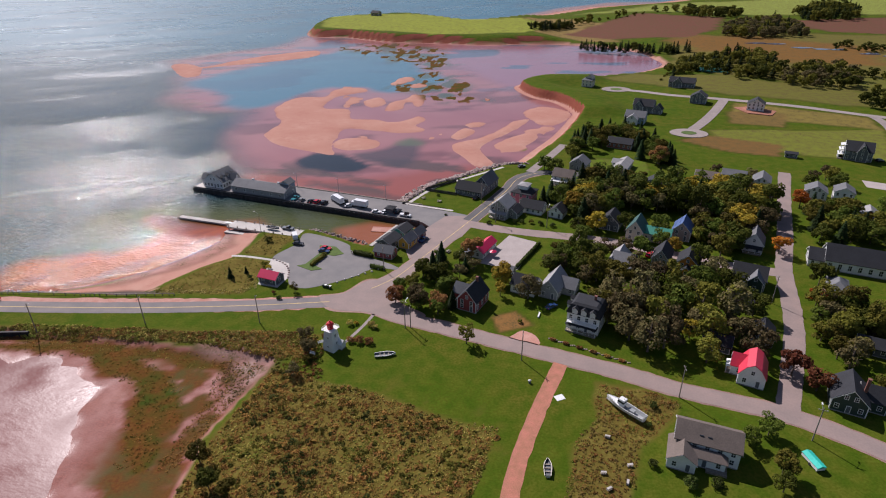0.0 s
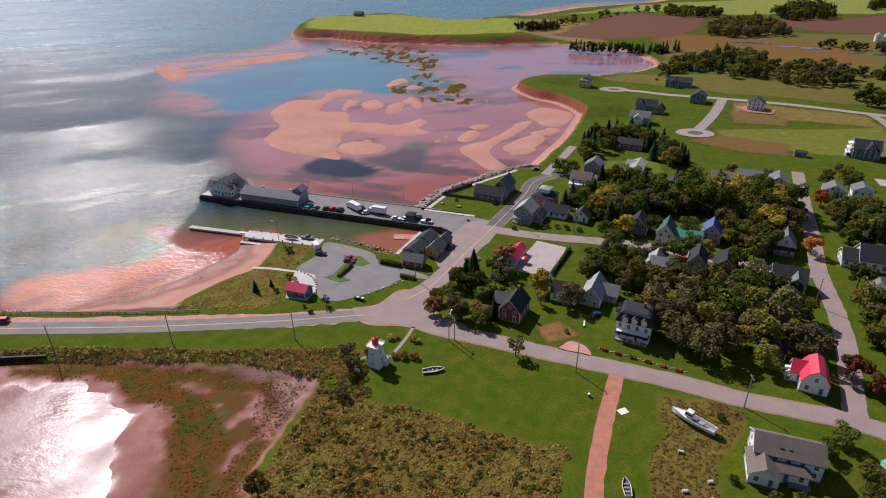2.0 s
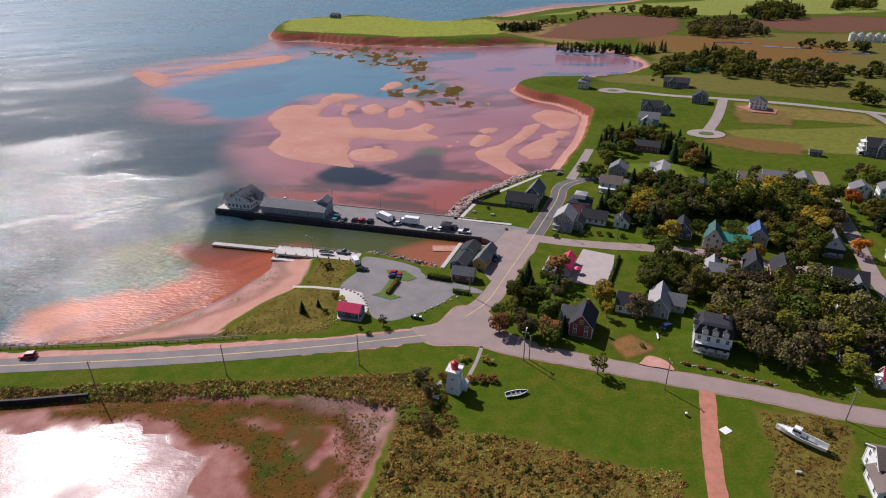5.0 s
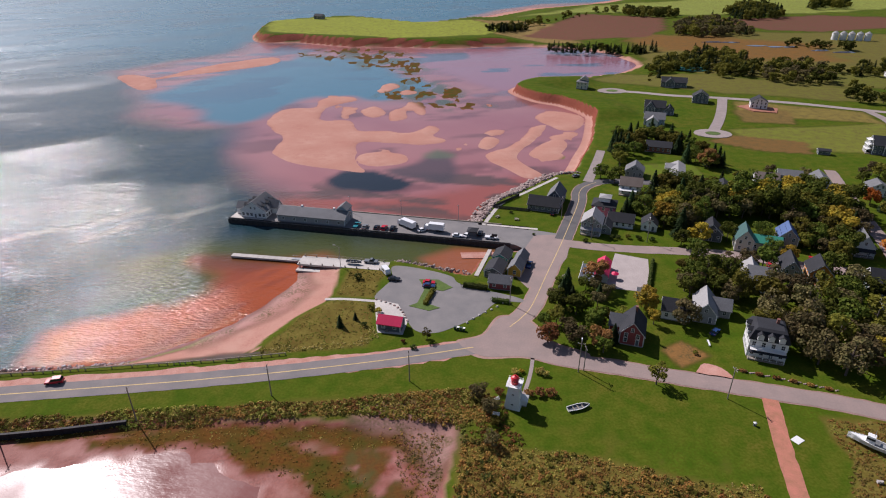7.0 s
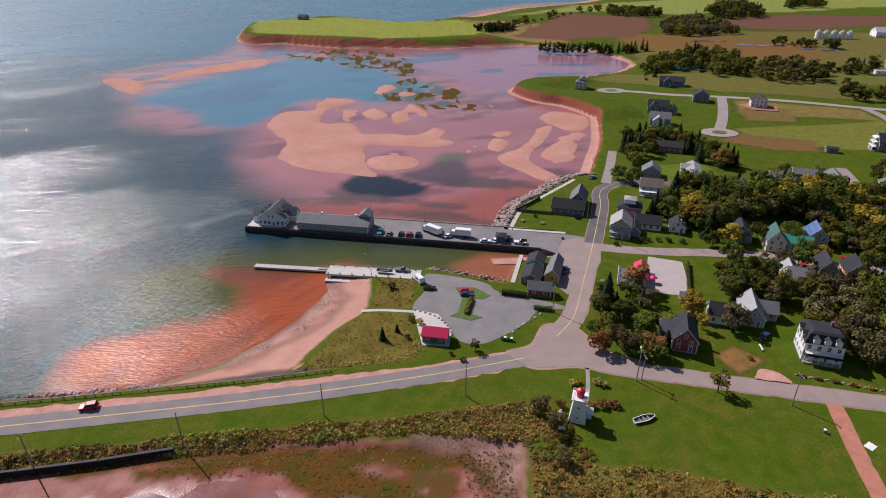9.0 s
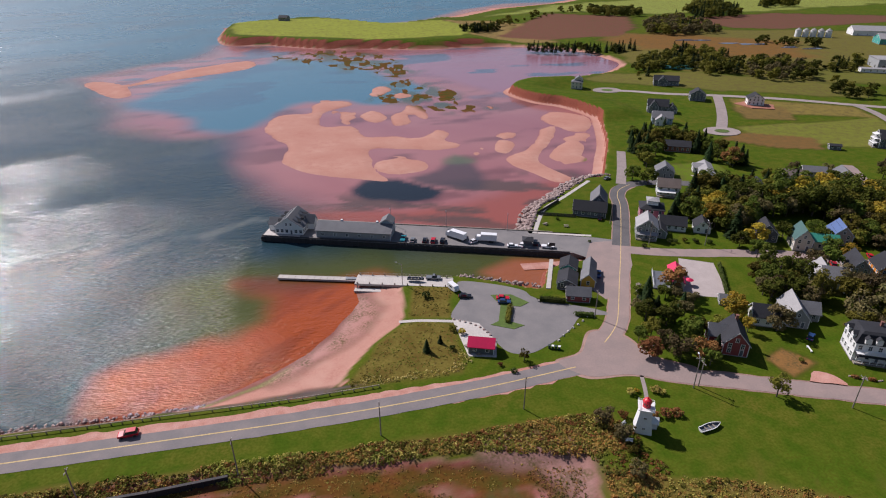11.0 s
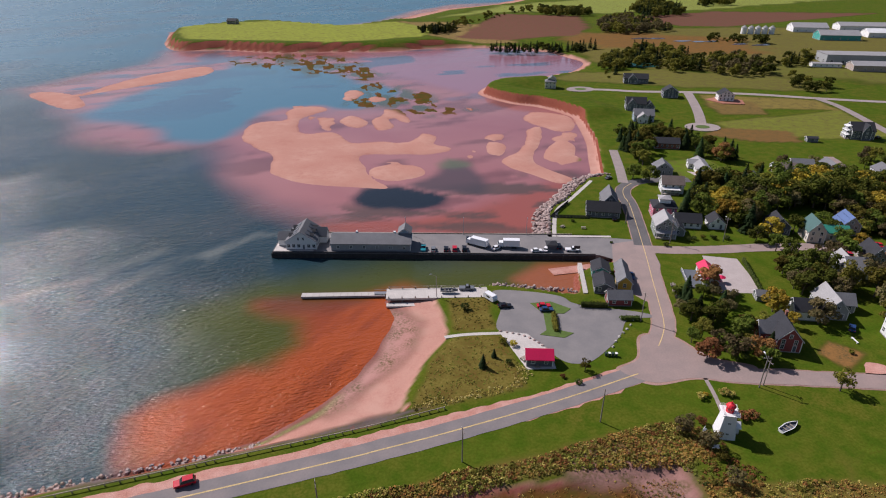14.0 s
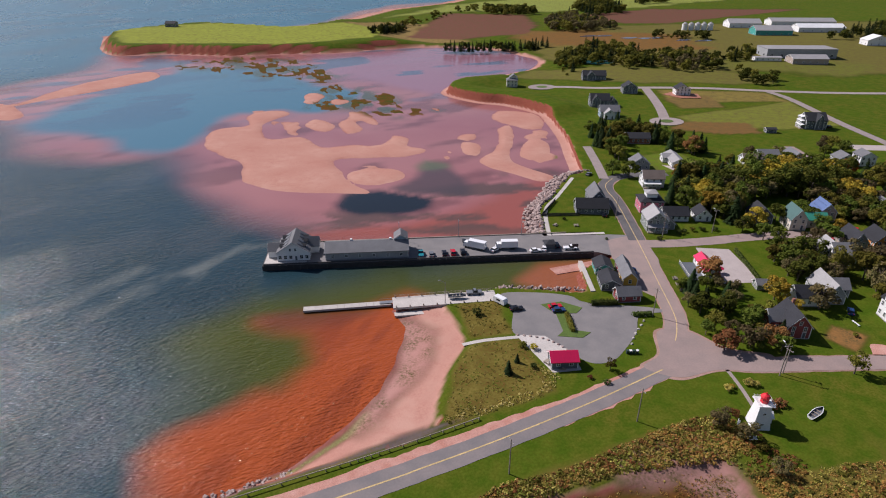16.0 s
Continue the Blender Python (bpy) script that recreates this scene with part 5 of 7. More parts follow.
for i in range(150):
    t = rs.random()
    p = Vector((-71, 229.5)).lerp(Vector((-58, 223.8)), t * 2) if t < 0.5 else Vector((-58, 223.8)).lerp(Vector((-43, 216.5)), t * 2 - 1)
    s = rs.uniform(0.35, 0.75)
    part("stone", BOULDERS[rs.randrange(6)], None, bank, at=pose(p.x + rs.uniform(-0.5, 0.9), p.y + rs.uniform(-0.3, 1.6), rs.uniform(-1.2, 0.1), rs.uniform(0, 90), 0, rs.uniform(0, 360)) @ Matrix.Diagonal((s, s, s, 1)))
# the shore's loose stones below the road
rub = Shape()
for i in range(900):
    u = rs.uniform(-290, -112)
    y = 172.4 + rs.uniform(0, 3.6) + (u + 116) * 0.0
    r = rs.uniform(0.15, 0.55)
    rub.box(u, y + 0.8, -1.3 - (y - 172.4) * 0.3 + rs.uniform(-0.2, 0.2), r * 2, r * 1.6, r, rs.uniform(0, 3), 0.6)
tagged(single("shore_stones", rub, M["rock"], "dark loose stones along the causeway's shore", "stones"), kind="stuff")
rail = thing("guard_rail", "long weathered wooden guard rail beside the causeway", "guard rail", pose(0, 0, 0))
gl = curve_through([(-290, 169.3), (-160, 171.3), (-128, 171.8), (-104, 173.2)], 3.0)
for a, b in zip(gl, gl[1:]):
    d = b - a
    part("rail", Shape().box((a.x + b.x) / 2, (a.y + b.y) / 2, 0.6, d.length, 0.16, 0.22, math.atan2(d.y, d.x)), M["timber"], rail)
for p in gl:
    part("post", Shape().box(p.x, p.y, -0.3, 0.22, 0.22, 1.15), M["timber"], rail)

# wall face and piles share one near-black colour; the cap is lighter
bulk = thing("bulkhead", "near-black timber bulkhead along the pond's bank", "retaining wall", pose(0, 0, 0))
tagged(bulk, kind="structure")
BULK = [(-230, 145.4), (-174.3, 146.6), (-157, 147.3), (-140.5, 148.7)]
for a, b in zip(BULK, BULK[1:]):
    a, b = Vector(a), Vector(b)
    d, mid = b - a, (a + b) / 2
    part("wall", Shape().box(mid.x, mid.y, -2.3, d.length + 0.1, 0.5, 2.5, math.atan2(d.y, d.x)), M["bulkhead_black"], bulk)
    part("cap_beam", Shape().box(mid.x, mid.y, 0.2, d.length + 0.2, 0.7, 0.2, math.atan2(d.y, d.x)), M["timber_dark"], bulk)
    for k in range(int(d.length / 2.5)):
        p = a.lerp(b, (k + 0.5) * 2.5 / d.length)
        part("pile", Shape().box(p.x, p.y - 0.38, -2.3, 0.32, 0.3, 2.4, math.atan2(d.y, d.x)), M["bulkhead_black"], bulk)

# ---- lighthouse ----
lh = thing("lighthouse", "white wooden pepper-pot lighthouse with a red lantern", "lighthouse", pose(-40.9, 145.6, 0, 0, 0, -25) @ Matrix.Scale(0.87, 4))
part("tower", Shape().box(0, 0, 0, 4.9, 4.9, 8.0, taper=0.63), M["white_paint"], lh)
part("cornice", Shape().box(0, 0, 7.6, 3.5, 3.5, 0.45, taper=1.2), M["white_paint"], lh)
part("gallery", Shape().box(0, 0, 8.05, 4.5, 4.5, 0.22), M["white_paint"], lh)
lan = part("lantern", Shape().cyl((0, 0, 8.27), (0, 0, 10.1), 1.1, 1.1, 12), M["red_light"], lh, "red octagonal lantern")
part("pane", Shape().cyl((0, 0, 9.15), (0, 0, 9.6), 1.12, 1.12, 8), M["glass"], lan)
part("lantern_roof", Shape().cyl((0, 0, 10.0), (0, 0, 10.15), 1.32, 1.32, 12).cyl((0, 0, 10.15), (0, 0, 10.7), 1.3, 0.95, 12).cyl((0, 0, 10.7), (0, 0, 11.05), 0.95, 0.3, 12).cyl((0, 0, 11.05), (0, 0, 11.6), 0.22, 0.14, 8), M["red_light"], lh)
for s in (-1, 1):
    part("gallery_rail", Shape().box(0, s * 2.15, 9.0, 4.3, 0.06, 0.06).box(0, s * 2.15, 8.65, 4.3, 0.05, 0.05), M["white_paint"], lh)
    part("gallery_rail", Shape().box(s * 2.15, 0, 9.0, 0.06, 4.3, 0.06).box(s * 2.15, 0, 8.65, 0.05, 4.3, 0.05), M["white_paint"], lh)
for z, side in ((1.2, 0), (5.2, 90), (4.6, 0), (2.4, 90)):
    off = 2.45 - (z + 0.6) * 0.113
    window_at(lh, off * math.sin(radians(side)) + 0.05 * math.sin(radians(side)), -off * math.cos(radians(side)), z, side, 0.7, 1.0)
volume(lh, 2.2, 2.4, 2.6, 1.0, "white_paint", "white_paint", x=2.6, y=1.4, turn=90, storeys=1, windows=False)
for q, (x, y) in enumerate(((-46.2, 142.0), (-45.0, 147.5))):
    b = thing("bench", "small white wooden garden bench near the lighthouse", "bench", pose(x, y, 0, 0, 0, 50 * q - 20), "lighthouse benches")
    part("seat", Shape().box(0, 0, 0.4, 1.8, 0.5, 0.08), M["white_paint"], b)
    part("backrest", Shape().box(0, 0.25, 0.45, 1.8, 0.07, 0.6), M["white_paint"], b)
    for s in (-1, 1):
        part("leg", Shape().box(s * 0.8, 0, 0, 0.08, 0.45, 0.4), M["white_paint"], b)
ribbon("footpath", [(-31.2, 165), (-33.5, 158), (-36.5, 151), (-38.5, 147)], 1.1, 0.03, M["lane_gravel"], "worn footpath from the road to the lighthouse", "footpath")


# ---- boats ----
def boat(name, label, m, length, beam, high, hull="white_paint", inner="slate_paint", cabin=False, seats=3):
    top = thing(name, label, "boat", m)
    n, rings = 9, []
    for i in range(n + 1):
        t = i / n
        w = beam / 2 * min(1, 0.78 + 0.5 * t) * (1 - max(0, (t - 0.45) / 0.55) ** 2.2)
        sheer = high * (1 + 0.35 * max(0, t - 0.3) ** 2)
        x = (t - 0.5) * length
        rings.append([(x, -w - 0.02, sheer), (x, -w * 0.72, high * 0.3), (x, 0, high * 0.12 * (t > 0.8)), (x, w * 0.72, high * 0.3), (x, w + 0.02, sheer), (x, max(w - 0.14, 0), sheer), (x, max(w * 0.6, 0.0), high * 0.4), (x, -max(w * 0.6, 0.0), high * 0.4), (x, -max(w - 0.14, 0), sheer)])
    out, ins = Shape(), Shape()
    for a, b in zip(rings, rings[1:]):
        out.add(a[:6] + b[:6], [(k, k + 1, 7 + k, 6 + k) for k in range(5)])
        out.add([a[8], a[0], b[8], b[0]], [(0, 1, 3, 2)])
        ins.add(a[5:] + b[5:], [(k, k + 1, 5 + k, 4 + k) for k in range(3)])
    out.add(rings[0][:5] + [rings[0][5], rings[0][8]], [(0, 1, 2, 3, 4)])
    part("hull", out.mesh("hull", M[hull], True), None, top)
    part("interior", ins.mesh("interior", M[inner], True), None, top)
    for i in range(seats):
        part("thwart", Shape().box((i - seats / 2 + 0.3) * length * 0.2, 0, high * 0.62, 0.32, beam * 0.82, 0.07), M["timber"], top)
    if cabin:
        part("foredeck", Shape().add([(length * 0.12, -beam * 0.44, high * 1.02), (length * 0.12, beam * 0.44, high * 1.02), (length * 0.49, 0, high * 1.14)], [(0, 1, 2)]), M["white_paint"], top)
        c = part("wheelhouse", Shape().box(length * 0.1, 0, high * 0.9, length * 0.17, beam * 0.6, 1.7, taper=0.85), M["white_paint"], top)
        part("pane", Shape().box(length * 0.1, 0, high * 0.9 + 0.8, length * 0.162, beam * 0.58, 0.5, taper=0.95), M["glass"], c)
        part("engine_box", Shape().box(-length * 0.16, 0, high * 0.5, length * 0.16, beam * 0.4, 0.7), M["grey_paint"], top)
        part("mast", Shape().cyl((length * 0.06, 0, high), (length * 0.06, 0, high + 3.2), 0.05, 0.04, 6), M["metal_grey"], top)
    return top


boat("rowboat", "white open rowing boat resting on the lawn", pose(-24.2, 142.6, 0.0, 4, 0, 12), 6.4, 2.1, 0.8)
boat("fishing_boat", "white fishing boat with a wheelhouse in long grass", pose(42.2, 122.2, 0.3, 6, 0, 134), 11.5, 3.4, 1.5, inner="grey_paint", cabin=True, seats=0)
boat("dory", "cream dory with dark interior on the grass", pose(20.3, 101.8, 0.0, -5, 0, 85), 5.4, 2.0, 0.8, hull="cream_paint")
boat("covered_boat", "small boat hull painted light on its trailer", pose(-86, 228.2, 0.45, 0, 0, -16), 6.0, 1.9, 0.9, hull="slate_paint")
tarp = thing("covered_trailer", "white utility trailer under a bright turquoise tarpaulin", "trailer", pose(82.6, 106.8, 0, 0, 0, -78))
part("body", Shape().box(0, 0, 0.4, 5.2, 2.2, 0.9), M["white_paint"], tarp)
part("tarpaulin", Shape().prism_x([(-1.15, 1.2), (1.15, 1.2), (1.2, 1.32), (0, 1.75), (-1.2, 1.32)], -2.7, 2.7), mat("turquoise", (0.02, 0.50, 0.40), 0.45, 0.1), tarp)
for s in (-1, 1):
    part("wheel", Shape().cyl((0.3, s * 1.05, 0.35), (0.3, s * 1.25, 0.35), 0.35, 0.35, 12), M["tyre"], tarp)


# ---- cars ----
def car_meshes(kind):
    L, W = {"car": (4.5, 1.8), "suv": (4.7, 1.9), "pickup": (5.4, 1.95), "van": (5.6, 2.0)}[kind]
    hood, top = {"car": (0.85, 1.42), "suv": (1.0, 1.72), "pickup": (1.0, 1.75), "van": (1.2, 2.3)}[kind]
    b = Shape().prism([(-L / 2, 0.35), (L / 2, 0.35), (L / 2, hood * 0.82), (L / 2 - 0.2, hood * 0.95), (L * 0.2, hood), (-L / 2 + 0.1, hood), (-L / 2, hood * 0.8)], -W / 2, W / 2)
    x0, x1 = {"car": (-L * 0.36, L * 0.2), "suv": (-L * 0.46, L * 0.22), "pickup": (-L * 0.1, L * 0.24), "van": (-L * 0.48, L * 0.36)}[kind]
    c = Shape()
    lo = [(x0, -W / 2 + 0.04, hood), (x1, -W / 2 + 0.04, hood), (x1, W / 2 - 0.04, hood), (x0, W / 2 - 0.04, hood)]
    hi = [(x0 + 0.35, -W / 2 + 0.22, top), (x1 - 0.7, -W / 2 + 0.22, top), (x1 - 0.7, W / 2 - 0.22, top), (x0 + 0.35, W / 2 - 0.22, top)]
    c.add(lo + hi, [(0, 1, 5, 4), (1, 2, 6, 5), (2, 3, 7, 6), (3, 0, 4, 7), (4, 5, 6, 7)])
    r = Shape().box((x0 + 0.35 + x1 - 0.7) / 2, 0, top - 0.01, (x1 - x0 - 1.05) + 0.06, W - 0.4, 0.05)
    return L, W, b, c, r


def car(kind, colour, paint, x, y, turn, name=None, z=0.0, words=""):
    top = thing(name or {"suv": "suv", "pickup": "pickup_truck", "van": "van"}.get(kind, "car"), f"parked {colour} {kind if kind != 'suv' else 'sport utility car'} with dark windows{words}", "car", pose(x, y, lift(x, y) + 0.08 + z, 0, 0, turn), "parked cars")
    L, W, b, c, r = car_meshes(kind)
    part("body", b, M[paint], top)
    part("glazing", c, M["glass"], top)
    part("roof_panel", r, M[paint], top)
    for sx in (-1, 1):
        for sy in (-1, 1):
            w = part("wheel", Shape().cyl((sx * L * 0.31, sy * (W / 2 - 0.2), 0.33), (sx * L * 0.31, sy * (W / 2 + 0.02), 0.33), 0.33, 0.33, 12), M["tyre"], top)
    for sy in (-1, 1):
        part("headlight", Shape().box(L / 2 - 0.03, sy * W * 0.36, 0.62, 0.1, 0.35, 0.14), M["metal_grey"], top)
        part("tail_light", Shape().box(-L / 2 + 0.03, sy * W * 0.36, 0.68, 0.1, 0.3, 0.16), M["red_light"], top)
    return top


mat("car_white", (0.75, 0.75, 0.75), 0.25, 0.03)
mat("car_black", (0.012, 0.012, 0.015), 0.2, 0.05)
mat("car_red", (0.50, 0.015, 0.03), 0.22, 0.05)
mat("car_blue", (0.02, 0.05, 0.14), 0.22, 0.05)
mat("car_grey", (0.16, 0.17, 0.18), 0.25, 0.05)
mat("car_teal", (0.02, 0.22, 0.26), 0.25, 0.05)
car("suv", "red", "car_red", -166, 166.4, 186, words=" on the causeway road")
WT = math.degrees(WA) + 90
for kind, colour, paint, u, v, t in (("pickup", "teal", "car_teal", 59, 3.4, WT), ("car", "dark grey", "car_grey", 63, 2.6, WT), ("car", "black", "car_black", 68, 3.0, WT), ("suv", "red", "car_red", 71.4, 3.2, WT), ("suv", "black", "car_black", 75.2, 3.4, WT),
                                     ("car", "black", "car_black", 77, 12, WT), ("suv", "black", "car_black", 83.5, 8.0, WT), ("car", "white", "car_white", 88, 4.6, WT - 50), ("car", "white", "car_white", 103.5, 2.4, WT - 84),
                                     ("car", "white", "car_white", 107.4, 3.8, WT - 20), ("suv", "black", "car_black", 112.6, 6.2, WT), ("pickup", "white", "car_white", 117.6, 3.4, WT - 90)):
    p = WO + WU * u + WV * v
    car(kind, colour, paint, p.x, p.y, t, words=" on the wharf")
for kind, colour, paint, x, y, t, w in (("pickup", "dark grey", "car_grey", -79.5, 228.6, -15, " on the dock"), ("car", "black", "car_black", -71, 214.2, -10, " in the car park"), ("car", "red", "car_red", -58.6, 210.6, -14, " in the car park"), ("car", "blue", "car_blue", -58.8, 208.2, -14, " in the car park"),
                                        ("pickup", "dark teal", "car_blue", -20, 220, 66, " by the shops"), ("car", "pale blue", "car_grey", -2, 272.4, -22, " by the seaside house"), ("car", "black", "car_black", 1.5, 266.8, 60, " by the street"), ("car", "dark red", "car_red", 89, 214, 60, " by the side street"),
                                        ("car", "dark blue", "car_blue", 28, 171.5, 40, " in a garden"), ("car", "white", "car_white", 74, 203, 20, " on a drive"), ("suv", "red", "car_red", 70, 211, 60, " on a drive"), ("suv", "black", "car_black", 225, 330, 10, " beside a house"), ("car", "grey", "car_grey", 26, 313.8, 30, " by the seawall")):
    car(kind, colour, paint, x, y, t, words=w)


def lorry(x, y, turn, label, box_len=7.0):
    top = thing("box_truck", label, "truck", pose(x, y, 0.08, 0, 0, turn))
    part("cargo_box", Shape().box(-0.8, 0, 0.9, box_len, 2.45, 2.6), M["car_white"], top)
    cab = part("cab", Shape().prism([(box_len / 2 - 0.7, 0.5), (box_len / 2 + 1.3, 0.5), (box_len / 2 + 1.3, 1.5), (box_len / 2 + 0.8, 2.5), (box_len / 2 - 0.7, 2.5)], -1.1, 1.1), M["car_white"], top)
    part("windscreen", Shape().box(box_len / 2 + 1.02, 0, 1.55, 0.5, 1.9, 0.75), M["glass"], cab)
    part("chassis", Shape().box(0, 0, 0.5, box_len + 1.5, 1.0, 0.4), M["tyre"], top)
    for sx in (-0.36, -0.22, 0.5):
        for s in (-1, 1):
            part("wheel", Shape().cyl((sx * box_len, s * 0.95, 0.48), (sx * box_len, s * 1.22, 0.48), 0.48, 0.48, 12), M["tyre"], top)


p = WO + WU * 93 + WV * 6
lorry(p.x, p.y, WT + 88, "white box truck parked on the wharf", 6.5)
p = WO + WU * 80.5 + WV * 7
lorry(p.x, p.y, WT + 60, "white box truck parked askew on the wharf", 7.0)
tr = thing("camper_trailer", "small white camper trailer at the edge of the car park", "trailer", pose(-74, 220, 0, 0, 0, 112))
part("body", Shape().prism([(-2.4, 0.5), (2.2, 0.5), (2.5, 1.2), (2.0, 2.4), (-2.0, 2.4), (-2.5, 1.5)], -1.0, 1.0), M["car_white"], tr)
part("window", Shape().box(0, 0, 1.3, 1.6, 2.03, 0.6), M["glass"], tr)
for s in (-1, 1):
    part("wheel", Shape().cyl((0, s * 0.85, 0.34), (0, s * 1.02, 0.34), 0.34, 0.34, 12), M["tyre"], tr)

# ---- more roads, lots and lawns ----
ribbon("centre_line", MAIN_ROAD[:7], 0.38, 0.075, M["yellow_line"], "faded yellow centre line on the causeway", "road marking")
ribbon("centre_line", [(-35, 181), (-30, 186), (-25, 193), (-14, 215), (-2, 239), (16, 277), (21, 291), (26, 299), (34, 304.5)], 0.24, 0.085, M["yellow_line"], "faded yellow centre line on the main street", "road marking")
slab("junction", [(-52, 174.5), (-44, 177.5), (-36.5, 187), (-28, 183.5), (-24, 172), (-15, 164.5), (-21, 160.5), (-34, 165.5), (-46, 167)], -0.1, 0.066, M["asphalt"], "worn asphalt where the roads meet", "road", smooth=True)
slab("car_park", PARKING, -0.1, 0.05, M["lot_asphalt"], "grey asphalt car park near the beach", "car park", smooth=True)
slab("plaza", PLAZA, -0.1, 0.07, M["concrete"], "pale concrete plaza beside the kiosk", "plaza")
slab("gravel_lot", WHITE_LOT, -0.1, 0.05, M["gravel"], "pale gravel lot beside the restaurant", "car park")
slab("street_apron", [(-20, 232), (-12, 246), (-2, 246), (2, 240), (-4, 225), (-12, 214), (-24, 204), (-27, 214), (-19, 222)], -0.1, 0.045, M["asphalt"], "worn asphalt forecourt between wharf and shops", "road")
slab("wharf_apron", [(-36, 260), (-31, 258), (-8, 250), (0, 246), (-6, 234), (-18, 233.5), (-23, 240)], -0.1, 0.035, M["lot_asphalt"], "grey asphalt at the landward end of the wharf", "road")
slab("traffic_island", [(-62, 214), (-55, 213), (-50.5, 207), (-54, 205), (-57, 206), (-60.5, 197.5), (-56, 194.2), (-60, 192.8), (-66.5, 196.4), (-63.5, 198), (-60.4, 207)], 0, 0.16, mat("island_grass", (0.085, 0.14, 0.018), 0.95, 0.25, 2.0, 0.05), "raised grass island in the car park", "traffic island")
ribbon("footpath", [(-77, 200.5), (-88, 203), (-95, 203.5)], 1.4, 0.03, M["concrete"], "sandy footpath to the beach", "footpath")
ribbon("footpath", [(-31.5, 258.5), (-19, 282), (-5, 294.5), (16, 313.5)], 1.8, 0.04, M["concrete"], "pale walkway along the seawall", "footpath")
ribbon("footpath", [(-30, 258.8), (-9, 252)], 1.6, 0.042, M["concrete"], "pale path along the seaside lawn", "footpath")
slab("driveway", [(13, 153.6), (22, 150), (21.5, 155), (17.5, 157.5), (15, 155.5)], -0.1, 0.025, M["shoulder"], "bare reddish driveway by the road", "driveway", smooth=True)
slab("driveway", [(72, 296), (80, 294), (78, 306), (72, 312)], -0.1, 0.03, M["gravel"], "pale concrete driveway", "driveway")
slab("driveway", [(199, 300), (236, 282), (232, 272), (196, 290)], -0.1, lift(215, 286) + 0.04, M["gravel"], "pale gravel pad beside the field", "driveway")


def draped(name, pts, width, m, label, dz=0.08):
    """A lane that follows rising ground."""
    line = curve_through(pts, 5)
    me, verts, faces = bpy.data.meshes.new(name), [], []
    for i, q in enumerate(line):
        d = (line[min(i + 1, len(line) - 1)] - line[max(i - 1, 0)]).normalized()
        s = Vector((-d.y, d.x)) * width / 2
        for p in (q + s, q - s):
            verts.append((p.x, p.y, lift(p.x, p.y) + dz))
        if i:
            k = 2 * i
            faces.append((k - 2, k - 1, k + 1, k))
    me.from_pydata(verts, [], faces)
    me.materials.append(m)
    return tagged(new(name, me), label, "road", kind="structure")


draped("road", SUBDIVISION, 6.5, M["lane_gravel"], "pale gravel lane through the new houses", 0.15)
draped("road", SUB_RIGHT, 6.5, M["lane_gravel"], "pale gravel lane beside the fields", 0.17)
draped("road", SPUR, 7.0, M["lane_gravel"], "pale gravel spur lane", 0.2)
draped("road", LANE, 5.0, M["lane_gravel"], "short gravel lane to the shore", 0.1)
for (cx, cy, r) in ((137, 383, 10), (116, 512, 10)):
    ring = [(cx + r * math.cos(k * math.pi / 8) * 1.2, cy + r * math.sin(k * math.pi / 8)) for k in range(16)]
    slab("turning_circle", ring, 0, lift(cx, cy) + 0.3, M["lane_gravel"], "round gravel turning circle", "road")
    slab("turning_island", [(cx + (x - cx) * 0.4, cy + (y - cy) * 0.4) for x, y in ring], 0, lift(cx, cy) + 0.45, M["island_grass"], "small grass island in the turning circle", "traffic island")
slab("bare_earth", [(188, 446), (200, 450), (214, 436), (206, 424), (192, 430)], 0, lift(200, 437) + 0.3, M["dirt"], "bare red earth round the farmhouse", "earth")

# ---- poles and wires ----
def utility_pole(x, y, high=11.0, lamp=False, turn=0.0, arm=True, z=0.0):
    top = thing("utility_pole", "weathered wooden utility pole" + (" with a street lamp" if lamp else ""), "utility pole", pose(x, y, z, 0, 0, turn), "utility poles")
    part("pole", Shape().cyl((0, 0, -0.5), (0, 0, high), 0.17, 0.12, 8), M["pole_wood"], top)
    if arm:
        part("crossarm", Shape().box(0, 0, high - 0.8, 0.12, 2.2, 0.14), M["pole_wood"], top)
        for s in (-1, 0, 1):
            part("insulator", Shape().cyl((0, s * 0.9, high - 0.66), (0, s * 0.9, high - 0.45), 0.05, 0.05, 6), M["white_paint"], top)
    if lamp:
        part("lamp_arm", Shape().cyl((0, 0, high - 1.2), (1.9, 0, high - 0.5), 0.05, 0.04, 6), M["metal_grey"], top)
        part("lamp_head", Shape().box(2.2, 0, high - 0.6, 0.8, 0.3, 0.16), M["white_paint"], top)
    return top


POLES = [(-171, 147, 0), (-138.3, 149.5, 0), (-105.1, 155.2, 0), (-67.8, 157.7, 0), (-19.9, 157.2, 1), (-18.2, 157.6, 0), (16.4, 142.4, 0), (86, 114.2, 1), (-32.4, 194.3, 0), (10.4, 239.7, 0), (32.4, 235.3, 1), (58, 128.5, 0), (103, 178, 0), (4, 262, 0)]
for x, y, lamp in POLES:
    utility_pole(x, y, 8.5 if (x, y) == (-18.2, 157.6) else 10.5, bool(lamp), 70 if lamp else 0, z=0.0)

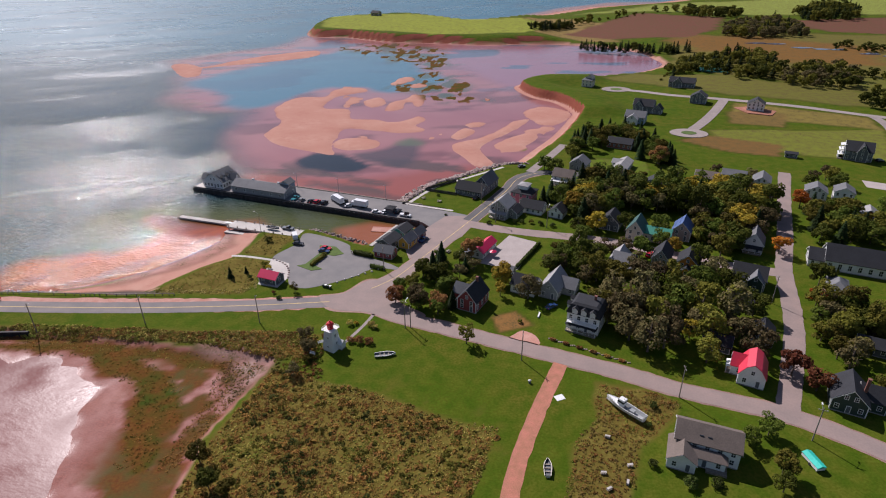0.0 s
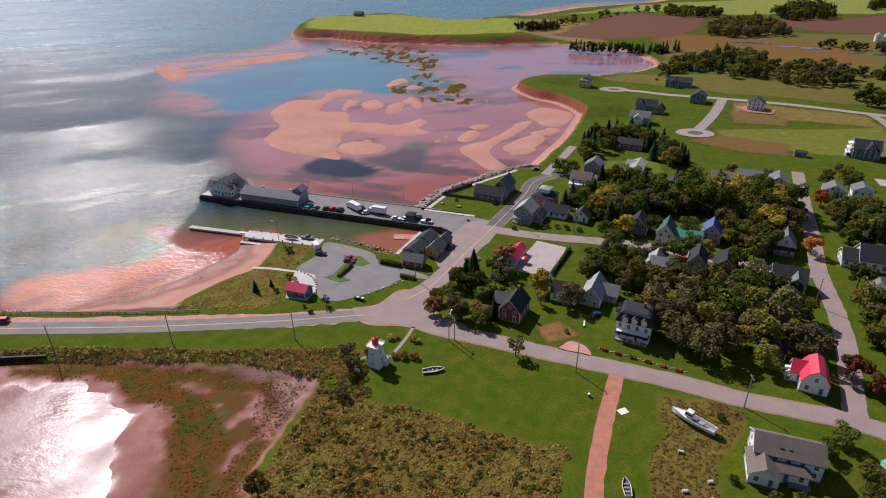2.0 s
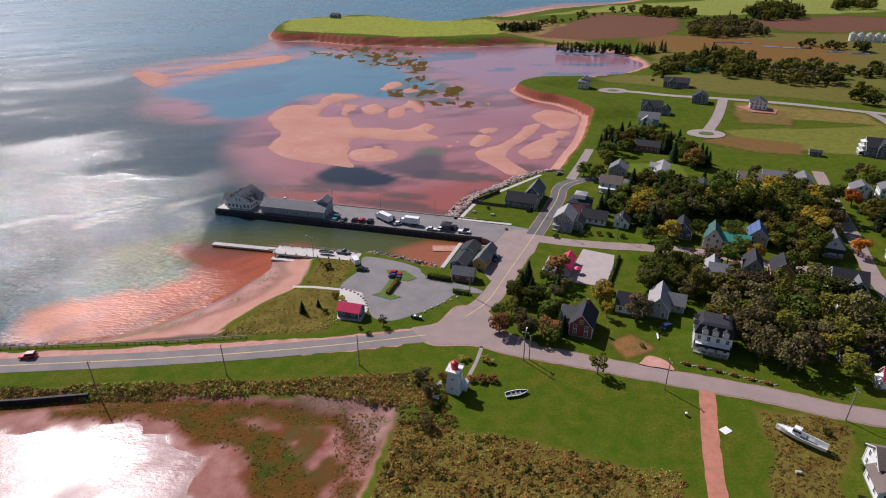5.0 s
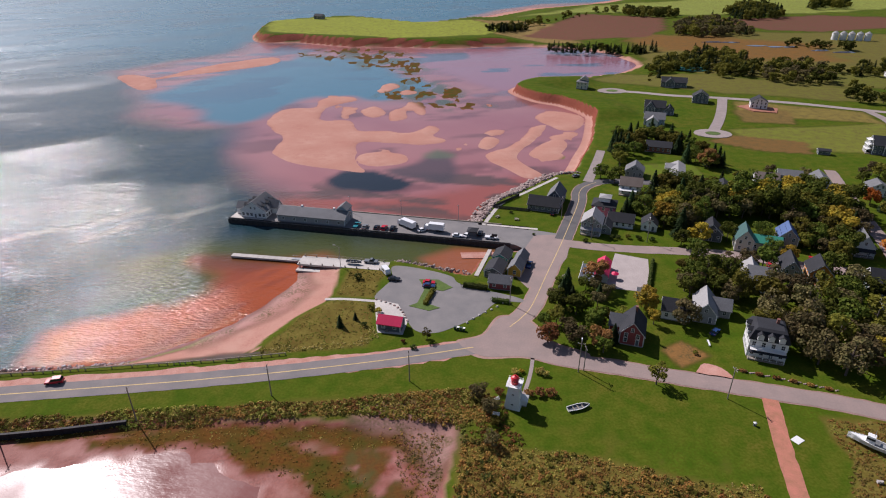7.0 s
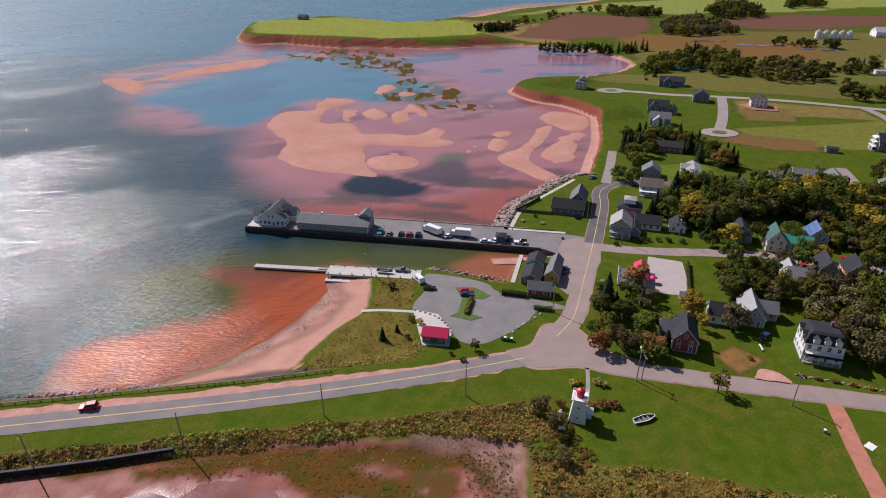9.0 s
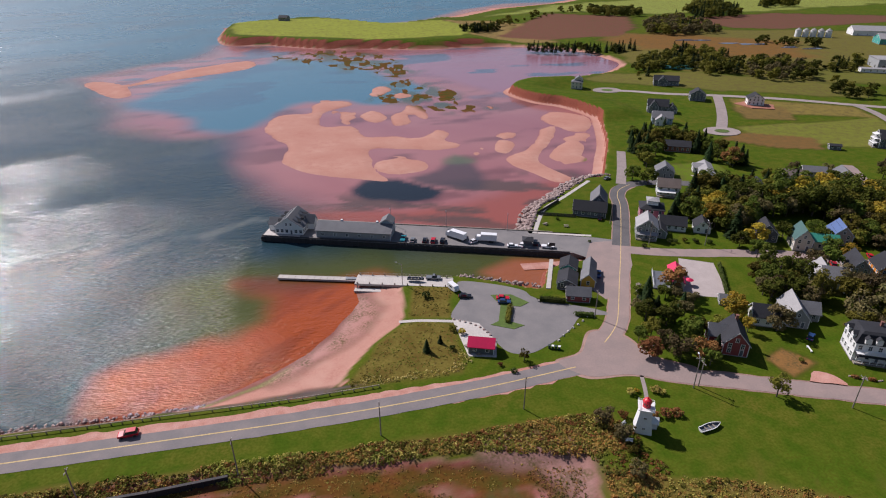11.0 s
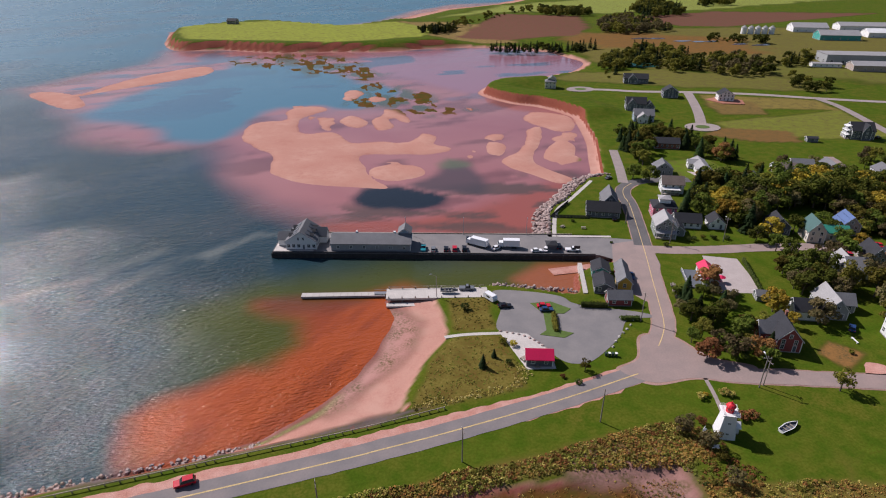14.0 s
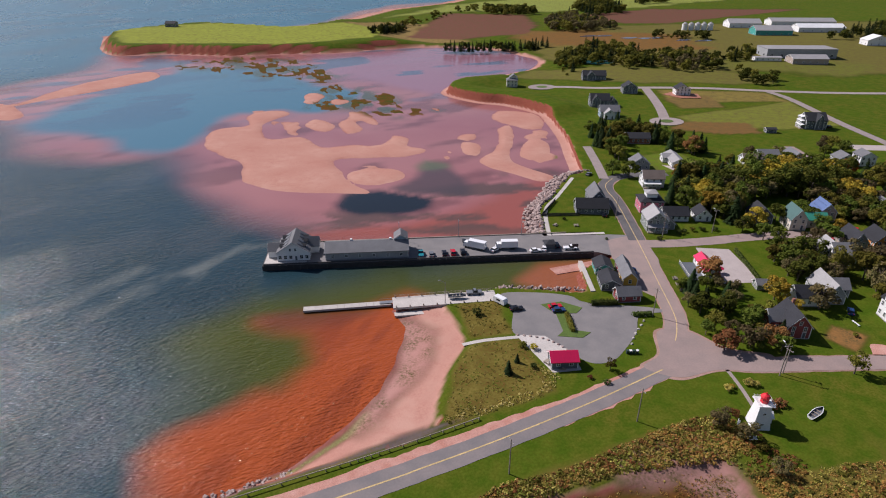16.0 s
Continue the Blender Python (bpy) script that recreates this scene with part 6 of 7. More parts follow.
# ---- vegetation ----
def leaf_material(name, a, b, c):
    """Leaves: colour by tree and by leaf, with some light through them."""
    m = bpy.data.materials.new(name)
    m.use_nodes = True
    n, l = m.node_tree.nodes, m.node_tree.links
    p = n["Principled BSDF"]
    geo, info, tx = n.new("ShaderNodeNewGeometry"), n.new("ShaderNodeObjectInfo"), n.new("ShaderNodeTexNoise")
    tx.inputs["Scale"].default_value = 0.45
    l.new(geo.outputs["Position"], tx.inputs["Vector"])
    r = n.new("ShaderNodeMapRange")
    r.inputs[1].default_value, r.inputs[2].default_value = 0.38, 0.62
    l.new(tx.outputs[0], r.inputs[0])
    mix = []
    for f, x, y in ((r.outputs[0], a, b), (geo.outputs["Random Per Island"], None, c)):
        q = n.new("ShaderNodeMix")
        q.data_type = "RGBA"
        l.new(f, q.inputs[0])
        if x:
            q.inputs[6].default_value = (*x, 1)
        else:
            l.new(mix[-1].outputs[2], q.inputs[6])
        q.inputs[7].default_value = (*y, 1)
        mix.append(q)
    sc = n.new("ShaderNodeMath")
    sc.operation = "MULTIPLY"
    sc.inputs[1].default_value = 0.45
    l.new(geo.outputs["Random Per Island"], sc.inputs[0])
    l.new(sc.outputs[0], mix[1].inputs[0])
    hsv, v, hu = n.new("ShaderNodeHueSaturation"), n.new("ShaderNodeMapRange"), n.new("ShaderNodeMapRange")
    v.inputs[3].default_value, v.inputs[4].default_value = 0.65, 1.7
    hu.inputs[3].default_value, hu.inputs[4].default_value = 0.478, 0.516
    l.new(info.outputs["Random"], v.inputs[0])
    l.new(info.outputs["Random"], hu.inputs[0])
    l.new(v.outputs[0], hsv.inputs["Value"])
    l.new(hu.outputs[0], hsv.inputs["Hue"])
    l.new(mix[1].outputs[2], hsv.inputs["Color"])
    l.new(hsv.outputs[0], p.inputs["Base Color"])
    p.inputs["Roughness"].default_value = 0.75
    p.inputs["Specular IOR Level"].default_value = 0.06
    tr, ad = n.new("ShaderNodeBsdfTranslucent"), n.new("ShaderNodeMixShader")
    l.new(hsv.outputs[0], tr.inputs["Color"])
    ad.inputs[0].default_value = 0.3
    l.new(p.outputs[0], ad.inputs[1])
    l.new(tr.outputs[0], ad.inputs[2])
    l.new(ad.outputs[0], n["Material Output"].inputs[0])
    return m


LEAF = {
    "green": leaf_material("leaf_green", (0.040, 0.062, 0.009), (0.075, 0.098, 0.013), (0.15, 0.15, 0.026)),
    "olive": leaf_material("leaf_olive", (0.075, 0.078, 0.012), (0.125, 0.118, 0.017), (0.20, 0.16, 0.03)),
    "brown": leaf_material("leaf_brown", (0.105, 0.082, 0.034), (0.080, 0.076, 0.028), (0.19, 0.14, 0.065)),
    "rust": leaf_material("leaf_rust", (0.20, 0.075, 0.03), (0.13, 0.065, 0.024), (0.26, 0.12, 0.05)),
    "orange": leaf_material("leaf_orange", (0.42, 0.12, 0.015), (0.30, 0.11, 0.02), (0.45, 0.18, 0.03)),
    "yellow": leaf_material("leaf_yellow", (0.33, 0.22, 0.02), (0.22, 0.18, 0.02), (0.38, 0.28, 0.05)),
    "spruce": leaf_material("leaf_spruce", (0.014, 0.030, 0.010), (0.026, 0.046, 0.015), (0.04, 0.06, 0.02)),
    "straw": leaf_material("leaf_straw", (0.34, 0.25, 0.10), (0.26, 0.20, 0.06), (0.45, 0.34, 0.16)),
    "grass": leaf_material("leaf_grass", (0.30, 0.23, 0.06), (0.23, 0.20, 0.036), (0.42, 0.31, 0.11)),
    "bracken": leaf_material("leaf_bracken", (0.25, 0.11, 0.032), (0.18, 0.115, 0.026), (0.36, 0.19, 0.065)),
    "weed": leaf_material("leaf_weed", (0.10, 0.125, 0.016), (0.15, 0.15, 0.022), (0.24, 0.20, 0.05)),
    "hedge": leaf_material("leaf_hedge", (0.030, 0.052, 0.010), (0.05, 0.07, 0.014), (0.10, 0.10, 0.03)),
}
LEAF["rust_bush"] = LEAF["rust"]


def leaves(centre, radii, count, size, rg, flat=0.35, up=0.25):
    """Leaf sprays over a lumpy ellipsoid: corners and faces."""
    v, f = [], []
    for _ in range(count):
        z = rg.uniform(-0.55, 1.0)
        a = rg.uniform(0, 2 * math.pi)
        s = math.sqrt(max(0, 1 - z * z))
        n = Vector((s * math.cos(a), s * math.sin(a), z))
        rad = rg.uniform(0.72, 1.06)
        p = Vector((centre[0] + n.x * radii[0] * rad, centre[1] + n.y * radii[1] * rad, centre[2] + n.z * radii[2] * rad))
        n = (n + Vector((rg.uniform(-1, 1), rg.uniform(-1, 1), rg.uniform(-0.6, 1))) * 0.75 + Vector((0, 0, up))).normalized()
        u = n.orthogonal().normalized()
        u = Matrix.Rotation(rg.uniform(0, 6.28), 3, n) @ u
        w = n.cross(u)
        k, q = len(v), size * rg.uniform(0.6, 1.3)
        v += [p - u * q * 0.5, p + w * q * 0.42 + n * q * 0.12, p + u * q * 0.55, p - w * q * 0.42 + n * q * 0.1]
        f.append((k, k + 1, k + 2, k + 3))
    return v, f


def crown_mesh(seed, high, wide, kind="round", dense=1.0, big=1.0):
    rg = random.Random(seed)
    s = Shape()
    if kind == "round":
        lobes = [((0, 0, high * 0.66), (wide * 0.34, wide * 0.34, high * 0.26))]
        for i in range(11):
            a = i * 2.4 + rg.uniform(-0.4, 0.4)
            t = rg.uniform(0.16 if big > 1 else 0.27, 0.86)
            r = wide * 0.5 * math.sqrt(max(0.1, 1 - ((t - 0.55) / 0.48) ** 2)) * rg.uniform(0.5, 0.8)
            k = rg.uniform(0.14, 0.24)
            lobes.append(((r * math.cos(a), r * math.sin(a), high * t), (wide * k, wide * k, high * k * 0.62)))
        for c, r in lobes:
            s.add(*leaves(c, r, int(105 * dense), (0.075 * wide + 0.12) * big, rg))
    elif kind == "spruce":
        for i in range(15):
            t = i / 14
            z = high * (0.1 + 0.88 * t)
            r = wide * 0.5 * (1 - t) ** 0.85 + 0.12
            n = int(9 + 16 * (1 - t))
            for j in range(int(n * 3 * min(1, dense * 1.1) + 1)):
                a = rg.uniform(0, 6.28)
                d = r * rg.uniform(0.35, 1.08)
                p = Vector((d * math.cos(a), d * math.sin(a), z - d * 0.28 + rg.uniform(-0.25, 0.25)))
                o = Vector((math.cos(a), math.sin(a), -0.45)).normalized()
                w = Vector((-math.sin(a), math.cos(a), 0)) * 0.32 * big
                q = 0.45 + 0.5 * (1 - t)
                s.add([p - o * q * 0.4 - w, p - o * q * 0.4 + w, p + o * q * 0.7 + w * 0.3, p + o * q * 0.7 - w * 0.3], [(0, 1, 2, 3)])
    me = bpy.data.meshes.new("crown")
    me.from_pydata(s.v, [], s.f)
    return me


def trunk_mesh(seed, high, wide, kind="round"):
    rg = random.Random(seed)
    s = Shape()
    r = 0.022 * high + 0.06
    if kind == "spruce":
        s.cyl((0, 0, -0.3), (0, 0, high * 0.95), r, 0.04, 7)
    else:
        s.cyl((0, 0, -0.3), (0.1, 0.1, high * 0.35), r, r * 0.75, 8).cyl((0.1, 0.1, high * 0.35), (0, 0, high * 0.72), r * 0.75, r * 0.25, 7)
        for i in range(7):
            a = i * 2.4 + rg.uniform(-0.3, 0.3)
            z = high * rg.uniform(0.25, 0.5)
            s.cyl((0.08, 0.08, z), (wide * 0.36 * math.cos(a), wide * 0.36 * math.sin(a), z + high * rg.uniform(0.15, 0.3)), r * 0.4, r * 0.1, 5)
    return s.mesh("trunk", M["bark"])


PROTO = {}
SHAPES = {"round": (9.0, 8.0), "tall": (12.0, 8.0), "spruce": (10.0, 5.0), "thin": (7.0, 5.0), "bush": (2.4, 3.4)}
WORDS = {"green": "dark green leafy", "olive": "olive green", "brown": "thin brownish autumn", "rust": "rusty red autumn", "orange": "bright orange autumn", "yellow": "yellow autumn", "spruce": "dark spruce", "hedge": "green leafy", "bracken": "brown", "grass": "straw-coloured", "rust_bush": "russet"}
def tree(form, colour, x, y, size=1.0, turn=0.0, z=None):
    variant = int(abs(x * 7.3 + y * 3.1)) % 3
    far = y > 440
    key = (form, colour, variant, far)
    hi, wide = SHAPES[form]
    if key not in PROTO:
        kind = "spruce" if form == "spruce" else "round"
        cm = crown_mesh(hash_of(form) + variant * 17, hi, wide, kind, {"thin": 0.65, "bush": 0.5}.get(form, (1.1 if colour != "brown" else 0.8)) * (0.35 if far else 1), 1.7 if far else 1.0)
        cm.materials.append(LEAF[colour])
        PROTO[key] = cm, trunk_mesh(variant, hi, wide, kind)
    cm, tm = PROTO[key]
    bush = form == "bush"
    name = "bush" if bush else ("spruce_tree" if form == "spruce" else "tree")
    label = f"{WORDS[colour]} {'garden bush' if bush else 'tree'} standing on grass"
    z = lift(x, y) if z is None else z
    top = thing(name, label, "bush" if bush else "tree", pose(x, y, z, 0, 0, turn) @ Matrix.Diagonal((size, size, size, 1)), "bushes" if bush else "trees")
    part("trunk", tm, None, top)
    part("crown", cm, None, top)
    return top


def hash_of(s):
    return sum(ord(c) * (i + 3) for i, c in enumerate(s))


# single trees that stand out
for form, colour, x, y, size in (
        ("thin", "olive", -0.1, 149.9, 1.05), ("thin", "olive", -61.6, 177, 0.62), ("spruce", "spruce", -88.7, 186.5, 0.45), ("spruce", "spruce", -84, 190, 0.3),
        ("round", "rust", -25, 172, 0.85), ("round", "brown", -17, 170, 0.95), ("round", "rust", -10, 168, 0.8), ("spruce", "spruce", -11, 201, 0.95), ("spruce", "spruce", -14, 196, 0.8), ("round", "green", -17, 190, 0.9), ("round", "green", -12, 186, 1.0),
        ("round", "olive", -20, 181, 0.75), ("round", "green", -8, 178, 0.85), ("round", "rust", 0.4, 204.6, 1.1), ("round", "yellow", 12, 187, 0.95), ("round", "olive", 2, 180, 0.7), ("round", "brown", 20.5, 177, 1.1), ("thin", "yellow", 11, 178, 0.8),
        ("round", "green", 30, 193, 1.0), ("tall", "brown", 50, 154, 1.05), ("tall", "brown", 45, 163, 0.9), ("round", "orange", 121, 215, 0.9), ("round", "orange", 151, 263, 1.0), ("round", "orange", 117, 177, 0.75), ("round", "rust", 92, 139, 1.0), ("round", "rust", 96, 133, 0.9),
        ("round", "green", 76, 115.5, 0.7), ("round", "green", 70, 112, 0.6), ("round", "olive", 74, 103, 0.75), ("round", "green", 72, 98, 0.6), ("round", "rust", 102, 322, 1.3), ("round", "green", 46, 222, 0.9), ("round", "brown", 68, 190, 1.05), ("round", "brown", 61, 196, 1.1), ("round", "yellow", 80, 215, 0.8),
        ("round", "brown", -50, 149, 0.62), ("round", "brown", -47.5, 143, 0.6), ("round", "brown", -49, 132, 0.5), ("round", "olive", -62, 99, 0.7), ("round", "green", -57, 92, 0.62), ("round", "olive", -52, 90, 0.55),
        ("spruce", "spruce", 33, 262, 0.9), ("spruce", "spruce", 37, 266, 1.1), ("round", "green", 43, 303, 1.1), ("round", "green", 38, 310, 1.0), ("round", "yellow", 50, 262, 1.1),
        ("tall", "olive", 73.7, 153.7, 1.1), ("tall", "brown", 62.4, 155.9, 1.15), ("round", "green", 93.3, 169.6, 1.1), ("tall", "olive", 115.4, 172.7, 1.0), ("round", "green", 124.8, 171.7, 1.15), ("round", "olive", 125.9, 159.3, 1.1), ("round", "green", 91.4, 184.7, 1.1), ("tall", "green", 85.2, 199.2, 1.0), ("round", "green", 63.7, 182.8, 1.0), ("tall", "brown", 110.0, 143.2, 1.0), ("round", "olive", 108.6, 156.6, 0.9), ("round", "green", 74.6, 176.9, 1.05), ("tall", "green", 42.3, 212.0, 1.0), ("round", "green", 47.3, 206.0, 1.05)):
    tree(form, colour, x, y, size, (x * 31 + y * 17) % 360)

GROVES = [  # outline, spacing, forms and colours, size
    ([(36, 262), (61, 291), (100, 280), (122, 272), (138, 258), (124, 226), (101, 216), (95, 228), (98, 246), (87, 252), (66, 254), (54, 228), (44, 244)], 5.8, ["round:green", "round:olive", "round:green", "tall:green", "round:olive", "round:brown", "spruce:spruce", "round:yellow"], (1.0, 1.45)),
    ([(44, 196), (64, 188), (92, 194), (86, 168), (96, 153), (77, 142), (54, 147), (48, 158), (48, 177)], 8.4, ["round:brown", "tall:brown", "round:olive", "round:green", "tall:olive", "round:brown", "thin:yellow"], (0.95, 1.35)),
    ([(104, 165), (133, 172), (126, 150), (106, 142)], 5.8, ["round:olive", "round:green", "round:brown", "round:olive"], (0.8, 1.1)),
    ([(150, 258), (190, 258), (176, 224), (136, 212)], 6.0, ["round:green", "round:olive", "round:olive", "spruce:spruce", "round:green"], (0.85, 1.2)),
    ([(48, 318), (58, 354), (78, 390), (98, 388), (110, 355), (112, 320), (94, 318), (93, 346), (74, 348)], 6.6, ["spruce:spruce", "spruce:spruce", "round:green", "round:green", "round:olive"], (0.8, 1.15)),
    ([(88, 300), (120, 306), (152, 302), (160, 280), (140, 270), (100, 284)], 8.0, ["round:green", "round:olive", "spruce:spruce", "round:brown", "round:green"], (0.7, 1.05)),
    ([(183, 600), (215, 644), (280, 657), (278, 581), (259, 535), (218, 529), (225, 550), (196, 571), (155, 536)], 8.0, ["round:olive", "round:green", "bush:olive", "round:olive", "spruce:spruce"], (0.8, 1.35)),
    ([(258, 540), (311, 594), (331, 578), (321, 517), (295, 496), (257, 504)], 8.5, ["round:olive", "bush:olive", "round:green", "round:brown"], (0.8, 1.2)),
    ([(336, 543), (372, 567), (403, 560), (371, 522), (331, 527)], 9, ["round:green", "bush:green", "spruce:spruce", "round:olive"], (0.8, 1.2)),
    ([(285, 469), (313, 492), (320, 459), (299, 434), (284, 444)], 9, ["bush:green", "round:olive", "round:green"], (0.7, 1.1)),
    ([(293, 805), (381, 925), (432, 952), (406, 792), (334, 768)], 12, ["round:olive", "round:brown", "spruce:spruce", "round:brown"], (1.1, 1.6)),
    ([(498, 1047), (592, 1162), (652, 1165), (559, 965), (491, 945), (469, 975)], 14, ["round:green", "spruce:spruce", "round:olive"], (1.3, 1.8)),
    ([(726, 1167), (818, 1233), (841, 1208), (752, 1087), (690, 1094)], 18, ["round:green", "spruce:spruce", "round:olive"], (1.4, 2.0)),
    ([(314, 1044), (354, 1114), (424, 1056), (386, 984), (334, 1012)], 14, ["round:green", "round:olive"], (1.1, 1.6)),
    ([(378, 693), (419, 737), (414, 698), (450, 667), (433, 650), (396, 673)], 12, ["bush:olive", "round:green"], (0.9, 1.3)),
    ([(115, 735), (170, 728), (230, 700), (232, 682), (180, 700), (120, 715)], 7.5, ["spruce:spruce", "spruce:spruce", "round:green"], (0.8, 1.2)),
    ([(62, 862), (120, 930), (138, 920), (80, 850)], 8, ["round:green", "spruce:spruce"], (0.9, 1.4)),
    ([(560, 600), (720, 640), (820, 620), (640, 560)], 16, ["round:green", "spruce:spruce"], (1.2, 1.8)),
    ([(-26, 171), (-22, 196), (-9, 207), (-2, 199), (1, 186), (-6, 165), (-20, 164)], 7.6, ["round:green", "round:brown", "round:olive", "spruce:spruce"], (0.55, 0.8)),
    ([(3, 195), (14, 193), (26, 187), (26, 178), (12, 180)], 6.5, ["round:olive", "round:yellow", "round:brown", "round:green"], (0.7, 0.95)),
    ([(98, 205), (112, 222), (90, 232), (60, 238), (52, 228), (92, 210)], 6.5, ["round:green", "round:olive", "round:brown", "round:green"], (0.75, 1.1)),
    ([(110, 160), (122, 192), (136, 212), (150, 215), (190, 200), (170, 160), (150, 140), (112, 128)], 7.5, ["round:olive", "round:green", "round:brown", "tall:olive"], (0.8, 1.15)),
    ([(64, 150), (88, 152), (96, 175), (86, 180), (60, 168)], 11, ["tall:olive", "round:brown", "round:green"], (0.9, 1.2)),
    ([(150, 280), (165, 306), (190, 300), (180, 270)], 8, ["round:green", "round:brown", "round:olive"], (0.7, 1.0)),
    ([(28, 206), (44, 212), (50, 200), (48, 182), (36, 184), (31, 192)], 6.2, ["round:green", "round:olive", "round:brown", "tall:green"], (0.8, 1.1)),
    ([(42, 180), (54, 178), (58, 162), (50, 160), (44, 168)], 6.2, ["tall:brown", "round:olive", "round:brown"], (0.85, 1.1)),
    ([(4, 200), (-3, 207), (-6, 196), (2, 188), (8, 190)], 6.0, ["round:brown", "round:olive"], (0.6, 0.8)),
    ([(38, 236), (50, 232), (48, 224), (36, 228)], 7, ["round:green", "round:olive"], (0.7, 0.9)),
    ([(104, 208), (112, 196), (100, 188), (93, 203)], 7, ["round:green", "round:olive"], (0.7, 1.0)),
    ([(56, 214), (70, 209), (62, 200), (46, 205)], 6.5, ["round:green", "round:olive", "round:brown"], (0.7, 1.05)),
    ([(150, 190), (172, 180), (150, 150), (135, 160)], 7.5, ["round:olive", "round:green"], (0.8, 1.1)),
    ([(100, 940), (330, 1130), (345, 1110), (120, 925)], 16, ["round:olive", "bush:olive"], (1.0, 1.5)),
]
ROADS_NEAR = [(MAIN_ROAD, 5.5), (EAST_ROAD, 5.5), (SIDE_ROAD, 5.5), (RIGHT_ROAD, 6.5), (SUBDIVISION, 6), (SUB_RIGHT, 6), (SPUR, 6), (LANE, 4)]
def clear(x, y):
    if any((x - a) ** 2 + (y - b) ** 2 < r * r or (x - a) ** 2 + (y + 6.5 - b) ** 2 < 0.7 * r * r for a, b, r in FOOT):
        return False
    px, py = np.array([[x]]), np.array([[y]])
    if field(px, py, WHITE_LOT)[0, 0] > -2:
        return False
    return all(line_field(px, py, pts)[0, 0] > w for pts, w in ROADS_NEAR)


FAR = {}
def far_tree(form, colour, x, y, size, turn):
    """Joins a distant tree into the far woods of its colour."""
    kind = "spruce" if form == "spruce" else "round"
    hi, wide = SHAPES[form]
    cm = crown_mesh(hash_of(form) + int(abs(x)) % 3, hi, wide, kind, 0.35, 1.7) if (form, int(abs(x)) % 3) not in FAR_CROWNS else FAR_CROWNS[form, int(abs(x)) % 3]
    FAR_CROWNS[form, int(abs(x)) % 3] = cm
    m = pose(x, y, lift(x, y), 0, 0, turn) @ Matrix.Diagonal((size, size, size, 1))
    s = FAR.setdefault(colour, Shape())
    s.add([m @ v.co for v in cm.vertices], [tuple(p.vertices) for p in cm.polygons])
    s.add([m @ Vector(q) for q in ((-0.2, 0, -0.3), (0.2, 0, -0.3), (0, 0.2, hi * 0.6))], [(0, 1, 2)])


FAR_CROWNS = {}
rt = random.Random(21)
for outline, gap, kinds, (lo, hi) in GROVES:
    xs, ys = [p[0] for p in outline], [p[1] for p in outline]
    y = min(ys)
    while y < max(ys):
        x = min(xs)
        while x < max(xs):
            px, py = x + rt.uniform(-0.4, 0.4) * gap, y + rt.uniform(-0.4, 0.4) * gap
            kind, size, turn = rt.choice(kinds), rt.uniform(lo, hi), rt.uniform(0, 360)
            if field(np.array([[px]]), np.array([[py]]), outline)[0, 0] > 0 and clear(px, py):
                form, colour = kind.split(":")
                far_tree(form, colour, px, py, size, turn) if py > 440 else tree(form, colour, px, py, size, turn)
            x += gap
        y += gap

for colour, s in FAR.items():
    me = bpy.data.meshes.new("distant_wood")
    me.from_pydata(s.v, [], s.f)
    me.materials.append(LEAF[colour])
    tagged(new("distant_wood", me), f"distant woods of {WORDS[colour]} trees beyond the fields", "wood", kind="stuff")

# garden bushes
for x, y, size, colour in ((50, 124, 0.7, "hedge"), (52, 112, 0.8, "hedge"), (47, 117, 0.5, "hedge"), (45, 104, 0.7, "hedge"), (52, 98.5, 1.0, "hedge"), (58, 99, 0.9, "hedge"), (57, 119, 0.6, "hedge"), (-38, 158, 0.7, "grass"), (-36, 158.5, 0.5, "yellow"), (-31, 157.5, 0.8, "grass"), (-29.5, 156.5, 0.6, "grass"),
                           (-36, 149, 0.8, "rust_bush"), (-33, 148.6, 0.9, "rust_bush"), (-30, 148.4, 0.9, "rust_bush"), (-44, 150, 0.8, "bracken"), (-47, 139, 0.9, "olive"), (-66, 172.5, 0.6, "hedge"), (-69, 176, 0.45, "rust_bush"), (-81, 186, 0.6, "hedge"), (-79, 196, 0.8, "olive"), (-76.5, 193.5, 0.7, "yellow"), (-84, 216.5, 0.9, "hedge"),
                           (17, 162, 0.5, "olive"), (-12, 246.6, 0.4, "hedge"), (7.5, 238, 0.7, "hedge"), (19, 239.5, 0.8, "hedge"), (22, 240, 0.7, "hedge"), (26, 239.6, 0.7, "olive"), (30, 238.4, 0.8, "hedge"), (35, 236.5, 0.8, "hedge"), (-17, 270, 0.5, "hedge"), (-5, 277, 0.9, "hedge"), (0, 279, 0.8, "hedge"), (2, 276, 0.7, "hedge")):
    tree("bush", colour, x, y, size, (x * 31 + y * 17) % 360)


def hedge(x0, y0, x1, y1, wide, high, colour, seed):
    a, b = Vector((x0, y0)), Vector((x1, y1))
    n = max(2, int((b - a).length / 0.9))
    s, rg = Shape(), random.Random(seed)
    for i in range(n):
        p = a.lerp(b, (i + 0.5) / n)
        s.add(*leaves((p.x, p.y, high * 0.45), (wide * 0.6, wide * 0.6, high * 0.58), 42, 0.42, rg))
    s.box((x0 + x1) / 2, (y0 + y1) / 2, 0, (b - a).length, wide * 0.6, high * 0.7, math.atan2(y1 - y0, x1 - x0))
    return tagged(single("hedge", s, LEAF[colour], "clipped leafy hedge", "hedge"), "dense green hedge growing in a low row", "hedge")


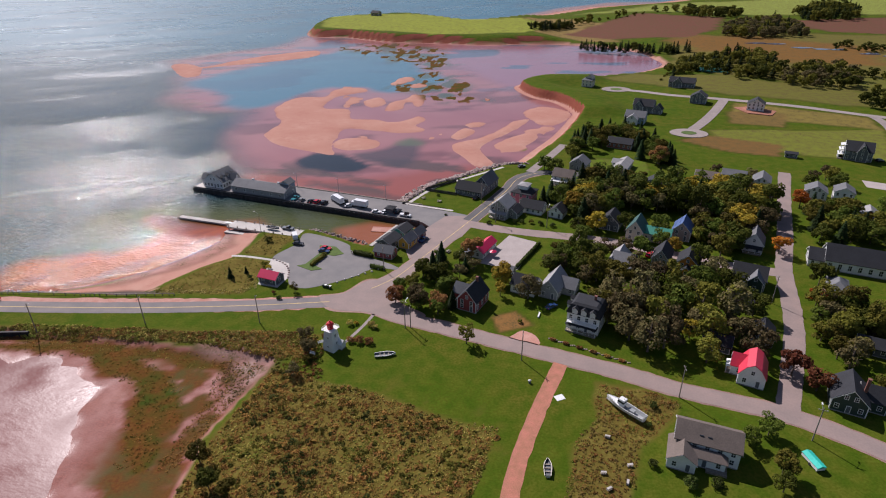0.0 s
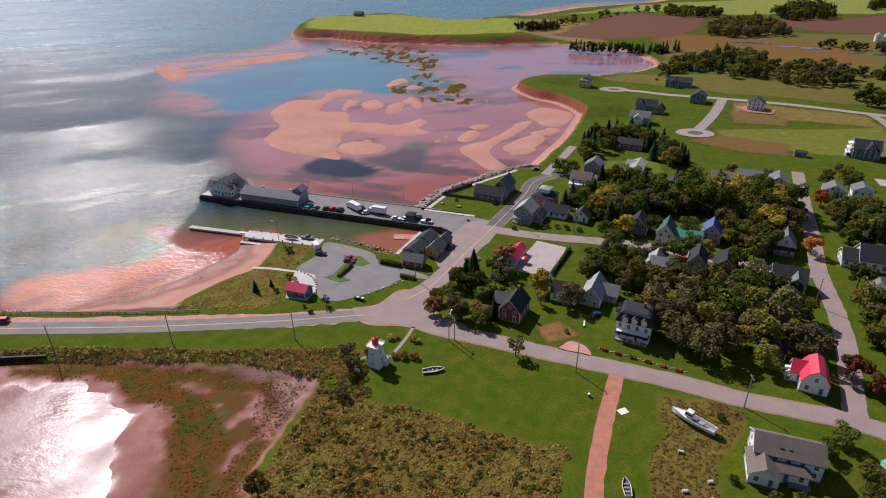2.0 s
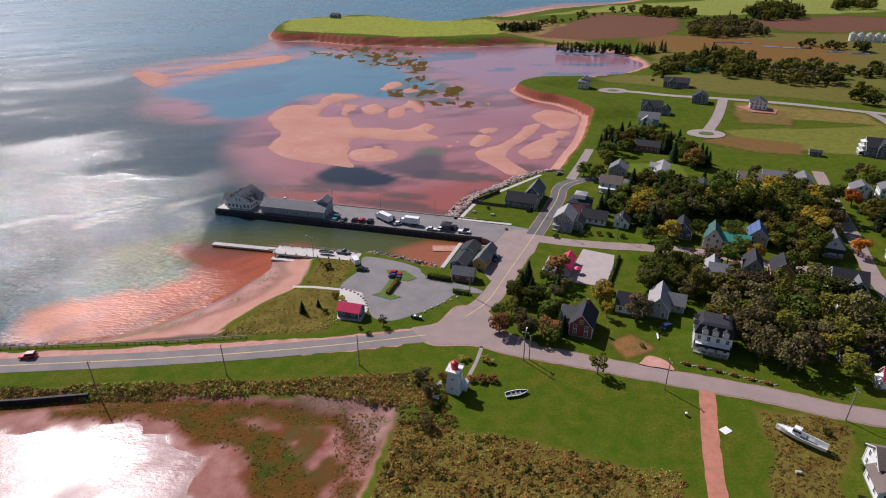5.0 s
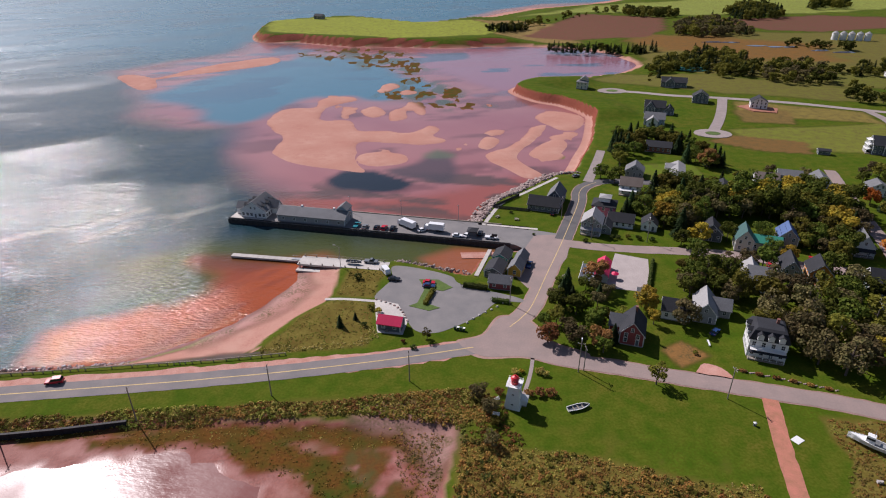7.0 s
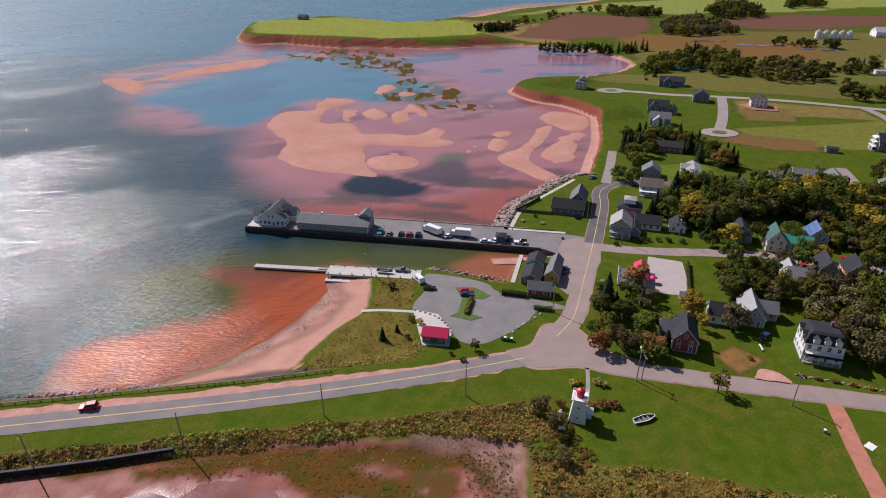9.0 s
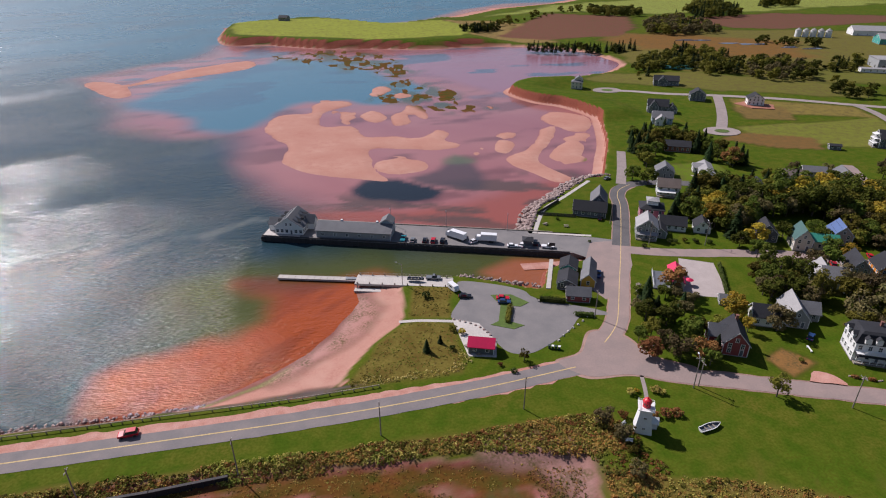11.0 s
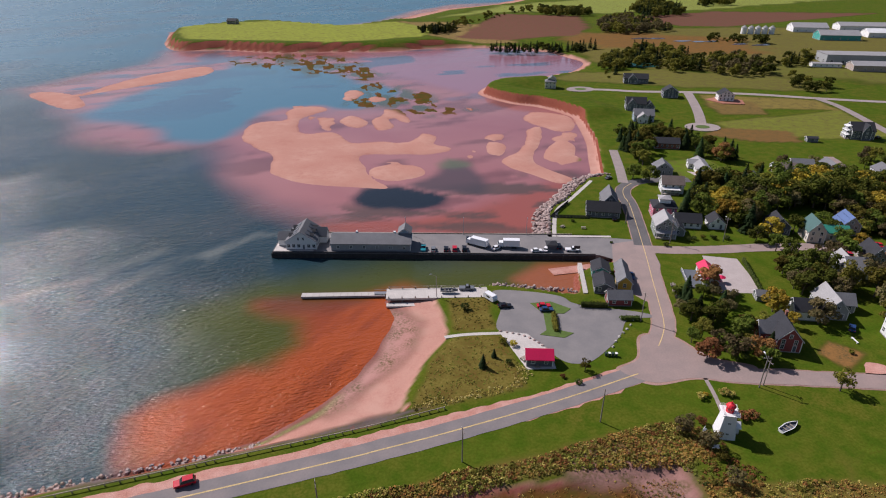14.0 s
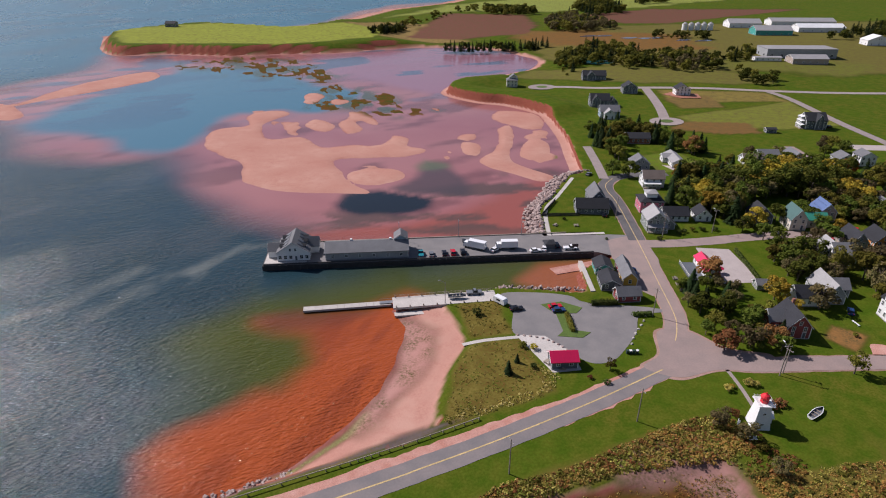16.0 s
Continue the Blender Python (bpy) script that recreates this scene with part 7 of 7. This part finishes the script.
hedge(-57.5, 205.5, -61, 196.5, 1.8, 1.6, "olive", 1)
hedge(-46.5, 207.5, -38.5, 204.5, 2.6, 2.0, "hedge", 2)
hedge(-38, 196.8, -32.5, 195.0, 2.0, 1.6, "hedge", 3)
hedge(28, 219, 17.5, 198, 1.2, 1.8, "hedge", 4)
for q in range(12):
    hedge(26 + q * 1.9, 153.2 - q * 0.95, 27.4 + q * 1.9, 152.5 - q * 0.95, 1.1, 0.9, "bracken" if q % 3 else "rust", 10 + q) if q in (0, 2, 4, 6, 8, 10) else None


def thicket(name, label, outline, count, size, high, colours, seed, rg_z=0.0, clumps=14):
    """Rough growth that nobody could count, clump by clump."""
    rg = random.Random(seed)
    xs, ys = [p[0] for p in outline], [p[1] for p in outline]
    px = np.array([[rg.uniform(min(xs), max(xs)) for _ in range(count)]])
    py = np.array([[rg.uniform(min(ys), max(ys)) for _ in range(count)]])
    keep = field(px, py, outline)[0] + 2.5 * wander(px, py, 9, 2)[0] > 0
    zz = ground_at(px[0], py[0])
    w = wander(px, py, 13, 3)[0]
    made = [Shape() for _ in colours]
    for x, y, z, k, ww, tall in zip(px[0], py[0], zz, keep, w, wander(px + 90, py, 4.5, 3)[0]):
        if not k:
            continue
        i = min(len(colours) - 1, max(0, int((ww * 0.9 + 0.5 + rg.uniform(-0.3, 0.3)) * len(colours))))
        tuft = max(0.0, float(tall)) ** 1.3
        hi = high * rg.uniform(0.5, 1.2) * (0.55 + 2.6 * tuft)
        r = size * rg.uniform(0.6, 1.3) * (0.85 + 0.9 * tuft)
        made[i].add(*leaves((x, y, z + hi * 0.35), (r, r, hi * 0.6), clumps, size * 0.62, rg, up=0.5))
    for s, c in zip(made, colours):
        if s.v:
            me = bpy.data.meshes.new(name)
            me.from_pydata(s.v, [], s.f)
            me.materials.append(LEAF[c])
            tagged(new(name, me), label, "undergrowth", kind="stuff")


thicket("meadow_growth", "rough tangle of brown and green meadow growth", MEADOW, 9500, 0.5, 0.5, ["weed", "grass", "bracken", "grass", "bracken", "bracken"], 3, clumps=9)
thicket("meadow_shrubs", "brown and olive shrubs scattered through the meadow", MEADOW, 1000, 0.9, 0.9, ["olive", "bracken", "weed", "bracken", "hedge"], 31, clumps=22)
thicket("straw_edge", "pale dry grass along the edge of the mown lawn", [(-40, 131.5), (-33, 127.2), (-18, 121.8), (-6, 118.2), (9, 114.4), (9, 112.8), (-6, 116.2), (-18, 119.6), (-34, 124.6), (-41, 129)], 700, 0.35, 0.4, ["straw", "grass", "straw"], 21, clumps=8)
thicket("dune_edge", "tall ochre grass fringing the dunes by the road", [(-112, 174.6), (-80, 174.6), (-76, 180), (-79, 186), (-82, 178.5), (-108, 177.5)], 520, 0.55, 0.55, ["grass", "straw", "weed"], 22, clumps=9)
thicket("bramble_growth", "tangled brambles and weeds round the beached boat", [(37, 133), (51, 130), (58, 126), (52, 118), (44, 110), (37, 94), (34, 80), (20, 80), (24, 94), (28, 109), (34, 119)], 2600, 0.5, 0.6, ["weed", "bracken", "grass"], 4, clumps=10)
thicket("roadside_growth", "rough shrubs along the pond's bank", [(-240, 152.5), (-151, 152), (-95, 152.5), (-58, 153), (-46, 152), (-46, 140), (-58, 140), (-73, 144), (-104, 147.5), (-148, 148), (-240, 148)], 8200, 0.75, 0.9, ["weed", "grass", "olive", "bracken", "weed", "grass", "bracken"], 5, clumps=10)
thicket("lighthouse_growth", "dense shrubs behind the lighthouse", [(-58, 149), (-50, 153), (-43, 149), (-45, 138), (-40, 131), (-56, 133)], 420, 0.65, 0.7, ["weed", "bracken", "weed"], 6)
thicket("dune_growth", "straw-coloured dune grass behind the beach", [(-93, 203), (-78, 199), (-79, 185), (-80, 174.5), (-112, 174.5), (-103, 193)], 500, 0.5, 0.25, ["grass", "weed", "grass"], 7, clumps=8)
thicket("dune_growth", "straw-coloured dune grass beside the dock", [(-88, 225), (-73, 222), (-79, 204), (-91, 206)], 200, 0.5, 0.25, ["grass", "weed"], 8, clumps=8)
thicket("marsh_growth", "low brown marsh plants at the pond's edge", [(-75, 140), (-60, 138), (-62, 122), (-66, 104), (-70, 92), (-74, 100), (-70, 122)], 1500, 0.4, 0.25, ["weed", "bracken"], 9, clumps=8)

# ---- small things on the lawns ----
b = thing("litter_bin", "small white-topped litter bin on the lawn", "bin", pose(18.1, 132.3, 0, 0, 0, 20))
part("barrel", Shape().cyl((0, 0, 0), (0, 0, 0.9), 0.35, 0.38, 10), M["slate_paint"], b)
part("lid", Shape().cyl((0, 0, 0.9), (0, 0, 1.1), 0.45, 0.2, 10), M["white_paint"], b)
single("plywood_sheet", Shape().box(0, 0, 0, 2.6, 2.0, 0.08), M["white_paint"], "pale board lying flat on the grass", "board", pose(25.8, 126.6, 0.0, 0, 0, 25))
for x, y, t in ((36, 112.5, -15), (39.6, 103.6, 10), (33.5, 96.5, 30), (38, 98.5, 70), (33, 101, 0)):
    crate = thing("lobster_trap", "weathered pale wooden lobster trap in the weeds", "trap", pose(x, y, 0.1, 0, 0, t), "lobster traps")
    part("base", Shape().box(0, 0, 0, 1.3, 0.7, 0.08), M["timber"], crate)
    for s in (-0.55, 0, 0.55):
        part("hoop", Shape().box(s, 0, 0.08, 0.07, 0.7, 0.5), M["concrete"], crate)
    part("top_slat", Shape().box(0, 0, 0.58, 1.3, 0.5, 0.05), M["concrete"], crate)
for q in range(7):
    t = q / 6
    p = Vector((-48.2, 184.6)).lerp(Vector((-34.6, 195.4)), t)
    single("stone_marker", Shape().box(0, 0, 0, 0.8, 0.6, 0.4, 0.3, 0.7), M["concrete"], "small pale stone set in the lawn", "stone", pose(p.x, p.y + 0.4 * math.sin(q), 0, 0, 0, 40 * q), "lawn stones")
for q in range(4):
    bn = thing("waste_cart", "dark green wheeled waste cart on the grass", "waste cart", pose(-52.4 + 0.9 * q, 181.4 - 0.35 * q, 0, 0, 0, -20), "waste carts")
    part("body", Shape().box(0, 0, 0.1, 0.6, 0.7, 0.95, taper=1.15), M["green_paint"], bn)
    part("lid", Shape().box(0, 0, 1.05, 0.74, 0.86, 0.08), M["white_paint"] if q % 2 else M["green_paint"], bn)
for q in range(11):
    p = Vector((-77.5, 201.6)).lerp(Vector((-67.4, 187.6)), q / 10) + Vector((math.sin(q / 10 * 3.14) * 2.2, math.sin(q / 10 * 3.14) * 1.2))
    single("boulder", BOULDERS[q % 6], None, "pale boulder edging the plaza", "boulder", pose(p.x, p.y, 0.15, 0, 0, 50 * q) @ Matrix.Diagonal((0.5, 0.5, 0.45, 1)), "plaza boulders")
for x, y, t in ((-73.6, 182.6, 70), (-76.2, 186.5, 20), (-16, 262.4, -20), (-24, 266, 30), (-12.4, 203.2, 60), (-10.8, 206.8, 60), (-9.0, 210.4, 60)):
    tb = thing("picnic_table", "weathered wooden picnic table with benches", "picnic table", pose(x, y, 0.05, 0, 0, t), "picnic tables")
    part("tabletop", Shape().box(0, 0, 0.7, 1.9, 0.8, 0.07), M["timber"], tb)
    for s in (-1, 1):
        part("bench", Shape().box(0, s * 0.75, 0.42, 1.9, 0.28, 0.05), M["timber"], tb)
        part("frame", Shape().box(s * 0.7, 0, 0, 0.1, 1.5, 0.42).box(s * 0.7, 0, 0.42, 0.1, 0.5, 0.28), M["timber"], tb)
wall = thing("stone_border", "low garden border of stones and shrubs by the road", "garden border", pose(0, 0, 0))
for q in range(40):
    p = Vector((25.5, 153.6)).lerp(Vector((48, 142.6)), q / 39)
    part("stone", BOULDERS[q % 6], None, wall, at=pose(p.x, p.y + 0.3 * math.sin(q * 2.1), 0.12, 0, 0, 70 * q) @ Matrix.Diagonal((0.32, 0.32, 0.3, 1)))
bm_ = thing("bench", "pale wooden bench on a garden lawn", "bench", pose(23.5, 166.5, 0, 0, 0, 75))
part("seat", Shape().box(0, 0, 0.4, 3.0, 0.5, 0.08), M["white_paint"], bm_)
for s in (-1, 1):
    part("leg", Shape().box(s * 1.2, 0, 0, 0.1, 0.45, 0.4), M["white_paint"], bm_)
seat = thing("fence", "dark board fence round the seaside garden", "fence", pose(0, 0, 0))
for q, (a, c) in enumerate((((-24, 277), (-9, 290)), ((-24, 277), (-8, 271)))):
    a, c = Vector(a), Vector(c)
    n = int((c - a).length / 0.6)
    for i in range(n):
        p = a.lerp(c, (i + 0.5) / n)
        part("board", Shape().box(p.x, p.y, 0, 0.55, 0.06, 1.4, math.atan2(c.y - a.y, c.x - a.x)), M["timber_dark"], seat)
pond_far = slab("pond_green", [(203, 590), (224, 602), (243, 583), (226, 562), (204, 572)], lift(222, 582) - 0.5, lift(222, 582) + 0.35, mat("pond_green_water", (0.03, 0.16, 0.15), 0.15, 0.1), "small turquoise pond among bushes", "pond", smooth=True)
for q in range(7):
    x, y = 318 + 17 * q, 735 - 14 * q + 9 * math.sin(q * 2)
    ring = [(x + 10 * math.cos(k * 0.785) * (1 + 0.4 * math.sin(k * 2 + q)), y + 5 * math.sin(k * 0.785)) for k in range(8)]
    slab("marsh_pool", ring, lift(x, y) - 0.5, lift(x, y) + 0.3, M["pond_green_water"] if q == 9 else (M.get("pool_water") or mat("pool_water", (0.10, 0.11, 0.16), 0.12, 0.1)), "small pool in the marsh", "pool", smooth=True)

thicket("reed_growth", "rust-brown salt-marsh reeds on the tidal mud", REEDS, 2600, 0.45, 0.18, ["bracken", "weed", "bracken"], 12, clumps=7)
thicket("reed_growth", "brown marsh plants along the pond's bank", REEDS_B, 1800, 0.45, 0.2, ["bracken", "bracken", "grass"], 13, clumps=7)
